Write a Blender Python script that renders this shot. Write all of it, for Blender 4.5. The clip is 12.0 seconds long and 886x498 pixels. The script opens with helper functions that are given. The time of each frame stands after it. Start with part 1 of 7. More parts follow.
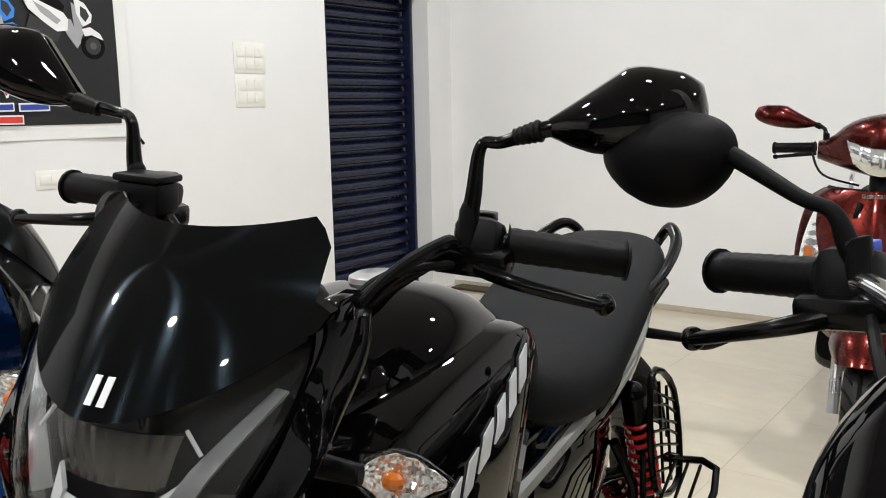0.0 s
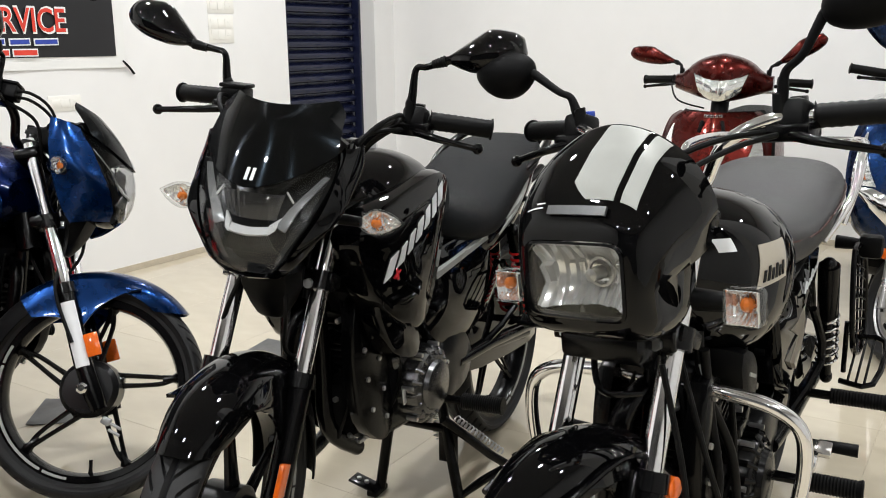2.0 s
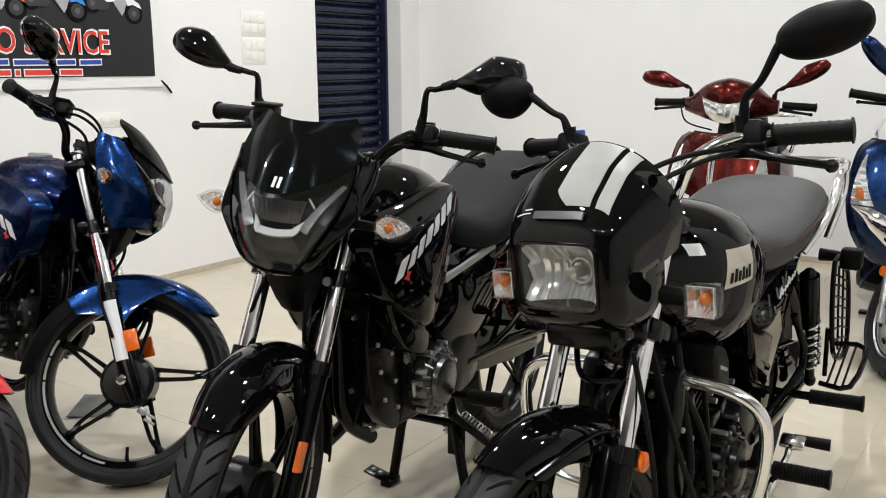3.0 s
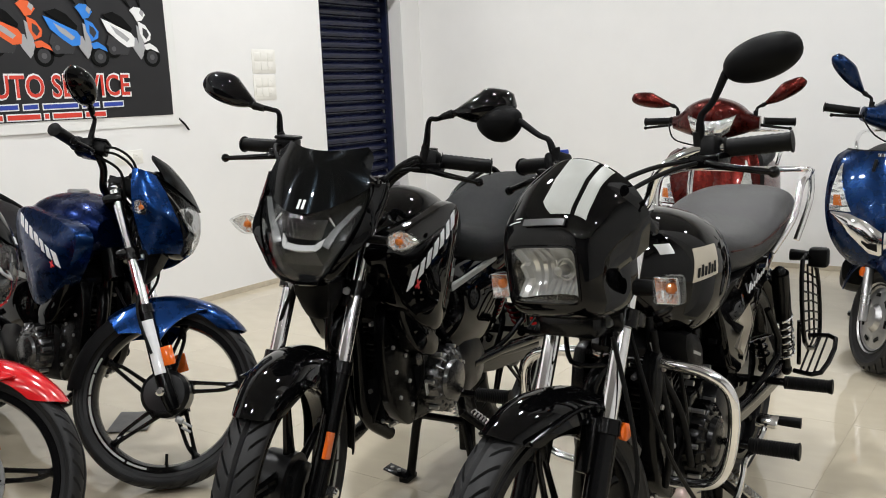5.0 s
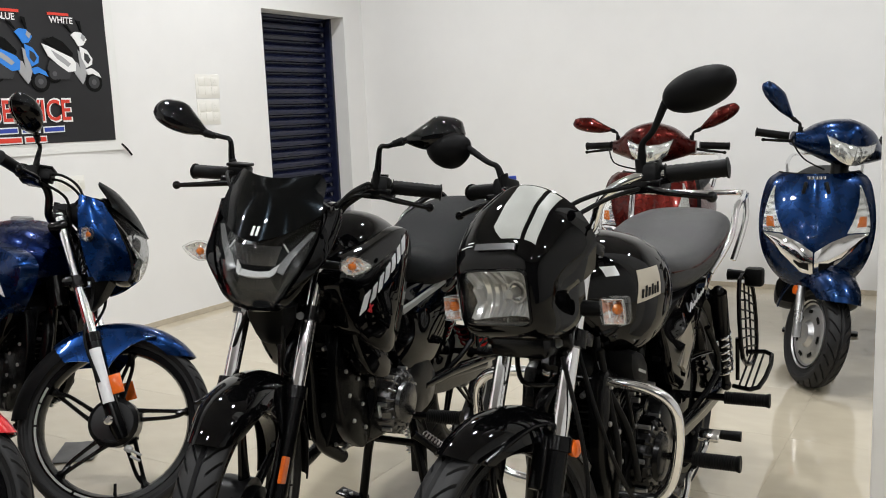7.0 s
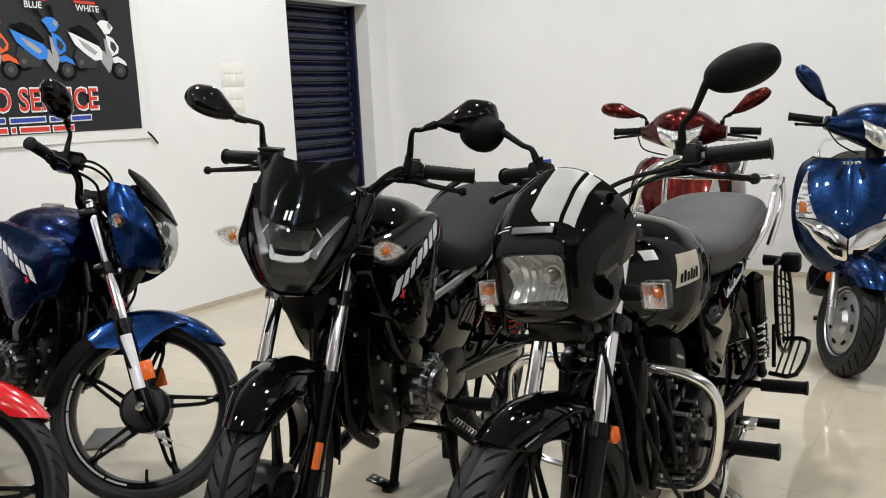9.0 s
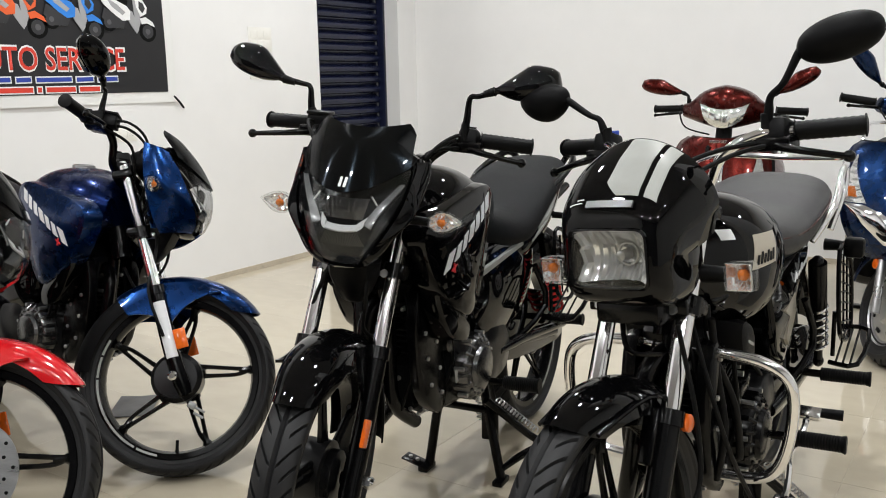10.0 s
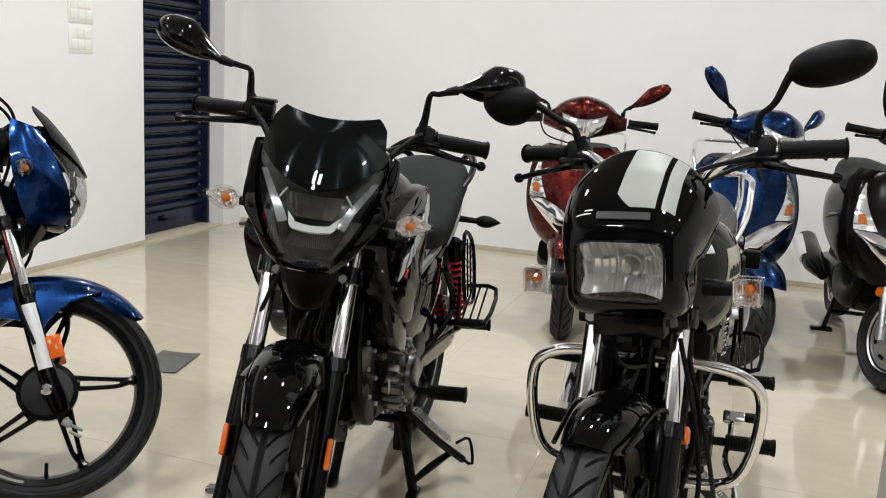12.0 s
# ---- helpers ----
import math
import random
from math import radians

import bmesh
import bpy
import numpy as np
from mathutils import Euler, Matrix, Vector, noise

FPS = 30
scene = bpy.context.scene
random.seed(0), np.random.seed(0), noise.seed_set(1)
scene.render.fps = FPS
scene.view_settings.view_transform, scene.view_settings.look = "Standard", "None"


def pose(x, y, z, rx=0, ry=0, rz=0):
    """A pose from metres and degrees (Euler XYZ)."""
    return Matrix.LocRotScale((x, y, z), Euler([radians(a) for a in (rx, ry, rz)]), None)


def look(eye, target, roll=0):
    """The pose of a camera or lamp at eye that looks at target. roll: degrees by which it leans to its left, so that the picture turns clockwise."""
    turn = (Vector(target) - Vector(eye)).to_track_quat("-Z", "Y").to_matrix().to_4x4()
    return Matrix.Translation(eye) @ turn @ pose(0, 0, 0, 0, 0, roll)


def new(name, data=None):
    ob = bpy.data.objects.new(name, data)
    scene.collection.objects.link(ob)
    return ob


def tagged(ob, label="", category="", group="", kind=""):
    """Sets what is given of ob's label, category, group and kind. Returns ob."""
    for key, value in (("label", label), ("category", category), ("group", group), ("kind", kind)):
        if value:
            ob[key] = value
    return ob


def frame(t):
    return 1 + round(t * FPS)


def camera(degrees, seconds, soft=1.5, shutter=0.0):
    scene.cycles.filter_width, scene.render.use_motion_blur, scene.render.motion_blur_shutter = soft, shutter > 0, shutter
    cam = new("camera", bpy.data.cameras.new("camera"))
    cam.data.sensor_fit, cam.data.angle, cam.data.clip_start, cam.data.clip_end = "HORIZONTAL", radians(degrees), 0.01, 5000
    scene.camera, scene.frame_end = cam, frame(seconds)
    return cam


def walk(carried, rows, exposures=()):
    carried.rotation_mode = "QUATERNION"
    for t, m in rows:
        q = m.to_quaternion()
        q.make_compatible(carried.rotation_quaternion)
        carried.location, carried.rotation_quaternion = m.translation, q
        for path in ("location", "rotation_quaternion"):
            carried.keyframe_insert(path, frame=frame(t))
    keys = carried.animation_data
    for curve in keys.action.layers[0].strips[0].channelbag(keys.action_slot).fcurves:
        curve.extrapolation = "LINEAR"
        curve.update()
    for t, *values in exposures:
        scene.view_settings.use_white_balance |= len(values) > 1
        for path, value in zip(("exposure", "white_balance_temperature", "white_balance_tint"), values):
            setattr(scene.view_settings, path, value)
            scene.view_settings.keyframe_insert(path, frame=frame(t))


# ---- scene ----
import functools

cam = camera(53.4, 12.0, soft=1.0)
PATH = [
    (0, (0.1617, 0.1177, 1.2089), (-1.1319, 1.8645, 0.8657), -1.2),
    (0.5, (0.2365, -0.0913, 1.2232), (-0.7766, 1.8172, 0.8074), -3.1),
    (1, (0.4004, -0.2541, 1.2232), (-0.6677, 1.6258, 0.8173), -3.3),
    (1.5, (0.5720, -0.4224, 1.2177), (-0.5874, 1.3794, 0.7194), -2.0),
    (2, (0.6743, -0.6259, 1.2188), (-0.4829, 1.1770, 0.7216), -0.7),
    (2.5, (0.7425, -0.7579, 1.2254), (-0.4114, 1.0560, 0.7568), 0.1),
    (3, (0.8195, -0.7634, 1.2265), (-0.4015, 1.0120, 0.7788), -0.3),
    (3.2, (0.8668, -0.7524, 1.2254), (-0.3641, 1.0186, 0.7920), -1.1),
    (4.8, (0.9768, -0.9262, 1.2364), (-0.3245, 0.8052, 0.8492), -2.2),
    (5, (0.9724, -0.9702, 1.2386), (-0.2717, 0.8030, 0.8558), -2.4),
    (5.5, (0.9779, -1.0373, 1.2529), (-0.1826, 0.8063, 0.9427), -2.3),
    (6, (0.9823, -1.0736, 1.2452), (-0.1408, 0.7887, 0.9119), -2.5),
    (6.5, (0.9845, -1.0659, 1.2496), (-0.1397, 0.7920, 0.8965), -2.3),
    (7, (0.9801, -1.0208, 1.2529), (-0.1474, 0.8382, 0.9185), -2.4),
    (9, (0.9405, -1.0197, 1.2386), (-0.2288, 0.8085, 0.8811), -2.7),
    (9.5, (0.9119, -1.0725, 1.2298), (-0.2618, 0.7480, 0.8448), -2.4),
    (10, (0.7920, -0.9999, 1.2166), (-0.3916, 0.8074, 0.8019), -1.1),
    (10.5, (0.6600, -0.8943, 1.2188), (-0.3883, 0.9889, 0.7777), -0.6),
    (11, (0.5698, -0.9075, 1.2122), (-0.3608, 1.0296, 0.7425), 0.9),
    (11.5, (0.4598, -1.0120, 1.2144), (-0.3179, 1.0021, 0.7898), 2.5),
    (12, (0.3498, -1.0879, 1.2100), (-0.3234, 0.9647, 0.7942), 3.2),
]
walk(cam, [(t, look(eye, target, roll)) for t, eye, target, roll in PATH], exposures=[(0.0, 0.1), (1.0, 0.1), (2.0, 0.25), (3.0, 0.16), (5.0, 0.08), (6.5, 0.0), (8.0, 0.02), (9.5, 0.08), (10.5, 0.12), (11.0, 0.14), (12.0, 0.06)])

# ---- world and lights ----
world = bpy.data.worlds.new("world")
scene.world = world
world.use_nodes = True
world.node_tree.nodes["Background"].inputs[0].default_value = (0.9, 0.95, 1.0, 1)
world.node_tree.nodes["Background"].inputs[1].default_value = 0.05

SCALE = 1.1                    # metres to one unit of the plan below
CEILING = 3.1
LIGHT_WATTS = 30.0
LIGHT_SPOTS = [(x, y) for x in (-2.1, -0.1, 2.0) for y in (-2.6, -0.7, 1.2, 3.1)]
for lx, ly in LIGHT_SPOTS:
    lamp = bpy.data.lights.new("downlight_lamp", "AREA")
    lamp.shape, lamp.size, lamp.energy, lamp.color = "DISK", 0.16 * SCALE, LIGHT_WATTS, (0.974, 0.985, 0.994)
    lamp.spread = radians(170)
    lo = new("downlight_lamp", lamp)
    lo.location = (lx * SCALE, ly * SCALE, (CEILING - 0.035) * SCALE)


# ---- materials ----
def pbr(name, col, rough=0.5, metal=0.0, coat=0.0, var=0.08, scale=30.0, bump=0.0, bscale=300.0, trans=0.0, ior=1.45, rvar=0.15, stretch=(1, 1, 1), spec=0.5):
    """A surface with mottled colour at two scales, uneven gloss and fine relief."""
    m = bpy.data.materials.new(name)
    m.use_nodes = True
    nt = m.node_tree
    b = nt.nodes["Principled BSDF"]
    tc = nt.nodes.new("ShaderNodeTexCoord")
    mp = nt.nodes.new("ShaderNodeMapping")
    mp.inputs["Scale"].default_value = stretch
    nt.links.new(tc.outputs["Object"], mp.inputs[0])
    n1, n2 = nt.nodes.new("ShaderNodeTexNoise"), nt.nodes.new("ShaderNodeTexNoise")
    n1.inputs["Scale"].default_value, n2.inputs["Scale"].default_value = scale * 0.12, scale
    n1.inputs["Detail"].default_value, n2.inputs["Detail"].default_value = 4, 6
    for n in (n1, n2):
        nt.links.new(mp.outputs[0], n.inputs["Vector"])
    add = nt.nodes.new("ShaderNodeMath")
    add.operation = "ADD"
    nt.links.new(n1.outputs["Fac"], add.inputs[0])
    nt.links.new(n2.outputs["Fac"], add.inputs[1])
    ramp = nt.nodes.new("ShaderNodeMapRange")
    ramp.inputs[1].default_value, ramp.inputs[2].default_value = 0.6, 1.4
    ramp.inputs[3].default_value, ramp.inputs[4].default_value = 1 - var, 1 + var
    nt.links.new(add.outputs[0], ramp.inputs[0])
    mul = nt.nodes.new("ShaderNodeVectorMath")
    mul.operation = "SCALE"
    mul.inputs[0].default_value = col
    nt.links.new(ramp.outputs[0], mul.inputs["Scale"])
    nt.links.new(mul.outputs[0], b.inputs["Base Color"])
    rr = nt.nodes.new("ShaderNodeMapRange")
    rr.inputs[1].default_value, rr.inputs[2].default_value = 0.3, 0.7
    rr.inputs[3].default_value, rr.inputs[4].default_value = max(0.0, rough * (1 - rvar)), min(1.0, rough * (1 + rvar))
    nt.links.new(n1.outputs["Fac"], rr.inputs[0])
    nt.links.new(rr.outputs[0], b.inputs["Roughness"])
    b.inputs["Metallic"].default_value = metal
    b.inputs["Coat Weight"].default_value = coat
    b.inputs["Coat Roughness"].default_value = 0.03
    b.inputs["Transmission Weight"].default_value = trans
    b.inputs["IOR"].default_value = ior
    b.inputs["Specular IOR Level"].default_value = spec
    if bump:
        n3 = nt.nodes.new("ShaderNodeTexNoise")
        n3.inputs["Scale"].default_value, n3.inputs["Detail"].default_value = bscale, 3
        nt.links.new(mp.outputs[0], n3.inputs["Vector"])
        bp = nt.nodes.new("ShaderNodeBump")
        bp.inputs["Strength"].default_value, bp.inputs["Distance"].default_value = bump, 0.002
        nt.links.new(n3.outputs["Fac"], bp.inputs["Height"])
        nt.links.new(bp.outputs[0], b.inputs["Normal"])
    return m


def vary(m, amount):
    """Lets each piece that wears the material differ a little in brightness."""
    nt = m.node_tree
    b = nt.nodes["Principled BSDF"]
    src = b.inputs["Base Color"].links[0].from_socket
    oi = nt.nodes.new("ShaderNodeObjectInfo")
    mr = nt.nodes.new("ShaderNodeMapRange")
    mr.inputs[3].default_value, mr.inputs[4].default_value = 1 - amount, 1 + amount
    nt.links.new(oi.outputs["Random"], mr.inputs[0])
    sc = nt.nodes.new("ShaderNodeVectorMath")
    sc.operation = "SCALE"
    nt.links.new(src, sc.inputs[0])
    nt.links.new(mr.outputs[0], sc.inputs["Scale"])
    nt.links.new(sc.outputs[0], b.inputs["Base Color"])
    return m


def tyre_mat(name):
    """Dull black rubber."""
    m = pbr(name, (0.0115, 0.0115, 0.012), 0.5, spec=0.35, var=0.3, scale=25, rvar=0.2, bump=0.1, bscale=400)
    return m


BLACK = pbr("gloss black paint", (0.0012, 0.0012, 0.0014), 0.02, var=0.1, scale=8, spec=0.3)
BLUE = pbr("deep blue metallic paint", (0.0004, 0.019, 0.088), 0.28, metal=0.87, coat=0.3, var=0.04, scale=300)
NAVY = pbr("dark blue metallic paint", (0.0005, 0.0075, 0.052), 0.28, metal=0.87, coat=0.3, var=0.04, scale=300)
SBLUE = pbr("scooter blue metallic paint", (0.0003, 0.0135, 0.058), 0.28, metal=0.87, coat=0.35, var=0.04, scale=300)
RED = pbr("bright red paint", (0.55, 0.008, 0.012), 0.2, coat=1.0, var=0.06, scale=60)
MAROON = pbr("maroon metallic paint", (0.062, 0.0036, 0.0017), 0.28, metal=0.87, coat=0.3, var=0.04, scale=300)
GREYBLK = pbr("matt black scooter paint", (0.004, 0.003, 0.003), 0.18, spec=0.13, var=0.12, scale=200)
PLASTIC = pbr("textured black plastic", (0.0022, 0.0022, 0.0024), 0.42, spec=0.14, var=0.2, scale=60, bump=0.15, bscale=900)
MATT = pbr("matt black plastic", (0.0022, 0.0022, 0.0024), 0.55, spec=0.1, var=0.2, scale=60, bump=0.15, bscale=900)
SATIN = pbr("satin black steel", (0.0016, 0.0016, 0.0018), 0.2, spec=0.22, var=0.2, scale=40, bump=0.05, bscale=400)
RUBBER = pbr("black rubber", (0.0028, 0.0028, 0.0028), 0.48, spec=0.15, var=0.25, scale=50, bump=0.2, bscale=700)
TYRE = tyre_mat("tyre rubber")
VINYL = pbr("black seat vinyl", (0.0065, 0.0072, 0.008), 0.55, spec=0.13, var=0.15, scale=20, bump=0.35, bscale=1400)
GVINYL = pbr("grey seat vinyl", (0.036, 0.036, 0.037), 0.4, spec=0.4, var=0.18, scale=14, bump=0.35, bscale=1300)
CHROME = pbr("chrome", (0.82, 0.82, 0.83), 0.11, metal=1.0, var=0.04, scale=20, rvar=0.4)
ALLOY = pbr("silver alloy", (0.5, 0.5, 0.5), 0.32, metal=0.9, var=0.1, scale=40)
ENGINE = pbr("black engine enamel", (0.008, 0.008, 0.0085), 0.3, metal=0.2, spec=0.35, var=0.25, scale=50, bump=0.1, bscale=500)
CASTGREY = pbr("cast grey metal", (0.13, 0.13, 0.132), 0.24, metal=0.9, var=0.2, scale=50, bump=0.1, bscale=400)
GOLDDECAL = pbr("champagne decal", (0.5, 0.455, 0.37), 0.3, metal=0.5, coat=0.6, var=0.06)
DARKALLOY = pbr("dark grey alloy", (0.007, 0.007, 0.0075), 0.3, metal=0.3, var=0.15, scale=50)
def thin_lens(name, tint, rough=0.02, f0=0.03):
    """Thin moulded plastic: light goes straight through, the surface glints."""
    m = bpy.data.materials.new(name)
    m.use_nodes = True
    nt = m.node_tree
    nt.nodes.remove(nt.nodes["Principled BSDF"])
    out = nt.nodes["Material Output"]
    mix, tr, gl = (nt.nodes.new(k) for k in ("ShaderNodeMixShader", "ShaderNodeBsdfTransparent", "ShaderNodeBsdfGlossy"))
    fr, pw, mr = (nt.nodes.new(k) for k in ("ShaderNodeLayerWeight", "ShaderNodeMath", "ShaderNodeMapRange"))
    pw.operation = "POWER"
    pw.inputs[1].default_value = 3.5
    mr.inputs[3].default_value, mr.inputs[4].default_value = f0, 0.6
    nt.links.new(fr.outputs["Facing"], pw.inputs[0])
    nt.links.new(pw.outputs[0], mr.inputs[0])
    tr.inputs[0].default_value = (*tint, 1)
    gl.inputs["Roughness"].default_value = rough
    nt.links.new(mr.outputs[0], mix.inputs[0])
    nt.links.new(tr.outputs[0], mix.inputs[1])
    nt.links.new(gl.outputs[0], mix.inputs[2])
    nt.links.new(mix.outputs[0], out.inputs["Surface"])
    return m


CLEAR = thin_lens("clear lens plastic", (0.96, 0.965, 0.96))
SMOKE = thin_lens("smoked lens plastic", (0.88, 0.885, 0.89), 0.02, 0.02)


def brushed(m, amount, turn):
    """Stretches the highlights along one direction, as fine wiping marks do."""
    nt = m.node_tree
    b = nt.nodes["Principled BSDF"]
    tg = nt.nodes.new("ShaderNodeTangent")
    tg.direction_type, tg.axis = "RADIAL", "Z"
    nt.links.new(tg.outputs[0], b.inputs["Tangent"])
    b.inputs["Anisotropic"].default_value, b.inputs["Anisotropic Rotation"].default_value = amount, turn
    b.inputs["Specular Tint"].default_value = (0.55, 0.78, 1.0, 1)
    return m


VISOR = pbr("smoke black visor", (0.0014, 0.0015, 0.0016), 0.2, coat=0.35, spec=0.05, var=0.08, scale=6)
brushed(VISOR, 0.92, 0.25)
MIRRORFINISH = pbr("lamp reflector", (0.94, 0.94, 0.94), 0.1, metal=0.8, var=0.05, scale=60)
LAMPSILVER = pbr("aluminised lamp reflector", (0.92, 0.92, 0.92), 0.1, metal=0.6, var=0.05, scale=60)
LAMPGREY = pbr("lamp inner grey", (0.03, 0.0305, 0.031), 0.2, metal=0.3, var=0.2, scale=80)
LENSGREY = pbr("pale lamp plastic", (0.33, 0.333, 0.33), 0.22, metal=0.4, var=0.15, scale=60)
RIBGREY = pbr("dark lamp ribs", (0.1, 0.102, 0.1), 0.2, metal=0.6, var=0.2, scale=60)
SLOTGREY = pbr("smoke grey slot plastic", (0.05, 0.05, 0.053), 0.25, var=0.15, scale=60)
WHITEPL = pbr("white plastic", (0.75, 0.75, 0.73), 0.35, var=0.05)
ORANGE = pbr("orange reflector plastic", (0.75, 0.13, 0.01), 0.15, coat=0.5, var=0.15, scale=200)
AMBER = pbr("amber bulb", (0.5, 0.13, 0.02), 0.12, coat=0.6, var=0.1)
STICKER = pbr("silver grey decal", (0.31, 0.315, 0.295), 0.45, metal=0.1, var=0.06, spec=0.25)
WHITEDECAL = pbr("white decal", (0.72, 0.73, 0.74), 0.28, coat=0.5, var=0.05)
REDDECAL = pbr("red decal", (0.6, 0.02, 0.03), 0.3, coat=0.5, var=0.05)
REDSPRING = pbr("red spring paint", (0.55, 0.015, 0.015), 0.25, coat=0.5, var=0.08)
DISCSTEEL = pbr("brushed disc steel", (0.5, 0.5, 0.5), 0.3, metal=1.0, var=0.12, scale=90, stretch=(1, 1, 6))
BLUEDECAL = pbr("blue plastic", (0.02, 0.06, 0.4), 0.3, var=0.05)


# ---- mesh tools ----
class Geo:
    def __init__(self):
        self.v, self.f = [], []

    def add(self, verts, faces):
        k = len(self.v)
        self.v += [tuple(float(c) for c in p) for p in verts]
        self.f += [tuple(i + k for i in f) for f in faces]
        return self


def catmull(points, steps, closed=False):
    p = np.array(points, float)
    n = len(p)
    out = []
    spans = n if closed else n - 1
    for i in range(spans):
        if closed:
            a, b, c, d = p[(i - 1) % n], p[i], p[(i + 1) % n], p[(i + 2) % n]
        else:
            a, b, c, d = p[max(i - 1, 0)], p[i], p[i + 1], p[min(i + 2, n - 1)]
        for k in range(steps):
            t = k / steps
            out.append(0.5 * (2 * b + (c - a) * t + (2 * a - 5 * b + 4 * c - d) * t * t + (3 * b - a - 3 * c + d) * t ** 3))
    if not closed:
        out.append(p[-1])
    return np.array(out)


def loft(g, rings, cap0=True, cap1=True, loop=False):
    n = len(rings[0])
    verts = [p for r in rings for p in r]
    faces = []
    m = len(rings)
    for i in range(m if loop else m - 1):
        j = (i + 1) % m
        for k in range(n):
            l = (k + 1) % n
            faces.append((i * n + k, i * n + l, j * n + l, j * n + k))
    if not loop:
        if cap0:
            faces.append(tuple(range(n - 1, -1, -1)))
        if cap1:
            faces.append(tuple((m - 1) * n + k for k in range(n)))
    return g.add(verts, faces)


def tube(g, pts, r, n=10, steps=0, loop=False):
    """A round bar through the points; r may be one radius or one a point."""
    rs = np.full(len(pts), r, float) if np.isscalar(r) else np.array(r, float)
    q = np.c_[np.array(pts, float), rs]
    if steps:
        q = catmull(q, steps, loop)
    p, rs = q[:, :3], q[:, 3]
    tang = np.gradient(p, axis=0)
    if loop:
        tang = np.roll(p, -1, 0) - np.roll(p, 1, 0)
    tang /= np.linalg.norm(tang, axis=1)[:, None] + 1e-12
    up = np.array((0, 0, 1.0)) if abs(tang[0][2]) < 0.9 else np.array((1.0, 0, 0))
    rings = []
    for i in range(len(p)):
        u = up - tang[i] * (up @ tang[i])
        u /= np.linalg.norm(u) + 1e-12
        w = np.cross(tang[i], u)
        up = u
        rings.append([p[i] + rs[i] * (math.cos(a) * u + math.sin(a) * w) for a in np.arange(n) * math.tau / n])
    return loft(g, rings, loop=loop)


def spow(c, e):
    return math.copysign(abs(c) ** e, c)


def section(x, hw, zt, zb, zm=None, e=2.6, tilt=0.0, n=28):
    """A closed outline across the length at x: half width, top, bottom, height of the widest place, squareness."""
    zm = (zt + zb) / 2 if zm is None else zm
    out = []
    for k in range(n):
        a = math.tau * k / n
        z = zm + (zt - zm if math.sin(a) > 0 else zm - zb) * spow(math.sin(a), 2 / e)
        out.append((x + tilt * (z - zm), hw * spow(math.cos(a), 2 / e), z))
    return out


def body(g, table, steps=4, n=28, cap0=True, cap1=True):
    """A smooth hull through rows of x, half width, top, bottom, widest height, squareness, tilt."""
    rows = catmull(table, steps)
    return loft(g, [section(*r, n=n) for r in rows], cap0, cap1)


def revolve(g, profile, centre=(0, 0, 0), n=40, a0=0.0, a1=math.tau, axis="y"):
    """Turns rows of (radius, along the axle) round the axle."""
    full = abs(a1 - a0 - math.tau) < 1e-6
    rings = []
    for k in range(n if full else n + 1):
        a = a0 + (a1 - a0) * k / n
        ring = []
        for r, s in profile:
            p = {"y": (r * math.cos(a), s, r * math.sin(a)), "z": (r * math.cos(a), r * math.sin(a), s), "x": (s, r * math.cos(a), r * math.sin(a))}[axis]
            ring.append(np.array(p) + np.array(centre))
        rings.append(ring)
    return loft(g, rings, loop=full)


def block(g, centre, size, bevel=0.004, rot=(0, 0, 0), seg=2):
    bm = bmesh.new()
    bmesh.ops.create_cube(bm, size=1.0)
    bmesh.ops.scale(bm, vec=size, verts=bm.verts)
    if bevel:
        bmesh.ops.bevel(bm, geom=bm.edges[:], offset=bevel, segments=seg, affect="EDGES", profile=0.5)
    m = pose(*centre, *rot)
    bm.verts.index_update()
    g.add([m @ v.co for v in bm.verts], [[v.index for v in f.verts] for f in bm.faces])
    bm.free()
    return g


def ball(g, centre, radii, n=16, m=10, rot=(0, 0, 0)):
    mt = pose(*centre, *rot)
    rings = []
    for i in range(1, m):
        b = -math.pi / 2 + math.pi * i / m
        rings.append([mt @ Vector((radii[0] * math.cos(b) * math.cos(a), radii[1] * math.cos(b) * math.sin(a), radii[2] * math.sin(b))) for a in np.arange(n) * math.tau / n])
    return loft(g, rings)


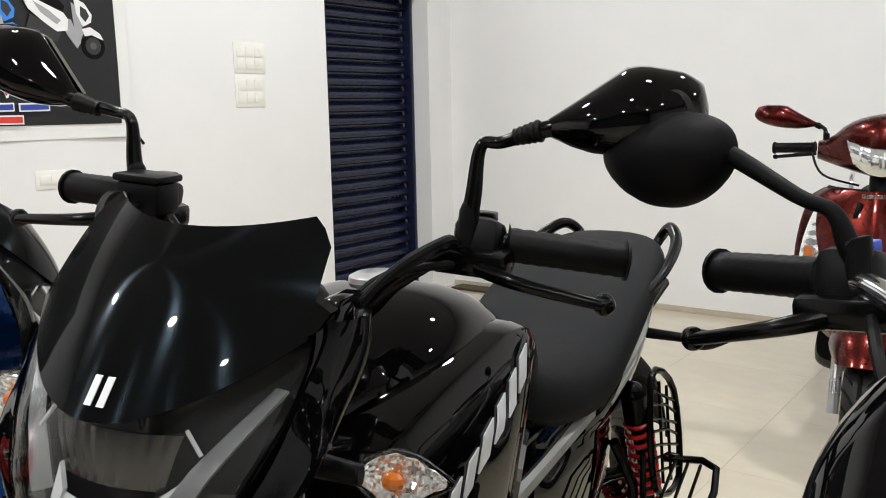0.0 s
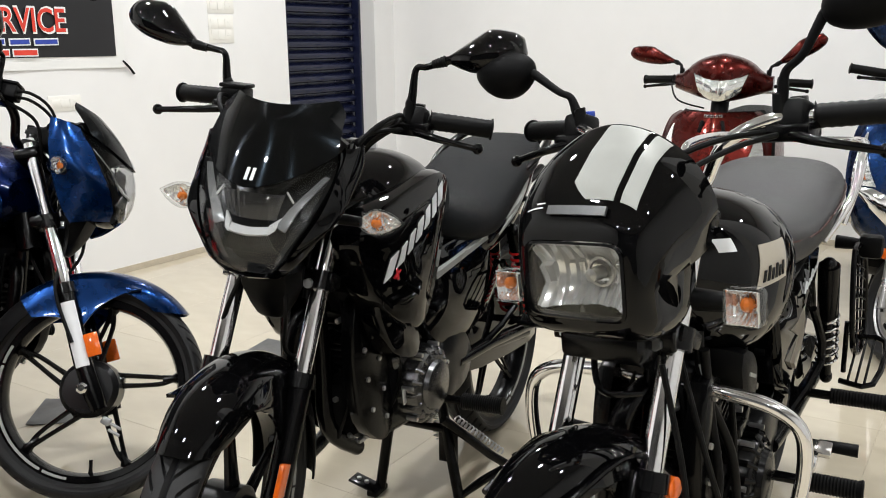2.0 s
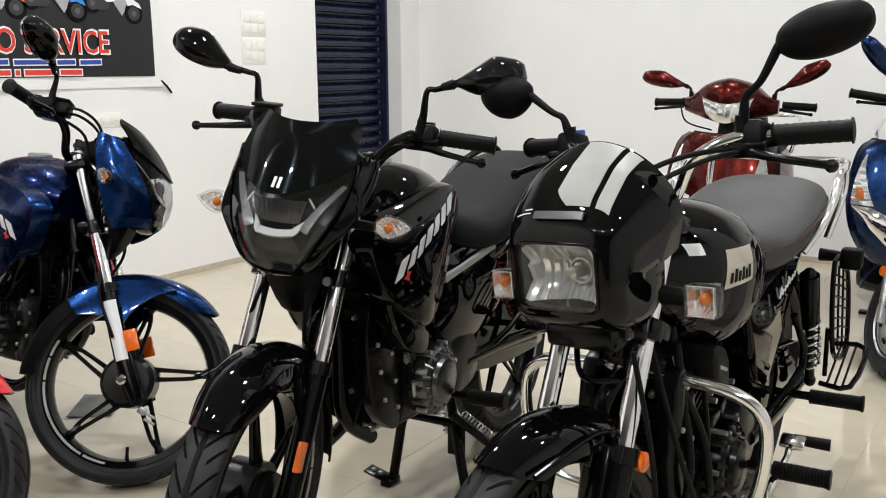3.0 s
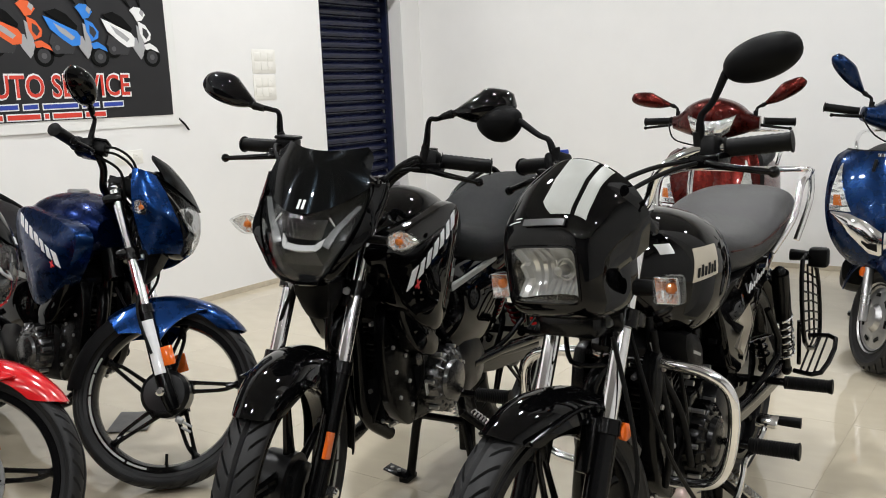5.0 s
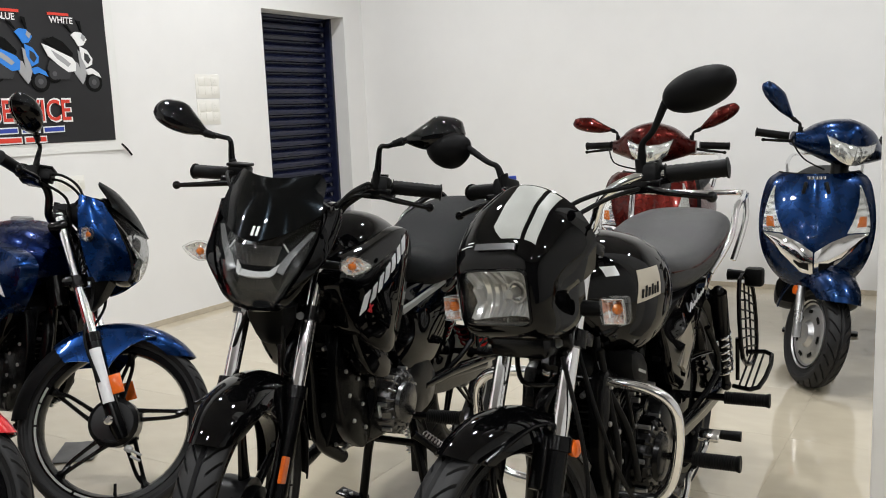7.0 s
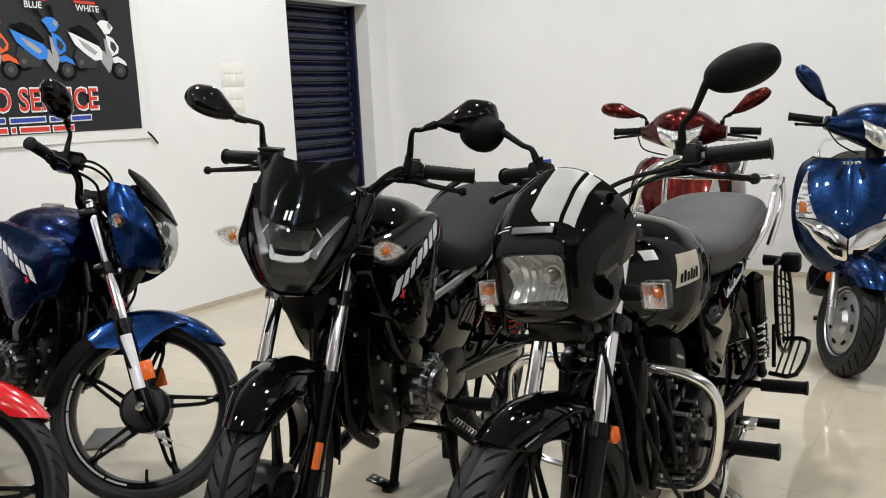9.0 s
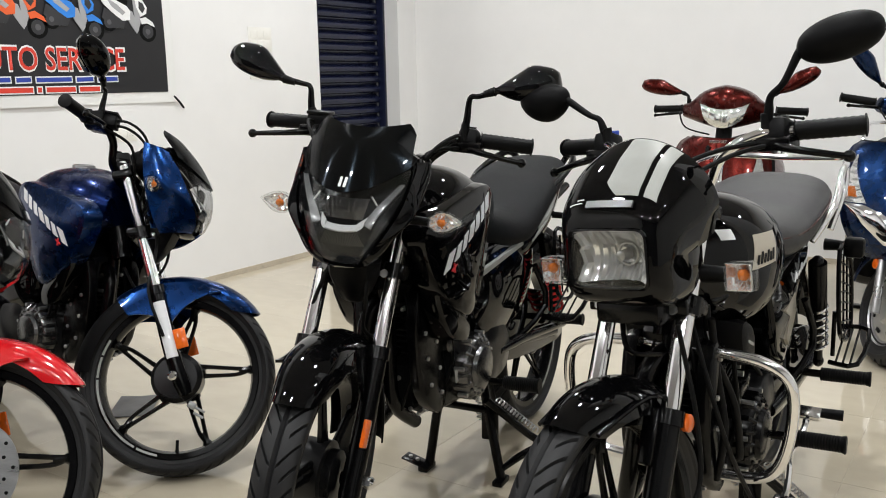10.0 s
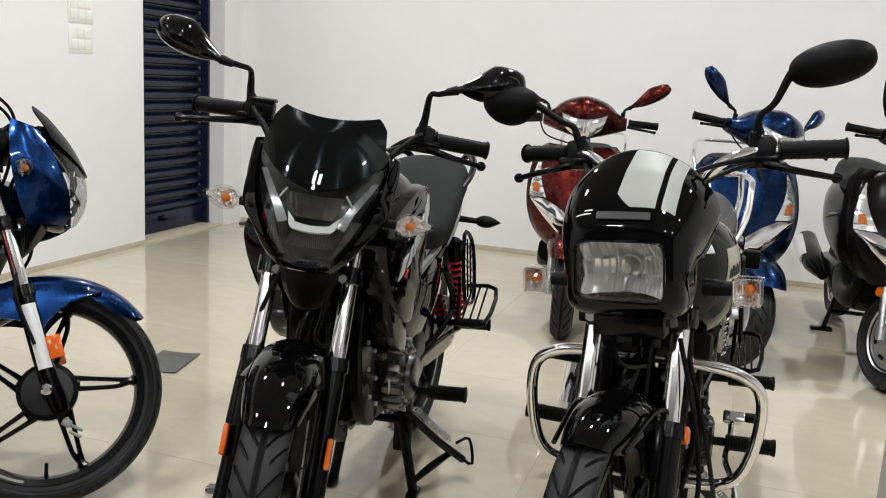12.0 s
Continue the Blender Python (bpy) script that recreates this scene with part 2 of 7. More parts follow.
def skin(g, fn, nu, nv, thick=0.003):
    """A thick sheet over fn(u, v), u and v from 0 to 1."""
    p = np.array([[fn(i / nu, j / nv) for j in range(nv + 1)] for i in range(nu + 1)], float)
    du, dv = np.gradient(p, axis=0), np.gradient(p, axis=1)
    nn = np.cross(du, dv)
    nn /= np.linalg.norm(nn, axis=2)[..., None] + 1e-12
    q = p - nn * thick
    w = nv + 1
    idx = lambda i, j, s: s * (nu + 1) * w + i * w + j
    faces = []
    for i in range(nu):
        for j in range(nv):
            faces.append((idx(i, j, 0), idx(i + 1, j, 0), idx(i + 1, j + 1, 0), idx(i, j + 1, 0)))
            faces.append((idx(i, j, 1), idx(i, j + 1, 1), idx(i + 1, j + 1, 1), idx(i + 1, j, 1)))
    for i in range(nu):
        faces.append((idx(i, 0, 1), idx(i + 1, 0, 1), idx(i + 1, 0, 0), idx(i, 0, 0)))
        faces.append((idx(i, nv, 0), idx(i + 1, nv, 0), idx(i + 1, nv, 1), idx(i, nv, 1)))
    for j in range(nv):
        faces.append((idx(0, j, 0), idx(0, j + 1, 0), idx(0, j + 1, 1), idx(0, j, 1)))
        faces.append((idx(nu, j, 1), idx(nu, j + 1, 1), idx(nu, j + 1, 0), idx(nu, j, 0)))
    return g.add(list(p.reshape(-1, 3)) + list(q.reshape(-1, 3)), faces)


def pad(g, outline, y0, y1, inset=0.012, steps=3, crown=0.006):
    """A rounded plate seen from the side: outline of (x, z), from y0 (inner) to y1 (outer face)."""
    o = catmull(outline, steps, True) if steps else np.array(outline, float)
    c = o.mean(0)
    rings = []
    d = y1 - y0
    for f, s in ((0, 1.0), (0.6, 1.0), (0.9, 1 - inset * 3), (1.0, 1 - inset * 9)):
        rings.append([(c[0] + (x - c[0]) * s, y0 + d * f, c[1] + (z - c[1]) * s) for x, z in o])
    rings.append([(c[0] + (x - c[0]) * 0.4, y1 + math.copysign(crown, d), c[1] + (z - c[1]) * 0.4) for x, z in o])
    return loft(g, rings)


def pad_height(outline, y1, inset, steps, crown, x, z):
    """How far out the face of such a plate lies at x, z."""
    o = catmull(outline, steps, True)
    c = o.mean(0)
    d = np.array((x, z)) - c
    n = len(o)
    far = 1e-6
    for k in range(n):
        a, b = o[k] - c, o[(k + 1) % n] - c
        den = d[0] * (b - a)[1] - d[1] * (b - a)[0]
        if abs(den) > 1e-12:
            t = (a[0] * (b - a)[1] - a[1] * (b - a)[0]) / den
            w = (a[0] * d[1] - a[1] * d[0]) / den
            if t > 0 and -1e-6 <= w <= 1:
                far = max(far, t)
    rho = 1 / far if far > 1e-5 else 1.0
    return y1 + math.copysign(crown, y1) * float(np.interp(rho, (0.4, 1 - inset * 9), (1, 0)))


def coil(g, p0, p1, radius, wire, turns, n=7):
    a, b = np.array(p0, float), np.array(p1, float)
    d = b - a
    ln = np.linalg.norm(d)
    d /= ln
    u = np.cross(d, (0, 1.0, 0.3))
    u /= np.linalg.norm(u)
    w = np.cross(d, u)
    k = int(turns * 12)
    return tube(g, [a + d * ln * i / k + radius * (math.cos(math.tau * i / 12) * u + math.sin(math.tau * i / 12) * w) for i in range(k + 1)], wire, n)


def mesh(name, g, material, sharp=38):
    me = bpy.data.meshes.new(name)
    me.from_pydata(g.v, [], g.f)
    me.materials.append(material)
    bm = bmesh.new()
    bm.from_mesh(me)
    bmesh.ops.recalc_face_normals(bm, faces=bm.faces)
    bm.to_mesh(me)
    bm.free()
    me.polygons.foreach_set("use_smooth", [True] * len(me.polygons))
    me.set_sharp_from_angle(angle=radians(sharp))
    return me


def part(name, g, material, parent, label="", m=None, sharp=38):
    """One mesh under a thing or under a part."""
    ob = new(name, mesh(name, g, material, sharp))
    ob.parent = parent
    if m is not None:
        ob.matrix_basis = m
    return tagged(ob, label)


def thing(name, m, label, category, group=""):
    ob = new(name)
    ob.empty_display_size = 0.1
    ob.matrix_basis = m
    return tagged(ob, label, category, group)


def solid(name, g, material, label, category, group="", kind="", m=None, sharp=38):
    ob = new(name, mesh(name, g, material, sharp))
    if m is not None:
        ob.matrix_basis = m
    return tagged(ob, label, category, group, kind)


# ---- the room ----
WX, WY = -3.085, 4.59          # left wall, back wall
EX, EY = 3.6, -4.2             # far ends behind the camera
WALL = pbr("white wall paint", (0.795, 0.79, 0.78), 0.55, var=0.025, scale=6, bump=0.12, bscale=140)
PALEWALL = pbr("pale grey wall paint", (0.6, 0.6, 0.6), 0.6, var=0.05, scale=6)
# dark tone chosen only for what gloss black surfaces mirror
FRONTDARK = pbr("front wall darkened for reflections", (0.07, 0.07, 0.075), 0.5, var=0.1, scale=6)
# grey stands in for a dim ceiling mirrored in visors and black paint
CEIL = pbr("ceiling tone dimmed for reflections", (0.4, 0.4, 0.405), 0.7, var=0.02, scale=6)
TILE = vary(pbr("cream vitrified tile", (0.5, 0.444, 0.34), 0.06, var=0.07, scale=7, rvar=0.3, coat=0.3, stretch=(1, 2.2, 1)), 0.012)
GROUT = pbr("tile joint", (0.5, 0.444, 0.34), 0.4, var=0.1, scale=60)
SHUTTER = pbr("navy shutter paint", (0.008, 0.0105, 0.031), 0.22, var=0.3, scale=12, rvar=0.3, bump=0.15, bscale=90, stretch=(1, 1, 5))
SKIRT = pbr("beige wall foot", (0.5, 0.44, 0.34), 0.5, var=0.15, scale=30)
OP0, OP1, OPZ, DEPTH = 3.495, 4.365, 1.858, 0.165   # the shutter's opening


def slab(name, x0, x1, y0, y1, z0, z1, material, label, category, bevel=0.0):
    g = Geo()
    block(g, ((x0 + x1) / 2, (y0 + y1) / 2, (z0 + z1) / 2), (x1 - x0, y1 - y0, z1 - z0), bevel)
    return solid(name, g, material, label, category, kind="structure")


g = Geo()
T = 0.36
block(g, (WX - T / 2, (EY + OP0) / 2, CEILING / 2), (T, OP0 - EY, CEILING), 0)
block(g, (WX - T / 2, (OP0 + OP1) / 2, (OPZ + CEILING) / 2), (T, OP1 - OP0, CEILING - OPZ), 0)
block(g, (WX - T / 2, (OP1 + WY + 0.25) / 2, CEILING / 2), (T, WY + 0.25 - OP1, CEILING), 0)
solid("wall_left", g, WALL, "white painted plaster wall with a shutter opening", "wall", kind="structure")
slab("wall_back", WX, EX + 0.25, WY, WY + 0.25, 0, CEILING, WALL, "plain white painted plaster wall", "wall")
slab("wall_right", EX, EX + 0.25, EY, WY, 0, CEILING, PALEWALL, "plain pale grey painted wall", "wall")
# unseen wall, added dark so camera-facing black paint reflects little
slab("wall_front", WX - T, EX + 0.25, EY - 0.25, EY, 0, CEILING, FRONTDARK, "plain unseen wall, darkened to keep gloss reflections black", "wall")
# ceiling out of view, its tone lowered to darken reflections
slab("ceiling", WX - T, EX + 0.25, EY - 0.25, WY + 0.25, CEILING, CEILING + 0.2, CEIL, "flat unseen ceiling, greyed to keep reflections dark", "ceiling")
slab("pillar", 0.735, 1.035, 1.0, 1.3, 0, CEILING, WALL, "white painted square pillar", "pillar", 0.004)
slab("baseboard_left", WX, WX + 0.006, EY, OP0, 0.001, 0.03, SKIRT, "thin beige strip at the foot of the white wall", "baseboard")
slab("baseboard_back", WX + 0.006, EX, WY - 0.006, WY, 0.001, 0.03, SKIRT, "thin beige strip at the foot of the white wall", "baseboard")

floor = slab("floor", WX - T, EX + 0.25, EY - 0.25, WY + 0.25, -0.15, -0.0012, GROUT, "glossy cream vitrified tile floor", "floor")
STEP = 0.6 / SCALE
tile_geo = Geo()
block(tile_geo, (0, 0, -0.006), (STEP - 0.0009, STEP - 0.0009, 0.012), 0.0003, seg=1)
tile_mesh = mesh("tile", tile_geo, TILE)
for i in range(-7, 9):
    for j in range(-9, 10):
        cx, cy = 0.12 + i * STEP, 0.2 + j * STEP
        if WX - T - 0.1 < cx - 0.3 and cx + 0.3 < EX + 0.3 and EY - 0.3 < cy - 0.3 and cy + 0.3 < WY + 0.3:
            t = new("tile", tile_mesh)
            t.parent = floor
            t.location = (cx, cy, 0)

# roller shutter, recessed in its opening
shutter = thing("window_shutter", pose(WX - DEPTH, 0, 0), "navy blue painted steel roller shutter pulled down", "shutter")
tagged(shutter, kind="structure")
SLAT = 0.0735
slat_geo = Geo()
prof = [(-0.012, 0.0), (0.010, 0.002), (0.020, 0.009), (0.022, 0.021), (0.015, 0.034), (-0.004, 0.043), (-0.013, 0.050), (-0.013, 0.06)]
y0, y1 = OP0 - 0.03, OP1 - 0.012
loft(slat_geo, [[(a * 1.15 - 0.02, yy, b * 1.185) for a, b in prof] + [(-0.037, yy, 0.0711), (-0.037, yy, 0.0)] for yy in (y0, y1)])
slat_mesh = mesh("slat", slat_geo, SHUTTER, 60)
k = 0
while 0.14 + k * SLAT < OPZ + 0.02:
    sl = new("slat", slat_mesh)
    sl.parent = shutter
    sl.location = (0, 0, 0.14 + k * SLAT)
    k += 1
g = Geo()
block(g, (-0.008, (y0 + y1) / 2, 0.07), (0.03, y1 - y0, 0.138), 0.003)
bottom = part("bottom_rail", g, SHUTTER, shutter)
for yy in (OP0 + 0.12, OP0 + 0.38):
    g = Geo()
    block(g, (0.016, yy, 0.1), (0.02, 0.05, 0.035), 0.005)
    tube(g, [(0.02, yy - 0.02, 0.1), (0.04, yy - 0.015, 0.085), (0.04, yy + 0.015, 0.085), (0.02, yy + 0.02, 0.1)], 0.005, 6, 3)
    part("latch", g, SATIN, bottom, "black steel shutter latch")
g = Geo()
block(g, (0.022, OP1 - 0.014, OPZ / 2), (0.06, 0.026, OPZ - 0.004), 0.003)
part("guide_rail", g, SHUTTER, shutter)
g = Geo()
block(g, (WX - DEPTH / 2 - 0.02, (OP0 + OP1) / 2, 0.004), (DEPTH + 0.04, OP1 - OP0 - 0.004, 0.012), 0.003)
solid("threshold", g, SKIRT, "low beige threshold under the roller shutter", "threshold", kind="structure")
g = Geo()
block(g, (-2.62, WY - 0.085, 0.008), (0.78, 0.12, 0.014), 0.004)
solid("door_mat", g, pbr("brown coir", (0.06, 0.045, 0.025), 0.9, var=0.4, scale=120, bump=0.5, bscale=300), "narrow dark brown mat lying along the white wall", "mat")

# ceiling lights
g0 = Geo()
revolve(g0, [(0.075, 0.0), (0.095, 0.002), (0.1, 0.012), (0.098, 0.03), (0.075, 0.03)], n=28, axis="z")
fr = mesh("frame", g0, WHITEPL)
glow = bpy.data.materials.new("diffuser glow")
glow.use_nodes = True
glow.node_tree.nodes["Principled BSDF"].inputs["Emission Color"].default_value = (1.0, 0.97, 0.92, 1)
glow.node_tree.nodes["Principled BSDF"].inputs["Emission Strength"].default_value = 6.0
g1 = Geo()
revolve(g1, [(0.0005, 0.022), (0.074, 0.022), (0.074, 0.03), (0.0005, 0.03)], n=24, axis="z")
df = mesh("diffuser", g1, glow)
for lx, ly in LIGHT_SPOTS:
    l = thing("ceiling_light", pose(lx, ly, CEILING - 0.03), "round white recessed ceiling light, switched on", "ceiling light", "lights in the ceiling")
    for nm, me in (("frame", fr), ("diffuser", df)):
        o = new(nm, me)
        o.parent = l


# ---- motorcycle parts; x ahead, y to the rider's left, z up, the front axle over the origin ----
RAKE = radians(26)
WB = 1.19


def steering(deg, px=-0.04, pz=0.305):
    a = Matrix.Translation((px, 0, pz))
    return a @ Matrix.Rotation(radians(deg), 4, Vector((-math.sin(RAKE), 0, math.cos(RAKE)))) @ a.inverted()


def fork_x(z, x0=0.0, z0=0.335):
    return x0 - (z - z0) * math.tan(RAKE)


@functools.lru_cache(None)
def treaded(radius, rim, width, blocks=42):
    """A tyre with slanted grooves cut into its tread."""
    g = Geo()
    n, rows = blocks * 12, 33
    grid = []
    for i in range(n):
        ring = []
        for k in range(rows):
            a = math.radians(-128 + 256 * k / (rows - 1))
            r = rim + 0.006 + (radius - rim - 0.006) * (0.5 + 0.5 * math.cos(a)) ** 0.8
            y = width * math.sin(a) * (1.0 if abs(a) < 1.7 else 0.92)
            q = abs(y) / width
            th = math.tau * (i / n + min(q, 0.95) * 1.5 / blocks)
            if k == rows // 2 or (abs(a) < 1.45 and i % 12 < 2 and (0.14 if i // 12 % 2 else 0.42) < q < 0.93):
                r -= 0.007
            ring.append((r * math.cos(th), y, r * math.sin(th)))
        th = math.tau * (i / n + 0.7 / blocks)
        ring += [((rim - 0.004) * math.cos(th), width * 0.62, (rim - 0.004) * math.sin(th)), ((rim - 0.004) * math.cos(th), -width * 0.62, (rim - 0.004) * math.sin(th))]
        grid.append(ring)
    return loft(g, grid, loop=True)


def wheel(parent, centre, radius, m, disc_side=0, width=0.04, rim=None, stripe=True, hub_r=0.055):
    """Alloy wheel with five split spokes; centre in the bike's frame."""
    rim = rim or radius * 0.8
    at = (m or Matrix()) @ Matrix.Translation(centre)
    tyre = part("tyre", treaded(radius, rim, width), TYRE, parent, "black rubber tyre with chevron tread", at, sharp=18)
    g = Geo()
    revolve(g, [(rim + 0.008, -0.032), (rim + 0.012, -0.027), (rim - 0.002, -0.024), (rim - 0.006, -0.012), (rim - 0.007, 0.0), (rim - 0.006, 0.012), (rim - 0.002, 0.024), (rim + 0.012, 0.027), (rim + 0.008, 0.032), (rim - 0.008, 0.03), (rim - 0.014, 0.014), (rim - 0.015, 0.0), (rim - 0.014, -0.014), (rim - 0.008, -0.03)], n=56)
    rm = part("rim", g, SATIN, parent, "black cast alloy rim", at)
    if stripe:
        for s in (-1, 1):
            g = Geo()
            for a0, a1 in ((160, 172), (173.5, 189), (190.5, 250), (252, 268)):
                revolve(g, [(rim - 0.003, s * 0.0325), (rim + 0.003, s * 0.0345), (rim + 0.003, s * 0.033), (rim - 0.003, s * 0.031)], n=16, a0=radians(a0), a1=radians(a1))
            part("rim_stripe", g, STICKER, rm, "thin silver rim stripe")
    g = Geo()
    revolve(g, [(0.014, -0.05), (hub_r * 0.7, -0.05), (hub_r, -0.04), (hub_r * 1.06, 0.0), (hub_r, 0.04), (hub_r * 0.7, 0.05), (0.014, 0.05)], n=32)
    part("hub", g, DARKALLOY, parent, m=at)
    for k in range(5):
        a = math.tau * k / 5 + 0.3
        g = Geo()
        e = np.array((math.cos(a), 0, math.sin(a)))
        t = np.array((-math.sin(a), 0, math.cos(a)))
        # two rails round a slim slot, leaning from the hub, joined into a foot at the rim
        for s in (-1, 1):
            tube(g, [e * hub_r * 0.8 + t * (0.016 + 0.012 * s), e * (hub_r + 0.028) + t * (0.011 + 0.013 * s), e * (rim - 0.06) + t * 0.009 * s, e * (rim - 0.028) + t * 0.003 * s], [0.012, 0.0068, 0.006, 0.007], 8, 4)
        tube(g, [e * (rim - 0.05), e * (rim - 0.025), e * (rim - 0.009)], [0.0075, 0.010, 0.019], 8)
        tube(g, [e * hub_r * 0.8 + t * 0.016, e * (hub_r + 0.022) + t * 0.012], [0.019, 0.011], 8)
        part("spoke", g, SATIN, parent, m=at)
    g = Geo()
    va = 4.9
    ve = np.array((math.cos(va), 0, math.sin(va)))
    tube(g, [ve * (rim - 0.008), ve * (rim - 0.025), ve * (rim - 0.047)], [0.007, 0.0045, 0.0045], 8)
    part("valve", g, RUBBER, parent, m=at)
    if disc_side:
        g = Geo()
        n = 40
        revolve(g, [(0.078, disc_side * 0.062), (0.118, disc_side * 0.062), (0.118, disc_side * 0.066), (0.078, disc_side * 0.066)], n=n)
        d = part("brake_disc", g, DISCSTEEL, parent, "drilled steel brake disc", at)
        for k in range(24):
            a = math.tau * k / 24
            r = 0.09 + 0.016 * (k % 2)
            g = Geo()
            tube(g, [(r * math.cos(a), disc_side * 0.0612, r * math.sin(a)), (r * math.cos(a), disc_side * 0.0672, r * math.sin(a))], 0.0042, 8)
            part("disc_hole", g, RUBBER, d)
    return tyre


def fork(parent, m, z_join=0.56, z_top=0.90, y=0.08, chrome_r=0.0165, leg_r=0.0235, sticker=False, reflector=True, low=0.29, axle=0.305, mark=0.413):
    for s in (-1, 1):
        g = Geo()
        tube(g, [(fork_x(z_join - 0.02), s * y, z_join - 0.02), (fork_x(z_top), s * y, z_top)], chrome_r, 18)
        part("fork_tube", g, CHROME, parent, "polished chrome fork tube", m)
        g = Geo()
        tube(g, [(fork_x(low - 0.03) + 0.012, s * y, low - 0.03), (fork_x(low) + 0.008, s * y, low), (fork_x(low + 0.08), s * y, low + 0.08), (fork_x(z_join - 0.025), s * y, z_join - 0.025), (fork_x(z_join - 0.024), s * y, z_join - 0.024), (fork_x(z_join), s * y, z_join)],
             [leg_r * 0.8, leg_r, leg_r * 0.95, leg_r * 0.95, leg_r * 1.12, leg_r * 1.08], 16)
        leg = part("fork_leg", g, SATIN, parent, "satin black fork leg", m)
        g = Geo()
        tube(g, [(0, s * (y + leg_r * 0.6), axle), (0, s * (y + leg_r + 0.012), axle), (0, s * (y + leg_r + 0.018), axle)], [0.014, 0.014, 0.008], 8)
        part("axle_nut", g, CHROME, leg, "bright steel axle nut")
        if reflector:
            g = Geo()
            block(g, (fork_x(mark - 0.007) + 0.036, s * (y + 0.017), mark), (0.034, 0.010, 0.058), 0.003, (0, -26, 0))
            part("reflector", g, ORANGE, leg, "orange side reflector")
        if sticker:
            g = Geo()
            q = [(fork_x(z), z) for z in (axle + 0.05, axle + 0.2)]
            rings = []
            for x, z in q:
                rings.append([(x + math.cos(a) * (leg_r + 0.0006) * 0.9, s * (y + math.sin(a) * (leg_r + 0.0012)), z + 0.438 * math.cos(a) * leg_r) for a in np.linspace(0.7, 2.2, 9)] + [(x + math.cos(a) * (leg_r - 0.004) * 0.9, s * (y + math.sin(a) * (leg_r - 0.004)), z + 0.438 * math.cos(a) * leg_r) for a in np.linspace(2.2, 0.7, 9)])
            loft(g, rings)
            part("shipping_label", g, WHITEDECAL, leg, "white paper label on the fork leg")


def fender(parent, m, material, radius=0.335, hw=0.062, a0=28, a1=158, centre=(0, 0, 0.305), name="front_fender", side=0.05, label="", tip=True):
    def fn(u, v):
        a = radians(a0 + (a1 - a0) * u)
        w = 2 * v - 1
        lead = min(1.0, u / 0.3) if tip else 1.0
        taper = 0.76 + 0.24 * math.sin(lead * math.pi / 2)
        ridge = 0.004 * max(0.0, 1 - abs(w) * 2.4)
        round_off = (0.20 * (1 - math.sqrt(max(0.0, 1 - (abs(w) * 0.97) ** 2.6)))) if tip else 0.0
        a += radians(a1 - a0) * round_off * (1 - u) ** 2
        drop = side * (abs(w) ** 2.6)
        r = radius - drop + ridge - (0.006 * (1 - lead) ** 2)
        y = hw * taper * math.sin(w * 1.35) / math.sin(1.35)
        return (centre[0] + r * math.cos(a), centre[1] + y, centre[2] + r * math.sin(a))
    g = Geo()
    skin(g, fn, 30, 14, 0.004)
    return part(name, g, material, parent, label, m)


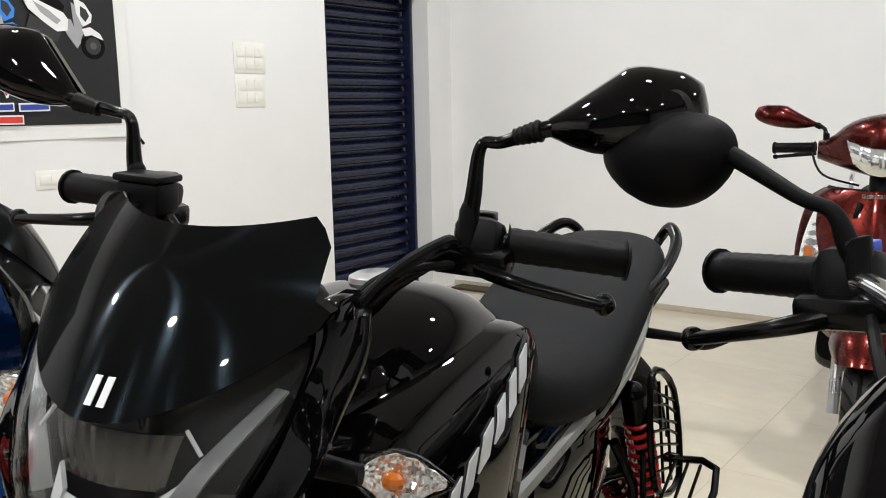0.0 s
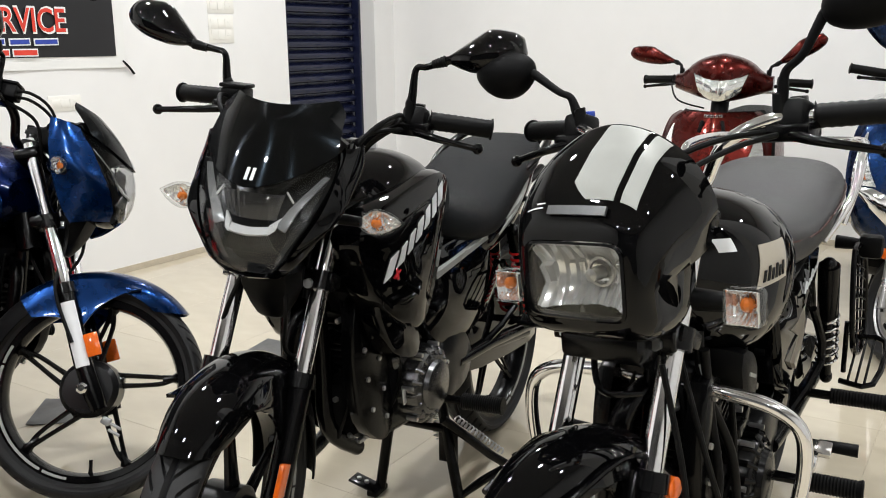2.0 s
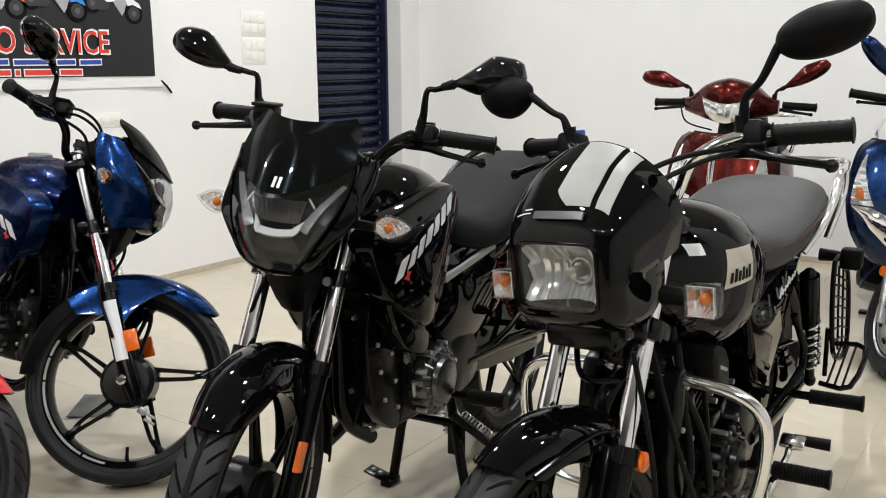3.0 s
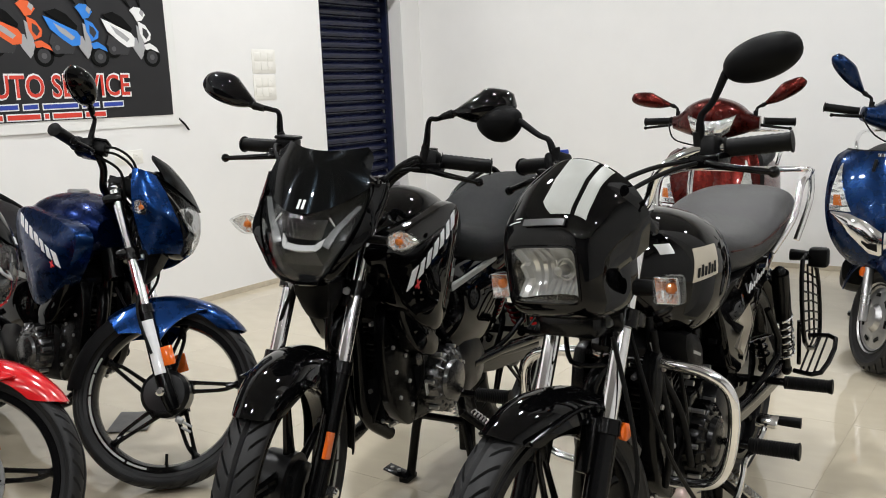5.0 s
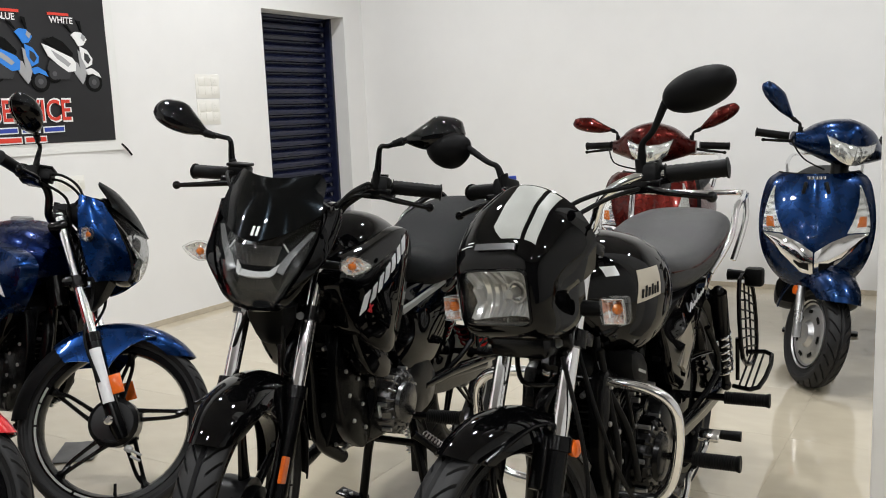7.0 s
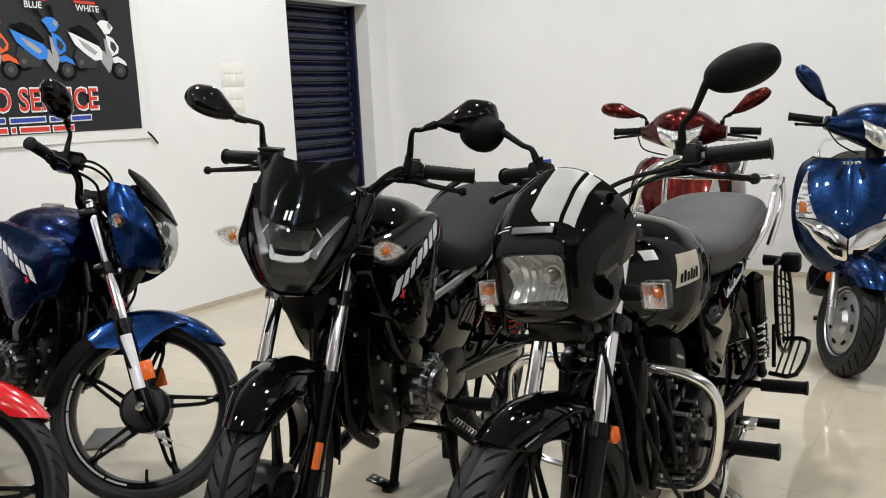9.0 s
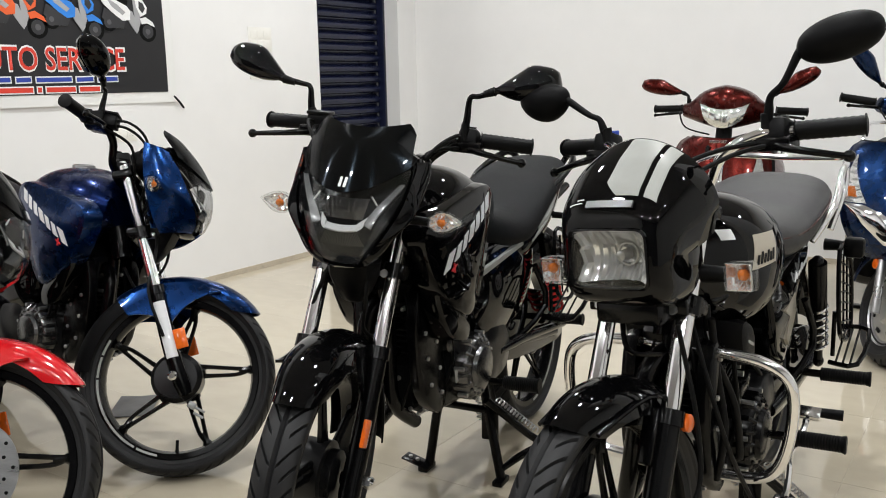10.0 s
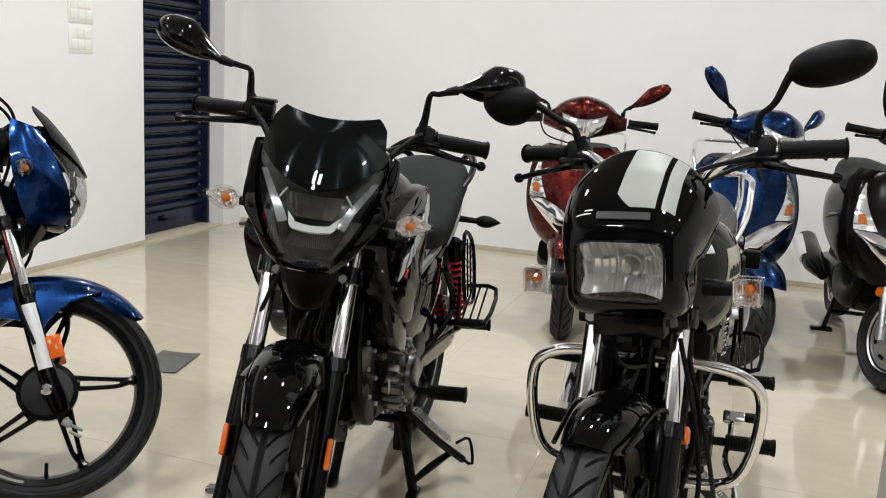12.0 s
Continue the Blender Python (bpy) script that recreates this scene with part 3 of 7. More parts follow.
def mirror(parent, m, side, base, elbow, neck, head, size, material, rot=(0, 0, 0), stalk=0.007, kind="pod"):
    """Stalk from the bar through the elbow to the head, whose glass looks back."""
    hx, hy, hz = size
    mt = pose(*head, *rot)

    def fat(t):
        if kind == "pod":
            return float(np.interp(t, (0, 0.06, 0.16, 0.3, 0.48, 0.64, 0.8, 0.92, 0.98, 1.0), (0.16, 0.30, 0.56, 0.82, 0.97, 1.0, 0.92, 0.66, 0.34, 0.06)))
        return math.sqrt(max(0.0, 1 - (2 * t - 1) ** 2)) ** 0.85 + 0.02   # round and wedge heads

    def tall(t, up):
        if kind == "wedge":
            return (0.92 if up else 1.1) * fat(t) ** (0.8 if up else 1.5)
        if kind != "pod":
            return fat(t)
        if up:
            return float(np.interp(t, (0, 0.08, 0.2, 0.5, 0.6, 0.85, 0.96, 1.0), (0.16, 0.3, 0.52, 1.08, 1.1, 0.88, 0.62, 0.06)))
        return 0.72 * fat(t)

    def lift(t):
        return hz * 0.3 * (t - 0.5) if kind == "pod" else 0.0

    steps = [0.5 - 0.5 * math.cos(math.pi * i / 22) for i in range(23)]
    g = Geo()
    b, e, k = np.array(base), np.array(elbow), np.array(neck)
    h0 = np.array(mt @ Vector((hx * 0.1, -side * hy * (1.0 if kind == "pod" else 0.92), lift(0))))
    h1 = np.array(mt @ Vector((hx * 0.1, -side * hy * 0.7, lift(0.15))))
    tube(g, [b, b + (e - b) * 0.45, e, e + (k - e) * 0.4, h0, h1], [stalk * 1.5, stalk * 1.35, stalk, stalk, stalk * 1.3, stalk * 1.2], 12, 6)
    arm = part("mirror_stalk", g, SATIN if kind == "pod" else MATT, parent, m=m)
    g = Geo()
    tube(g, [b - (0, 0, 0.012), b + (0, 0, 0.02), b + (e - b) * 0.35], [stalk * 1.75, stalk * 1.6, stalk * 1.35], 10)
    part("rubber_boot", g, RUBBER, arm)
    if kind == "pod":
        g = Geo()
        pts = [e + (h0 - e) * (0.55 + 0.045 * q) for q in range(10)]
        tube(g, pts, [stalk * (1.2 if q % 2 else 1.38) + 0.0003 * q for q in range(10)], 10)
        part("ribbed_collar", g, RUBBER, arm)
    g = Geo()
    rings = []
    for t in steps:
        w = -hy + 2 * hy * t
        f = fat(t)
        rings.append([mt @ Vector((hx * f * (math.cos(a) if math.cos(a) > 0 else 0.25 * math.cos(a)), side * w, hz * tall(t, math.sin(a) > 0) * math.sin(a) + lift(t))) for a in np.arange(24) * math.tau / 24])
    loft(g, rings)
    head_ob = part("mirror_head", g, material, parent, m=m)
    g = Geo()
    rings = []
    for t in steps:
        w = (-hy + 2 * hy * t) * 0.9
        f = 0.88 * fat(t)
        rings.append([mt @ Vector((x, side * w, 0.88 * hz * tall(t, q > 0) * q + lift(t))) for x, q in ((-hx * 0.28, 1), (-hx * 0.28, -1), (-hx * 0.2, -1), (-hx * 0.2, 1))])
    loft(g, rings)
    part("mirror_glass", g, CHROME, head_ob, "mirror glass")


def lever(parent, m, side, pivot, tip, bend=0.018, material=None):
    p, t = np.array(pivot), np.array(tip)
    g = Geo()
    mid = (p + t) / 2 + np.array((bend, 0, 0))
    tube(g, [p, p + (t - p) * 0.25 + (bend * 0.9, 0, 0), mid, t + (0.004, 0, 0), t], [0.009, 0.0075, 0.0065, 0.0055, 0.0055], 10, 4)
    ball(g, t, (0.0105, 0.0105, 0.0105), 10, 8)
    part("lever", g, material or SATIN, parent, "black brake or clutch lever with a ball end", m)
    g = Geo()
    block(g, p + np.array((-0.014, -side * 0.005, 0.002)), (0.05, 0.075, 0.026), 0.007)
    part("lever_perch", g, SATIN, parent, m=m)


def grip(parent, m, a, b, side, r=0.0165):
    a, b = np.array(a), np.array(b)
    d = b - a
    g = Geo()
    pts, rs = [], []
    for k in range(19):
        pts.append(a + d * k / 18)
        rs.append(r * (1.0 + (0.06 if k % 2 else 0)))
    pts += [a + d * 1.001, a + d * 1.03, a + d * 1.05]
    rs += [r * 1.22, r * 1.22, r * 0.6]
    tube(g, [a - d * 0.02] + pts, [r * 1.3] + rs, 16)
    gr = part("handlebar_grip", g, RUBBER, parent, "ribbed black rubber grip", m)
    return gr


def switch(parent, m, c, side, blue=False):
    g = Geo()
    block(g, c, (0.05, 0.045, 0.05), 0.01, (0, -15, 0))
    sw = part("switch_box", g, PLASTIC, parent, m=m)
    g = Geo()
    for k in (-1, 0, 1):
        block(g, np.array(c) + np.array((-0.024, k * 0.012, 0.006)), (0.012, 0.009, 0.012), 0.002)
    block(g, np.array(c) + np.array((-0.02, 0.0, 0.024)), (0.02, 0.02, 0.01), 0.002)
    part("switch_button", g, BLUEDECAL if blue else SATIN, sw, "blue switch button" if blue else "")


def peg(parent, a, b, r=0.016, m=None):
    a, b = np.array(a, float), np.array(b, float)
    g = Geo()
    tube(g, [a, a + (b - a) * 0.5], 0.010, 10)
    bracket = part("peg_bracket", g, SATIN, parent, m=m)
    g = Geo()
    pts, rs = [], []
    for k in range(39):
        pts.append(a + (b - a) * (0.42 + 0.58 * k / 38))
        rs.append(r * (1.0 if k % 2 else 0.9) * (1.12 if k > 35 else 1.0))
    tube(g, pts, rs, 12)
    part("foot_peg", g, RUBBER, bracket, "ribbed black rubber foot peg")


def lamp_pod(parent, m, tip, root, r=0.022, dark=False, stalk_to=None):
    """A leaf-shaped indicator with an amber bulb behind a clear lens."""
    t, b = np.array(tip, float), np.array(root, float)
    g = Geo()
    d = t - b
    pts = [b + d * k / 10 for k in range(11)]
    rs = [0.35, 0.66, 0.86, 0.97, 1.0, 0.97, 0.87, 0.72, 0.52, 0.3, 0.08]
    tube(g, pts, [r * q for q in rs], 16)
    pod = part("indicator", g, PLASTIC if dark else CLEAR, parent, "clear indicator lamp with amber bulb" if not dark else "dark indicator lamp", m)
    if not dark:
        g = Geo()
        ln = np.linalg.norm(d)
        side = np.cross(d / ln, (0, 0, 1.0))
        side /= np.linalg.norm(side)
        face = -side if side[0] < 0 else side

        def bowl(u, v):
            wide = np.interp(u, (0, 0.2, 0.4, 0.6, 0.85, 1.0), (0.35, 0.85, 0.95, 0.8, 0.4, 0.1))
            q = 2 * v - 1
            back = 0.55 * wide * math.sqrt(max(0.0, 1 - q * q)) + 0.06 * math.cos(26 * u + 9 * q)
            return tuple(b + d * (0.06 + 0.84 * u) + np.array((0, 0, q * r * 0.9 * wide)) - face * r * back)

        skin(g, bowl, 28, 10, 0.0008)
        part("reflector_bowl", g, MIRRORFINISH, pod, "faceted mirror bowl", sharp=5)
        g = Geo()
        ball(g, b + d * 0.38 + face * r * 0.2, (r * 0.34, r * 0.42, r * 0.34), 8, 6)
        for k in range(5):
            q = -0.5 + 0.25 * k
            tube(g, [b + d * 0.3 + face * r * 0.12, b + d * (0.5 - 0.1 * abs(q)) + np.array((0, 0, q * r * 1.1)) + face * r * 0.1], [r * 0.1, r * 0.04], 5)
        part("bulb", g, AMBER, pod, "amber bulb", sharp=10)
    if stalk_to is not None:
        g = Geo()
        tube(g, [stalk_to, b + d * 0.05], [0.011, 0.009], 10)
        part("stalk", g, RUBBER, pod, m=None)


def centre_stand(parent, x, top=0.27, spread=0.118, shift=0.0):
    g = Geo()
    for s in (-1, 1):
        tube(g, [(x - 0.03, s * 0.06, top), (x - 0.01, shift * 0.5 + s * 0.085, 0.16), (x, shift + s * spread, 0.012)], 0.0135, 10)
        block(g, (x + 0.01, shift + s * (spread + 0.004), 0.008), (0.06, 0.03, 0.016), 0.004)
    tube(g, [(x - 0.012, -0.078, 0.2), (x - 0.012, 0.078, 0.2)], 0.011, 10)
    block(g, (x - 0.02, 0.085, 0.16), (0.012, 0.05, 0.1), 0.004)
    block(g, (x + 0.018, shift - spread - 0.035, 0.024), (0.045, 0.075, 0.006), 0.002, (-14, 0, 0))
    st = part("centre_stand", g, SATIN, parent, "black steel centre stand, folded down")
    for k in (0, 1):
        hole = Geo()
        tube(hole, [(x + 0.018, shift - spread - 0.03 - 0.022 * k, 0.024 + 0.004 * k), (x + 0.018, shift - spread - 0.03 - 0.022 * k, 0.031 + 0.005 * k)], 0.006, 8)
        part("bolt", hole, ALLOY, st, "bright steel bolt")
    g = Geo()
    tube(g, [(x, shift + spread, 0.035), (x - 0.05, shift + spread + 0.035, 0.06), (x - 0.13, shift + spread + 0.075, 0.075)], [0.008, 0.011, 0.009], 10, 3)
    part("stand_tang", g, SATIN, st)
    g = Geo()
    coil(g, (x - 0.06, 0.03, 0.25), (x - 0.03, 0.05, 0.16), 0.008, 0.0022, 9, 5)
    part("spring", g, ALLOY, st, "bare steel return spring")
    return st


def side_stand(parent, x):
    g = Geo()
    tube(g, [(x, 0.1, 0.25), (x - 0.10, 0.18, 0.13), (x - 0.18, 0.232, 0.055)], 0.011, 10)
    tube(g, [(x - 0.175, 0.23, 0.06), (x - 0.15, 0.265, 0.06), (x - 0.165, 0.25, 0.125), (x - 0.155, 0.215, 0.11)], 0.0045, 8, 3)
    s = part("side_stand", g, SATIN, parent, "black steel side stand, folded up")
    g = Geo()
    coil(g, (x - 0.02, 0.125, 0.25), (x - 0.11, 0.205, 0.14), 0.007, 0.002, 14, 5)
    part("spring", g, ALLOY, s, "bare steel return spring")


def shock(parent, s, low, high, coil_mat, y=0.13):
    a, b = np.array((low[0], s * y, low[1])), np.array((high[0], s * y, high[1]))
    d = b - a
    g = Geo()
    tube(g, [a, a + d * 0.5, b], [0.011, 0.011, 0.02], 10)
    cover = 0.55 if coil_mat is CHROME else 0.8
    tube(g, [a + d * cover, b], [0.0225, 0.0225], 14)
    ball(g, a, (0.016, 0.014, 0.016))
    ball(g, b, (0.018, 0.016, 0.018))
    sh = part("rear_shock", g, SATIN if coil_mat is not CHROME else SATIN, parent)
    g = Geo()
    coil(g, a + d * 0.14, a + d * (cover + 0.04), 0.0215, 0.0042, 6 if coil_mat is CHROME else 10, 8)
    part("spring", g, coil_mat, sh, "red painted coil spring" if coil_mat is REDSPRING else "chrome coil spring")


def saree_guard(parent, x0, x1, z0, z1, y, step_x, step_z, step_y, rise=0.05):
    g = Geo()
    c = [(x0, y, z1), (x1, y + 0.01, z1 - 0.05), (x1 - 0.01, y + 0.02, z0), (x0 + 0.02, y + 0.015, z0 + 0.03)]
    tube(g, c, 0.006, 8, 4, loop=True)
    sg = part("saree_guard", g, SATIN, parent, "black wire guard beside the rear wheel")
    n = 8
    for k in range(1, n):
        f = k / n
        p = np.array(c[0]) * (1 - f) + np.array(c[3]) * f
        q = np.array(c[1]) * (1 - f) + np.array(c[2]) * f
        g = Geo()
        tube(g, [p, (p + q) / 2 + np.array((0.008 if k % 2 else -0.008, 0, 0.004)), q], 0.0028, 6)
        part("guard_rod", g, SATIN, sg)
    for k in (0.33, 0.66):
        p = np.array(c[0]) * (1 - k) + np.array(c[1]) * k
        q = np.array(c[3]) * (1 - k) + np.array(c[2]) * k
        g = Geo()
        tube(g, [p, q], 0.0028, 6)
        part("guard_rod", g, SATIN, sg)
    g = Geo()
    tube(g, [(step_x + 0.08, y, step_z + 0.0), (step_x + 0.085, step_y, step_z + 0.005), (step_x - 0.085, step_y + 0.005, step_z + rise), (step_x - 0.09, y, step_z + rise)], 0.0065, 8, 3)
    for k in range(3):
        yy = y + (step_y - y) * (k + 1) / 4
        tube(g, [(step_x + 0.083, yy, step_z + 0.003), (step_x - 0.088, yy, step_z + rise)], 0.003, 6)
    tube(g, [(step_x + 0.02, y, step_z), (step_x + 0.03, y, step_z + 0.12)], 0.0055, 8)
    part("foot_step", g, SATIN, sg, "black wire side step")


def engine(parent, cx, z0, cover_mat, side_y=0.125):
    """Black enamelled engine: case, finned cylinder, round covers, starter, hoses and bolts."""
    g = Geo()
    body(g, [(cx + 0.2, 0.05, z0 + 0.15, z0 + 0.04, z0 + 0.09, 3, 0), (cx + 0.15, 0.085, z0 + 0.18, z0 + 0.02, z0 + 0.09, 4.0, 0), (cx + 0.02, 0.098, z0 + 0.21, z0 + 0.01, z0 + 0.1, 4.0, 0), (cx - 0.12, 0.095, z0 + 0.2, z0 + 0.02, z0 + 0.1, 4.0, 0), (cx - 0.19, 0.07, z0 + 0.16, z0 + 0.05, z0 + 0.1, 3, 0)], 4, 24)
    e = part("engine_case", g, ENGINE, parent, "black enamelled engine case")
    for k in range(9):
        g = Geo()
        f = k / 8
        block(g, (cx + 0.115 + 0.055 * f, 0, z0 + 0.2 + 0.135 * f), (0.135 - 0.02 * (k == 8), 0.165, 0.0055), 0.002, (0, 22, 0))
        part("cooling_fin", g, DARKALLOY, e)
    g = Geo()
    block(g, (cx + 0.145, 0, z0 + 0.265), (0.1, 0.115, 0.17), 0.01, (0, 22, 0))
    block(g, (cx + 0.185, 0, z0 + 0.365), (0.12, 0.125, 0.06), 0.016, (0, 22, 0))
    part("cylinder", g, DARKALLOY, e)
    for s in (-1, 1):
        # round cover with a fluted rim
        ccx, ccz = cx + 0.035, z0 + 0.115
        g = Geo()
        revolve(g, [(0.0005, s * (side_y + 0.030)), (0.04, s * (side_y + 0.029)), (0.052, s * (side_y + 0.024)), (0.056, s * (side_y + 0.014)), (0.076, s * (side_y + 0.010)), (0.082, s * (side_y + 0.002)), (0.083, s * (side_y - 0.05)), (0.0005, s * (side_y - 0.05))], (ccx, 0, ccz), 36)
        cv = part("engine_cover", g, cover_mat, e, "round metal engine cover")
        g = Geo()
        for k in range(18):
            a = math.tau * k / 18
            tube(g, [(ccx + 0.082 * math.cos(a), s * (side_y - 0.045), ccz + 0.082 * math.sin(a)), (ccx + 0.082 * math.cos(a), s * (side_y + 0.001), ccz + 0.082 * math.sin(a)), (ccx + 0.066 * math.cos(a), s * (side_y + 0.014), ccz + 0.066 * math.sin(a))], [0.006, 0.006, 0.004], 6)
        part("fluted_rim", g, cover_mat, cv)
        for k in range(7):
            a = math.tau * k / 7 + 0.2
            g = Geo()
            tube(g, [(ccx + 0.088 * math.cos(a), s * (side_y - 0.02), ccz + 0.088 * math.sin(a)), (ccx + 0.088 * math.cos(a), s * (side_y + 0.006), ccz + 0.088 * math.sin(a))], 0.0055, 6)
            part("bolt", g, ALLOY, cv)
        g = Geo()
        pad(g, [(cx - 0.06, z0 + 0.2), (cx - 0.15, z0 + 0.19), (cx - 0.2, z0 + 0.12), (cx - 0.17, z0 + 0.05), (cx - 0.06, z0 + 0.04), (cx - 0.03, z0 + 0.12)], s * 0.07, s * (side_y - 0.002), 0.01, 3, 0.006)
        part("sprocket_cover", g, ENGINE, e, "black sprocket cover")
        # hanger plate with a row of bolts ahead of the cylinder
        g = Geo()
        pad(g, [(cx + 0.26, z0 + 0.36), (cx + 0.19, z0 + 0.34), (cx + 0.15, z0 + 0.2), (cx + 0.13, z0 + 0.07), (cx + 0.17, z0 + 0.03), (cx + 0.25, z0 + 0.1), (cx + 0.28, z0 + 0.24)], s * 0.06, s * 0.088, 0.006, 3, 0.003)
        hp = part("hanger_plate", g, SATIN, e, "black engine hanger plate")
        for px, pz in ((0.235, 0.33), (0.2, 0.28), (0.245, 0.255), (0.19, 0.22), (0.235, 0.19), (0.175, 0.15), (0.22, 0.12), (0.165, 0.085)):
            g = Geo()
            tube(g, [(cx + px, s * 0.084, z0 + pz), (cx + px, s * 0.094, z0 + pz), (cx + px, s * 0.0955, z0 + pz)], [0.0058, 0.0058, 0.004], 6)
            part("bolt", g, ALLOY, hp, "bright steel bolt")
    # brackets, caps and bolts on the front of the engine
    rnd = random.Random(11)
    for k in range(12):
        py, pz = -0.055 + 0.0105 * k + rnd.uniform(-0.008, 0.008), z0 + rnd.uniform(0.03, 0.32)
        px = cx + 0.19 + 0.25 * max(0.0, pz - z0 - 0.1)
        g = Geo()
        if k % 3 == 0:
            revolve(g, [(0.0005, px + 0.024), (0.010, px + 0.022), (0.014, px + 0.012), (0.015, px - 0.03), (0.0005, px - 0.03)], (0, py, pz), 16, axis="x")
            part("engine_cap", g, SATIN, e, "round black cap")
        else:
            tube(g, [(px - 0.02, py, pz), (px + 0.012, py, pz), (px + 0.015, py, pz)], [0.007, 0.0065, 0.004], 6)
            part("bolt", g, ALLOY, e, "bright steel bolt")
    for side in (-0.03, 0.035):
        g = Geo()
        tube(g, [(cx + 0.24, side, z0 + 0.36), (cx + 0.25, side * 1.6, z0 + 0.26), (cx + 0.225, side * 1.3, z0 + 0.16), (cx + 0.235, side * 0.4, z0 + 0.05)], 0.0052, 8, 5)
        part("hose", g, RUBBER, e)
    rnd = random.Random(5)
    for k in range(14):
        s = 1 if k % 3 else -1
        px, pz = cx + rnd.uniform(-0.15, 0.14), z0 + rnd.uniform(0.22, 0.42)
        g = Geo()
        if k % 3 == 0:
            tube(g, [(px, s * 0.07, pz), (px + rnd.uniform(-0.06, 0.06), s * 0.105, pz - 0.06), (px + rnd.uniform(-0.05, 0.05), s * 0.09, pz - 0.15)], 0.0045, 8, 4)
            part("hose", g, RUBBER, e)
        elif k % 3 == 1:
            block(g, (px, s * 0.085, pz), (rnd.uniform(0.03, 0.06), 0.03, rnd.uniform(0.02, 0.05)), 0.005, (0, rnd.uniform(-30, 30), 0))
            part("bracket", g, SATIN, e)
        else:
            tube(g, [(px, s * 0.08, pz), (px, s * 0.1, pz)], 0.0062, 6)
            part("bolt", g, ALLOY, e)
    g = Geo()
    tube(g, [(cx + 0.12, 0.03, z0 + 0.2), (cx + 0.12, 0.098, z0 + 0.2), (cx + 0.12, 0.106, z0 + 0.2)], [0.028, 0.028, 0.02], 18)
    block(g, (cx + 0.1, 0.085, z0 + 0.23), (0.05, 0.05, 0.026), 0.006)
    part("starter_motor", g, cover_mat, e, "metal starter motor")
    g = Geo()
    block(g, (cx + 0.125, 0.112, z0 + 0.115), (0.012, 0.003, 0.034), 0.001, (0, 10, 0))
    part("paper_label", g, WHITEDECAL, e, "small white paper label")
    # carburettor, hoses
    g = Geo()
    block(g, (cx - 0.03, 0.02, z0 + 0.28), (0.1, 0.07, 0.09), 0.012)
    tube(g, [(cx + 0.04, 0.01, z0 + 0.28), (cx + 0.11, 0, z0 + 0.28)], 0.024, 12)
    part("carburettor", g, ENGINE, e)
    for pts in ([(cx + 0.1, 0.07, z0 + 0.4), (cx + 0.16, 0.1, z0 + 0.3), (cx + 0.12, 0.1, z0 + 0.16), (cx + 0.16, 0.07, z0 + 0.05)], [(cx + 0.02, 0.08, z0 + 0.42), (cx + 0.05, 0.1, z0 + 0.3), (cx - 0.04, 0.11, z0 + 0.22)]):
        g = Geo()
        tube(g, pts, 0.005, 8, 5)
        part("hose", g, RUBBER, e)
    return e


def exhaust(parent, cx, z0):
    g = Geo()
    tube(g, [(cx + 0.21, 0, z0 + 0.34), (cx + 0.3, -0.03, z0 + 0.3), (cx + 0.29, -0.06, z0 + 0.1), (cx + 0.2, -0.1, z0 - 0.03), (cx - 0.05, -0.14, z0 - 0.02)], 0.018, 12, 6)
    ex = part("exhaust_pipe", g, SATIN, parent, "black painted exhaust pipe")
    g = Geo()
    tube(g, [(cx - 0.05, -0.14, z0 - 0.02), (cx - 0.15, -0.16, z0 + 0.0), (cx - 0.2, -0.165, z0 + 0.015), (cx - 0.6, -0.185, z0 + 0.1), (cx - 0.63, -0.187, z0 + 0.105)], [0.02, 0.03, 0.042, 0.045, 0.036], 18)
    mu = part("muffler", g, SATIN, ex)
    g = Geo()
    tube(g, [(cx - 0.25, -0.215, z0 + 0.03), (cx - 0.55, -0.235, z0 + 0.1)], [0.02, 0.022], 10)
    part("heat_shield", g, CHROME, mu, "chrome heat shield")


def frame_tubes(parent, cx, z0, head=(-0.30, 0.80)):
    g = Geo()
    hx, hz = head
    tube(g, [(hx + 0.035, 0, hz - 0.16), (hx - 0.035, 0, hz + 0.03)], 0.03, 16)
    tube(g, [(hx, 0, hz - 0.09), (cx + 0.26, 0, z0 + 0.25), (cx + 0.25, 0, z0 + 0.08), (cx + 0.14, 0, z0 - 0.015)], 0.018, 12, 4)
    tube(g, [(hx - 0.02, 0, hz), (cx + 0.0, 0, hz - 0.06), (cx - 0.16, 0, hz - 0.16), (cx - 0.19, 0, z0 + 0.12)], 0.02, 12, 5)
    for s in (-1, 1):
        tube(g, [(cx - 0.1, s * 0.06, hz - 0.12), (cx - 0.3, s * 0.1, hz - 0.13), (-WB - 0.13, s * 0.1, hz - 0.04)], 0.012, 10, 4)
        tube(g, [(cx - 0.2, s * 0.09, z0 + 0.1), (cx - 0.28, s * 0.11, z0 + 0.3), (cx - 0.34, s * 0.1, hz - 0.12)], 0.012, 10, 3)
        tube(g, [(cx - 0.18, s * 0.1, z0 + 0.1), (-WB, s * 0.105, 0.305)], 0.016, 10)
        tube(g, [(cx - 0.2, s * 0.1, z0 + 0.08), (-WB + 0.2, s * 0.15, z0 + 0.17), (-WB + 0.24, s * 0.13, z0 + 0.3)], 0.009, 8, 3)
    part("bike_frame", g, SATIN, parent, "black tubular steel frame")


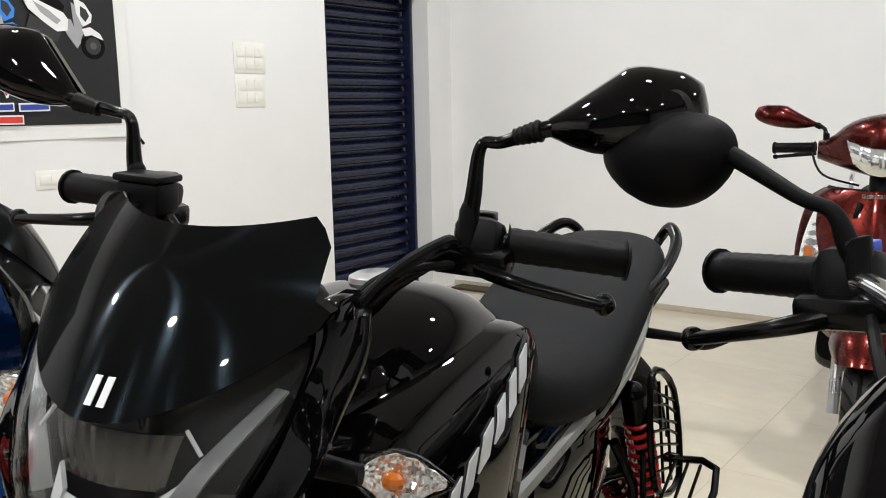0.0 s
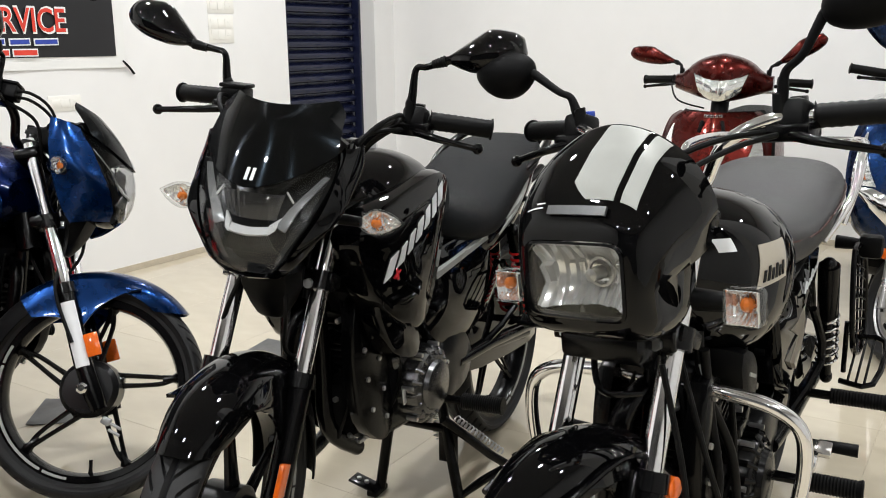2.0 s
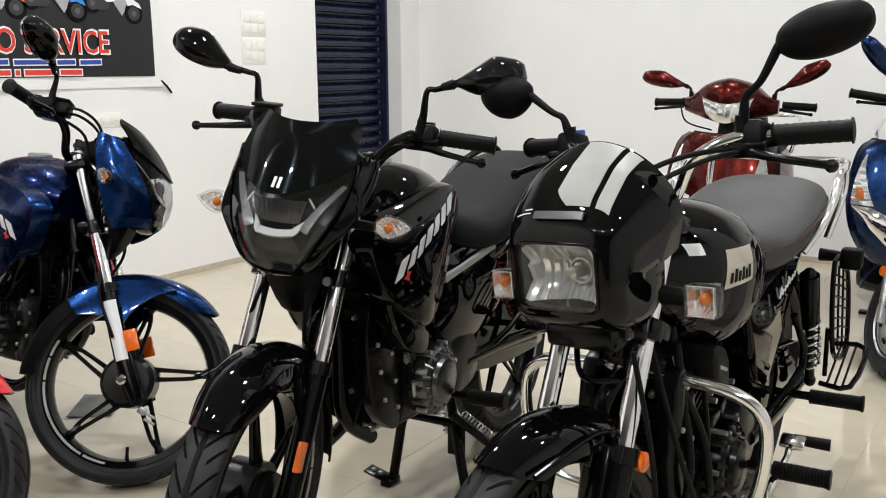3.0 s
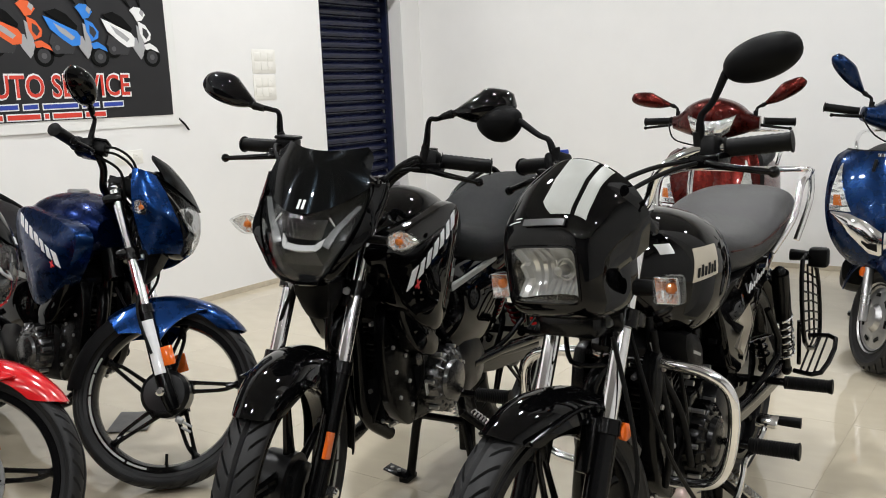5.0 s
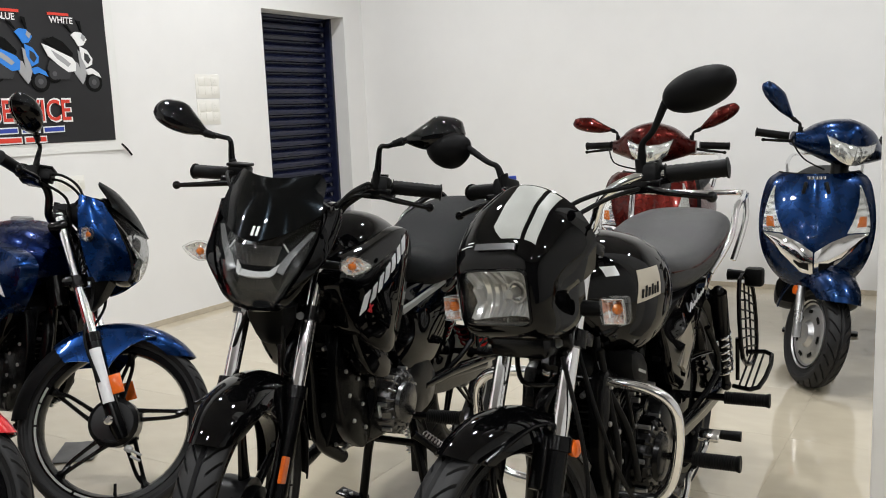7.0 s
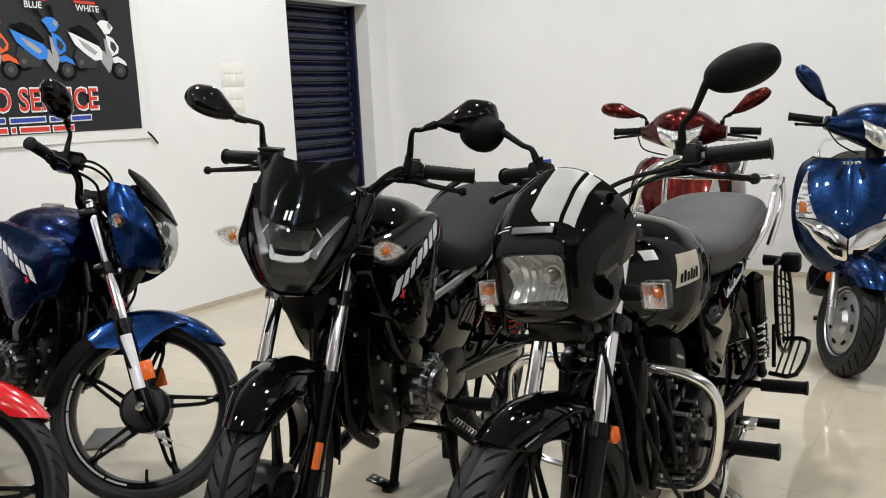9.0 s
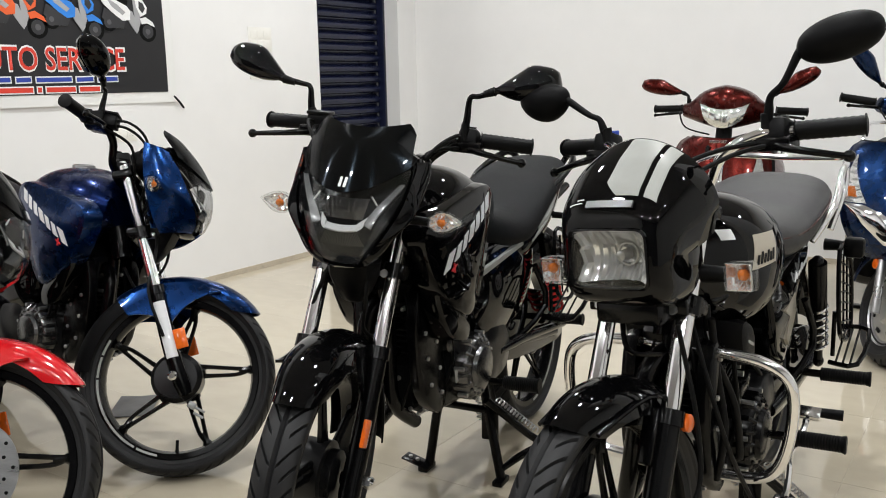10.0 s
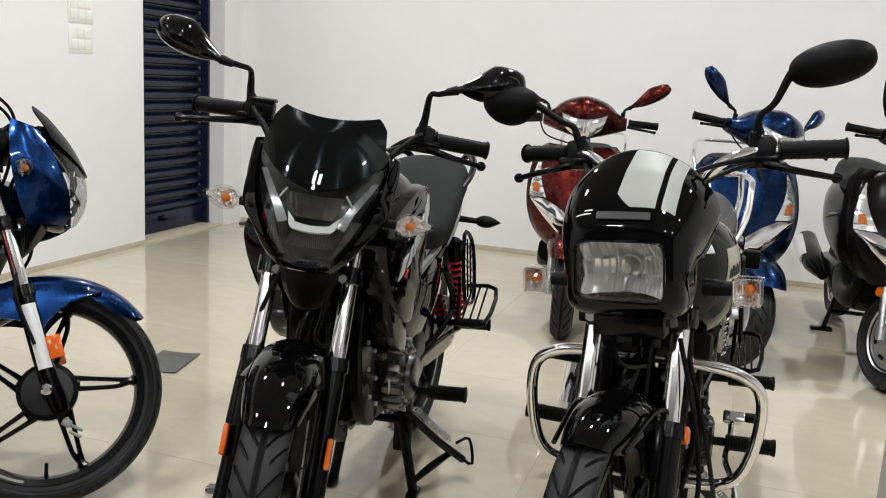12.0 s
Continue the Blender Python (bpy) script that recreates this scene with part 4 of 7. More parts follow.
def chain_case(parent, cx, z0):
    g = Geo()
    pad(g, [(cx - 0.10, z0 + 0.19), (cx - 0.13, z0 + 0.07), (-WB - 0.02, 0.27), (-WB - 0.06, 0.33), (-WB - 0.02, 0.415), (cx - 0.3, z0 + 0.24)], 0.06, 0.112, 0.004, 3)
    cc = part("chain_cover", g, BLACK, parent, "gloss black chain cover")
    g = Geo()
    tube(g, [(cx - 0.12, 0.118, z0 + 0.11), (cx - 0.3, 0.122, z0 + 0.1), (-WB - 0.05, 0.118, 0.32)], [0.014, 0.016, 0.014], 12)
    part("swing_arm", g, SATIN, cc, "black tubular swing arm")
    for k in range(4):
        g = Geo()
        f = 0.15 + 0.23 * k
        px, pz = cx - 0.13 + (-WB - cx + 0.13) * f, z0 + 0.175 + (0.36 - z0 - 0.175) * f
        tube(g, [(px, 0.108, pz), (px, 0.119, pz)], 0.006, 8)
        part("bolt", g, SATIN, cc)


# ---- the sharp-faced commuter motorcycle ----
SHROUD = [(-0.245, 0.80), (-0.225, 0.74), (-0.31, 0.62), (-0.44, 0.545), (-0.50, 0.585), (-0.56, 0.70), (-0.60, 0.80), (-0.56, 0.855), (-0.40, 0.84)]   # x, z


def nose_x(y, z):
    xf = np.interp(z, (0.70, 0.735, 0.765, 0.80, 0.835, 0.87, 0.91, 0.95, 1.0), (-0.085, -0.055, -0.026, -0.016, -0.016, -0.024, -0.042, -0.076, -0.125))
    return xf - 5.0 * y * y


def visor_x(y, z):
    return -0.034 - 0.93 * (z - 0.90) - 4.6 * y * y + 0.012 * math.sin(math.pi * min(1.0, max(0.0, (z - 0.9) / 0.13)))


def commuter(m, paint, label, steer, mirrors=(True, True), disc=0, sticker=False, tank_paint=None, rear_z=0.277, stands=True, ZA=0.303, group="motorcycles in the showroom"):
    """mirrors: left, right. disc: the side of the front brake disc, 0 for a drum."""
    bike = thing("motorcycle", m, label, "motorcycle", group)
    S = steering(steer)
    tank_paint = tank_paint or paint
    dark = paint is BLACK
    # front end, which turns with the bars
    wheel(bike, (0, 0, ZA), 0.277, S, disc, 0.043)
    if not disc:
        g = Geo()
        revolve(g, [(0.01, -0.062), (0.06, -0.06), (0.072, -0.045), (0.072, 0.02), (0.01, 0.03)], (0, 0, ZA), 30)
        part("brake_drum", g, DARKALLOY, bike, m=S)
    fork(bike, S, sticker=sticker, reflector=True, low=ZA - 0.015, axle=ZA, mark=ZA + 0.108)
    fender(bike, S, paint, 0.297, 0.063, 50, 138, centre=(0, 0, ZA), side=0.045, label="gloss painted front mudguard")
    fender(bike, S, MATT, 0.289, 0.062, 134, 186, centre=(0, 0, ZA), name="mudguard_flap", label="black plastic mudguard flap", tip=False)
    for s in (-1, 1):
        def stay(u, v, s=s):
            a = radians(74 + 64 * u)
            low = np.interp(u, (0, 0.25, 0.5, 0.75, 1), (0.275, 0.22, 0.155, 0.19, 0.225))
            r = low + (0.277 - low) * v
            return (r * math.cos(a), s * (0.076 - 0.016 * v * v), ZA + r * math.sin(a))
        g = Geo()
        skin(g, stay, 14, 6, 0.006 * s)
        part("mudguard_stay", g, paint, bike, m=S)
    # clamps and bars
    g = Geo()
    for z in (0.708, 0.87):
        block(g, (fork_x(z) - 0.012, 0, z), (0.06, 0.21, 0.028), 0.008, (0, -26, 0))
    for s in (-1, 1):
        tube(g, [(fork_x(0.693), s * 0.08, 0.693), (fork_x(0.723), s * 0.08, 0.723)], 0.027, 14)
    cl = part("fork_clamp", g, SATIN, bike, m=S)
    for s in (-1, 1):
        g = Geo()
        tube(g, [(fork_x(0.708) + 0.02, s * 0.066, 0.708), (fork_x(0.708) + 0.034, s * 0.066, 0.711)], 0.009, 6)
        part("bolt", g, ALLOY, cl, "bright steel bolt")
    g = Geo()
    tube(g, [(-0.40, -0.315, 0.985), (-0.375, -0.202, 0.99), (-0.335, -0.158, 0.985), (-0.315, -0.115, 0.955), (-0.318, -0.06, 0.905), (-0.318, 0.06, 0.905), (-0.315, 0.115, 0.955), (-0.335, 0.158, 0.985), (-0.375, 0.202, 0.99), (-0.40, 0.315, 0.985)], 0.0115, 12, 6)
    part("handlebar", g, SATIN, bike, "black painted tubular handlebar", S)
    for s in (-1, 1):
        grip(bike, S, (-0.378, s * 0.208, 0.99), (-0.402, s * 0.318, 0.985), s)
        switch(bike, S, (-0.362, s * 0.182, 0.99), s)
        lever(bike, S, s, (-0.335, s * 0.185, 0.975), (-0.335, s * (0.31 if s > 0 else 0.336), 0.955))
    g = Geo()
    block(g, (-0.322, -0.162, 1.0), (0.042, 0.05, 0.034), 0.005)
    block(g, (-0.322, -0.162, 1.021), (0.046, 0.054, 0.008), 0.003)
    part("fluid_reservoir", g, PLASTIC, bike, "black brake fluid reservoir", S)
    if mirrors[0]:
        mirror(bike, S, 1, (-0.345, 0.174, 1.003), (-0.345, 0.180, 1.085), (-0.352, 0.228, 1.099), (-0.36, 0.307, 1.119), (0.055, 0.072, 0.044), BLACK, (5, 0, 12), 0.006)
    if mirrors[1]:
        mirror(bike, S, -1, (-0.345, -0.192, 1.005), (-0.345, -0.2, 1.075), (-0.352, -0.258, 1.092), (-0.36, -0.335, 1.113), (0.055, 0.074, 0.041), BLACK, (-14, 0, -12), 0.006)
    # head unit
    half = [(0.0, 0.735), (0.040, 0.74), (0.064, 0.765), (0.085, 0.805), (0.108, 0.855), (0.124, 0.905), (0.124, 0.945), (0.108, 0.965), (0.05, 0.93), (0.0, 0.905)]
    outline = half + [(-y, z) for y, z in half[-2:0:-1]]
    oc = catmull(outline, 3, True)
    c = np.array((0.0, 0.85))

    def ring_at(scale, back, pull=0.0):
        return [(nose_x(*(c + (p - c) * min(scale, 1.0))) - back - pull * abs(p[0]), *(c + (p - c) * scale)) for p in oc]

    g = Geo()
    loft(g, [ring_at(0.91, 0.012), ring_at(0.95, 0.0), ring_at(1.0, 0.002), ring_at(1.03, 0.018), ring_at(1.02, 0.05, 0.1), ring_at(0.9, 0.09, 0.12), ring_at(0.66, 0.12, 0.1)], cap0=False)
    shell = part("headlamp_cowl", g, BLACK, bike, "gloss black headlamp cowl", S)
    lens_y = lambda z: np.interp(z, (0.75, 0.77, 0.80, 0.835, 0.87, 0.94), (0.040, 0.055, 0.072, 0.091, 0.105, 0.119))

    for s in (-1, 1):
        front = catmull([(0.742, 0.036), (0.772, 0.065), (0.82, 0.094), (0.87, 0.115), (0.935, 0.124), (0.955, 0.121)], 4)
        if dark:
            rear = catmull([(-0.075, 0.042, 0.742), (-0.085, 0.075, 0.772), (-0.098, 0.108, 0.825), (-0.145, 0.132, 0.872), (-0.195, 0.138, 0.912), (-0.206, 0.134, 0.957)], 4)
        else:
            rear = catmull([(-0.125, 0.105, 0.712), (-0.152, 0.124, 0.75), (-0.185, 0.138, 0.82), (-0.205, 0.145, 0.88), (-0.215, 0.142, 0.92), (-0.225, 0.132, 0.968)], 4)

        def flank(u, v, s=s, front=front, rear=rear):
            k = v * (len(front) - 1)
            fz, fy = (np.interp(k, range(len(front)), front[:, q]) for q in (0, 1))
            r = np.array([np.interp(k, range(len(rear)), rear[:, q]) for q in (0, 1, 2)])
            f = np.array((nose_x(fy, fz) + 0.004, fy, fz))
            p = f + (r - f) * u
            crease = 0.011 * max(0.0, 1 - abs(v - 0.42 - 0.15 * u) / 0.16)
            return (p[0], s * (p[1] + 0.014 * math.sin(math.pi * u) + crease * math.sin(math.pi * min(1.0, u * 1.3))), p[2])

        g = Geo()
        skin(g, flank, 16, 24, 0.006 * s)
        part("cowl_side", g, paint, shell, "painted headlamp cowl side, pointed towards the rider")
    g = Geo()
    loft(g, [ring_at(0.92, 0.016), ring_at(0.84, 0.05), ring_at(0.5, 0.072), ring_at(0.1, 0.078)], cap0=False)
    part("lamp_bowl", g, LAMPGREY, shell, "dark grey lamp bowl")

    def lens(u, v):
        w = 2 * u - 1
        z0 = 0.750 + 0.010 * abs(w)
        zt = 0.888 + 0.054 * abs(w)
        z = z0 + (zt - z0) * v
        y = -w * lens_y(z)
        return (nose_x(y, z) + 0.004, y, z)

    g = Geo()
    skin(g, lens, 28, 14, -0.0025)
    part("headlamp_lens", g, SMOKE, shell, "smoked clear headlamp lens")

    def inner(yy, zz, d):
        return (nose_x(yy, zz) - d, yy, zz)

    g = Geo()
    skin(g, lambda u, v: inner(0.005 + 0.034 * (1 - 2 * u), 0.8225 + 0.010 * v - 0.003 * math.sin(math.pi * u), 0.008 + 0.012 * v), 12, 3, -0.004)
    part("light_bar", g, WHITEPL, shell, "white light guide across the headlamp")
    for s in (-1, 1):
        g = Geo()
        loft(g, [[inner(0.005 + s * y, z, d + 0.6 * (z - 0.8195)) for y, z in ((0.033, 0.8195), (0.033, 0.835), (0.0485, 0.847), (0.042, 0.826))] for d in (0.007, 0.012)])
        part("light_tip", g, WHITEPL, shell, "white pointed end of the light guide")
        g = Geo()

        def arm(u, v, s=s):
            y = np.interp(u, (0, 0.35, 1), (0.044, 0.060, 0.1005)) + (0.017 - 0.007 * u) * v
            return inner(0.003 * (1 - u) + s * y, 0.831 + 0.078 * u - 0.006 * v * (1 - u), 0.021 - 0.012 * v)

        skin(g, arm, 12, 4, 0.003 * s)
        part("light_arm", g, LENSGREY, shell, "pale grey light guide arm")
        g = Geo()

        def wedge(u, v, s=s):
            z = 0.765 + 0.075 * u
            y = lens_y(z) - 0.003 - (0.006 + 0.012 * u) * v
            return inner(s * y, z, 0.018 + 0.008 * v)

        skin(g, wedge, 10, 4, -0.003 * s)
        part("light_guide", g, RIBGREY, shell, "grey side light guide")
        g = Geo()
        tube(g, [inner(0.004 + s * 0.054, 0.889, 0.01), inner(0.004 + s * 0.066, 0.872, 0.01)], 0.0017, 6)
        part("trim_line", g, WHITEPL, shell)
    g = Geo()
    skin(g, lambda u, v: inner(0.005 + (0.046 - 0.015 * v) * (1 - 2 * u), 0.788 + 0.033 * v, 0.016 + 0.0016 * math.cos(u * 150)), 120, 3, -0.003)
    part("lamp_ribs", g, RIBGREY, shell, "finely ribbed grey low beam lamp")
    g = Geo()
    skin(g, lambda u, v: inner((0.042 + 0.012 * v) * (1 - 2 * u), 0.84 + 0.043 * v, 0.03 - 0.012 * v + 0.0004 * math.cos(u * 60)), 80, 3, -0.003)
    part("lamp_reflector", g, CASTGREY, shell, "dark mirror high beam reflector")

    # visor screen above the lamp
    def screen(u, v):
        w = 2 * u - 1
        z0 = 0.897 + 0.05 * abs(w) ** 1.9
        zt = 1.019 + 0.015 * w * w - 0.026 * max(0.0, abs(w) - 0.86) / 0.14
        z = z0 + (zt - z0) * v
        y = -w * (0.117 - 0.008 * v)
        return (visor_x(y, z) + 0.006, y, z)

    g = Geo()
    skin(g, screen, 24, 14, -0.0035)
    vz = part("visor", g, VISOR, shell, "glossy smoke black visor")
    g = Geo()
    for k, dy in enumerate((0.0075, -0.0025)):
        z0, z1 = (0.907, 0.925)
        q = []
        for yy, zz in ((dy + 0.0028, z0), (dy - 0.0028, z0), (dy - 0.0015, z1), (dy + 0.004, z1)):
            q.append((visor_x(yy, zz) + 0.0075, yy, zz))
        loft(g, [q, [(a + 0.0012, b, c2) for a, b, c2 in q]])
    part("badge", g, WHITEDECAL, vz, "small silver badge bars")
    for s in (-1, 1):
        # pointed shoulder trims between visor and lens
        g = Geo()
        loft(g, [[(nose_x(s * y, z) + 0.009 - k * 0.014, s * y, z) for y, z in ((0.045, 0.917), (0.075, 0.948), (0.105, 0.975), (0.122, 0.962), (0.118, 0.95), (0.085, 0.935))] for k in (0, 1)])
        part("shoulder_trim", g, BLACK, shell)
        lamp_pod(bike, S, (-0.165, s * 0.23, 0.838), (-0.158, s * 0.15, 0.832), 0.024, stalk_to=(-0.16, s * 0.1, 0.832))
    if sticker:
        g = Geo()
        block(g, (0.06, -0.055, ZA - 0.07), (0.024, 0.014, 0.02), 0.004, (0, 20, 0))
        for dz in (-0.008, 0.008):
            tube(g, [(0.07, -0.055, ZA - 0.082 + dz), (0.1, -0.06, ZA - 0.092 + dz)], 0.004, 8)
        part("cable_clip", g, LENSGREY, bike, "white plastic clip near the hub", S)
    for pts in ([(-0.13, 0.03, 0.74), (-0.12, 0.04, 0.66), (-0.15, 0.03, 0.58), (-0.19, 0.05, 0.56), (-0.24, 0.04, 0.62)], [(-0.15, -0.045, 0.74), (-0.13, -0.075, 0.65), (-0.12, -0.102, 0.54), (-0.05, -0.106, 0.42)], [(-0.33, 0.17, 0.975), (-0.27, 0.11, 0.96), (-0.24, 0.06, 0.88)], [(-0.33, -0.17, 0.975), (-0.26, -0.12, 0.95), (-0.24, -0.07, 0.86)]):
        g = Geo()
        tube(g, pts, 0.0045, 8, 6)
        part("control_cable", g, RUBBER, bike, m=S)
    g = Geo()
    loft(g, [[(-0.135 - 0.02 * f + dx * 0.045 * q, dy * 0.060 * q, 0.735 - 0.095 * f) for dx, dy in ((1, 0), (0.7, 0.7), (0, 1), (-0.7, 0.9), (-1, 0), (-0.7, -0.9), (0, -1), (0.7, -0.7))] for f, q in ((0, 1.0), (0.35, 0.95), (0.7, 0.72), (0.93, 0.5), (1.0, 0.35))])
    part("lamp_bracket", g, PLASTIC, bike, "black plastic chin under the headlamp", m=S)
    g = Geo()
    block(g, (-0.232, 0, 0.935), (0.075, 0.15, 0.065), 0.018, (0, -30, 0), 3)
    block(g, (-0.295, 0, 0.905), (0.05, 0.07, 0.04), 0.008)
    cluster = part("instrument_cluster", g, PLASTIC, bike, "black instrument housing behind the visor", S)
    g = Geo()
    tube(g, [(-0.305, 0, 0.92), (-0.312, 0, 0.932)], [0.014, 0.012], 14)
    part("ignition_lock", g, ALLOY, cluster, "bright ignition lock")
    for s in (-1, 1):
        for dy, dz, x1 in ((0.0, 0.0, -0.19), (0.014, 0.014, -0.21)):
            g = Geo()
            tube(g, [(-0.345, s * (0.15 + dy), 0.985), (-0.275, s * (0.158 + dy), 0.992 + dz), (-0.215, s * (0.118 + dy), 0.955 + dz), (x1, s * 0.062, 0.85), (x1 - 0.02, s * 0.04, 0.76)], 0.0042, 8, 6)
            part("control_cable", g, RUBBER, bike, m=S)
    # tank and body
    g = Geo()
    body(g, [(-0.27, 0.06, 0.83, 0.74, 0.78, 2.6, 0), (-0.34, 0.115, 0.878, 0.70, 0.78, 2.6, 0), (-0.45, 0.142, 0.905, 0.68, 0.79, 2.5, 0), (-0.56, 0.138, 0.893, 0.67, 0.78, 2.5, 0), (-0.66, 0.108, 0.845, 0.66, 0.76, 2.4, 0), (-0.72, 0.08, 0.80, 0.66, 0.74, 2.4, 0)], 5, 36)
    tank = part("fuel_tank", g, tank_paint, bike, "painted fuel tank")
    g = Geo()
    revolve(g, [(0.0005, 0.914), (0.026, 0.915), (0.034, 0.911), (0.036, 0.89), (0.0005, 0.89)], (-0.49, 0, 0), 28, axis="z")
    part("fuel_cap", g, ALLOY, tank, "silver fuel cap")
    for s in (-1, 1):
        g = Geo()
        pad(g, SHROUD, s * 0.10, s * 0.160, 0.010, 4, 0.014)
        sh = part("tank_shroud", g, paint, tank, "painted tank side panel")
        # decal: a row of seven slanted blocks rising to the rear, the first one taller
        for k in range(7):
            f = k / 6
            ox, oz = -0.314 - 0.212 * f, 0.706 + 0.106 * f
            hh = 0.018 if k else 0.022
            wide = 0.0215 if k % 3 else 0.026
            q = [(ox - 0.93 * a - 0.42 * hh * v, oz + 0.42 * a + hh * v) for a, v in ((-wide / 2, -1), (wide / 2, -1), (wide / 2, 1), (-wide / 2, 1))]
            g = Geo()

            def face(u, v, q=q):
                p = np.array(q[0]) * (1 - u) * (1 - v) + np.array(q[1]) * u * (1 - v) + np.array(q[2]) * u * v + np.array(q[3]) * (1 - u) * v
                return (p[0], pad_height(SHROUD, s * 0.160, 0.010, 4, 0.014, *p) + s * 0.0025, p[1])

            skin(g, face, 3, 5, 0.002 * s)
            part("decal_bar", g, WHITEDECAL, sh, "white decal bar")
        g = Geo()
        hy = pad_height(SHROUD, s * 0.160, 0.010, 4, 0.014, -0.337, 0.688)
        tube(g, [(-0.325, hy, 0.682), (-0.347, hy, 0.694)], 0.003, 6)
        tube(g, [(-0.338, hy, 0.677), (-0.334, hy, 0.699)], 0.003, 6)
        part("decal_cross", g, REDDECAL, sh, "small red decal")
        g = Geo()
        pad(g, [(-0.30, 0.64), (-0.36, 0.52), (-0.45, 0.48), (-0.47, 0.52), (-0.42, 0.58)], s * 0.10, s * 0.145, 0.008, 3)
        part("shroud_tip", g, BLACK, sh)
        g = Geo()
        pad(g, [(-0.58, 0.67), (-0.53, 0.60), (-0.56, 0.49), (-0.68, 0.43), (-0.86, 0.45), (-0.97, 0.54), (-0.95, 0.65), (-0.8, 0.68)], s * 0.085, s * 0.122, 0.010, 3, 0.016)
        sp = part("side_panel", g, BLACK, bike, "gloss black side panel")
        g = Geo()
        loft(g, [[(-0.56, s * 0.139, 0.632), (-0.84, s * 0.139, 0.662), (-0.84, s * 0.139, 0.65), (-0.565, s * 0.139, 0.618)], [(-0.56, s * 0.12, 0.632), (-0.84, s * 0.12, 0.662), (-0.84, s * 0.12, 0.65), (-0.565, s * 0.12, 0.618)]])
        part("panel_stripe", g, STICKER, sp, "grey stripe")
    g = Geo()
    body(g, [(-0.60, 0.05, 0.815, 0.69, 0.74, 2.6, 0), (-0.64, 0.10, 0.805, 0.675, 0.72, 2.7, 0), (-0.74, 0.138, 0.765, 0.65, 0.69, 2.7, 0), (-0.87, 0.15, 0.748, 0.64, 0.68, 2.7, 0), (-0.97, 0.15, 0.775, 0.68, 0.715, 2.8, 0), (-1.08, 0.147, 0.818, 0.735, 0.765, 2.9, 0), (-1.2, 0.137, 0.85, 0.775, 0.80, 2.9, 0), (-1.29, 0.1, 0.86, 0.80, 0.825, 2.7, 0), (-1.31, 0.05, 0.85, 0.805, 0.825, 2.5, 0)], 5, 36)
    part("seat", g, VINYL, bike, "long black vinyl seat")
    g = Geo()
    body(g, [(-0.72, 0.10, 0.70, 0.60, 0.65, 3.0, 0), (-0.85, 0.138, 0.70, 0.585, 0.65, 3.0, 0), (-1.0, 0.142, 0.735, 0.62, 0.68, 3.0, 0), (-1.15, 0.128, 0.79, 0.68, 0.74, 2.8, 0), (-1.30, 0.095, 0.83, 0.745, 0.79, 2.6, 0), (-1.40, 0.06, 0.84, 0.785, 0.81, 2.5, 0)], 5, 28)
    tail = part("tail_cowl", g, paint if not dark else BLACK, bike, "painted tail cowl")
    for s in (-1, 1):
        for k in range(2):
            g = Geo()
            q0, q1 = (-0.9 - 0.05 * k, 0.65 + 0.03 * k), (-1.12 - 0.02 * k, 0.735 + 0.02 * k)
            tube(g, [(q0[0], s * 0.14, q0[1]), ((q0[0] + q1[0]) / 2, s * 0.1405, (q0[1] + q1[1]) / 2), (q1[0], s * 0.128, q1[1])], [0.004, 0.008, 0.003], 6, 3)
            part("tail_stripe", g, STICKER, tail, "silver stripe decal")
        g = Geo()
        tube(g, [(-1.08, s * 0.135, 0.782), (-1.16, s * 0.147, 0.812), (-1.27, s * 0.137, 0.845), (-1.33, s * 0.11, 0.866), (-1.355, s * 0.085, 0.845), (-1.33, s * 0.07, 0.81)], [0.007, 0.009, 0.011, 0.011, 0.010, 0.009], 10, 5)
        part("grab_rail", g, SATIN, bike, "black grab rail beside the seat")
        lamp_pod(bike, None, (-1.30, s * 0.230, 0.660), (-1.29, s * 0.150, 0.662), 0.02, dark=True, stalk_to=(-1.27, s * 0.07, 0.67))
        shock(bike, s, (-1.12, 0.36), (-1.0, 0.64), REDSPRING, 0.145)
        peg(bike, (-0.62, s * 0.10, 0.32), (-0.625, s * 0.268, 0.325), 0.0195)
        peg(bike, (-1.0, s * 0.10, 0.40), (-1.005, s * 0.262, 0.405), 0.0165)
    g = Geo()
    block(g, (-1.405, 0, 0.81), (0.03, 0.1, 0.045), 0.01)
    part("tail_lamp", g, REDDECAL, bike, "red tail lamp")
    wheel(bike, (-WB, 0, rear_z), 0.277, None, 0, 0.047)
    fender(bike, None, MATT, 0.315, 0.075, 30, 165, centre=(-WB, 0, 0.33), name="rear_fender", tip=False)
    cx, z0 = -0.58, 0.27
    engine(bike, cx, z0, CASTGREY)
    frame_tubes(bike, cx, z0)
    exhaust(bike, cx, z0)
    chain_case(bike, cx, z0)
    if stands:
        centre_stand(bike, -0.70, spread=0.112, shift=0.013)
        side_stand(bike, -0.66)
    saree_guard(bike, -1.03, -1.13, 0.45, 0.66, 0.165, -1.02, 0.42, 0.252, 0.07)
    return bike


def place(x, y, lateral, lean=0.0):
    """The pose of a bike whose left side points lateral degrees off +x."""
    return pose(x, y, 0, 0, 0, lateral - 90) @ pose(0, 0, 0, lean, 0, 0)


def settle(bike, names=("tyre",)):
    """Lowers or lifts a thing until its lowest wheel stands on the floor."""
    bpy.context.view_layer.update()
    low = min((o.matrix_world @ v.co).z for o in bike.children if o.name.split(".")[0] in names for v in o.data.vertices)
    bike.matrix_basis = Matrix.Translation((0, 0, -low)) @ bike.matrix_basis
    return bike


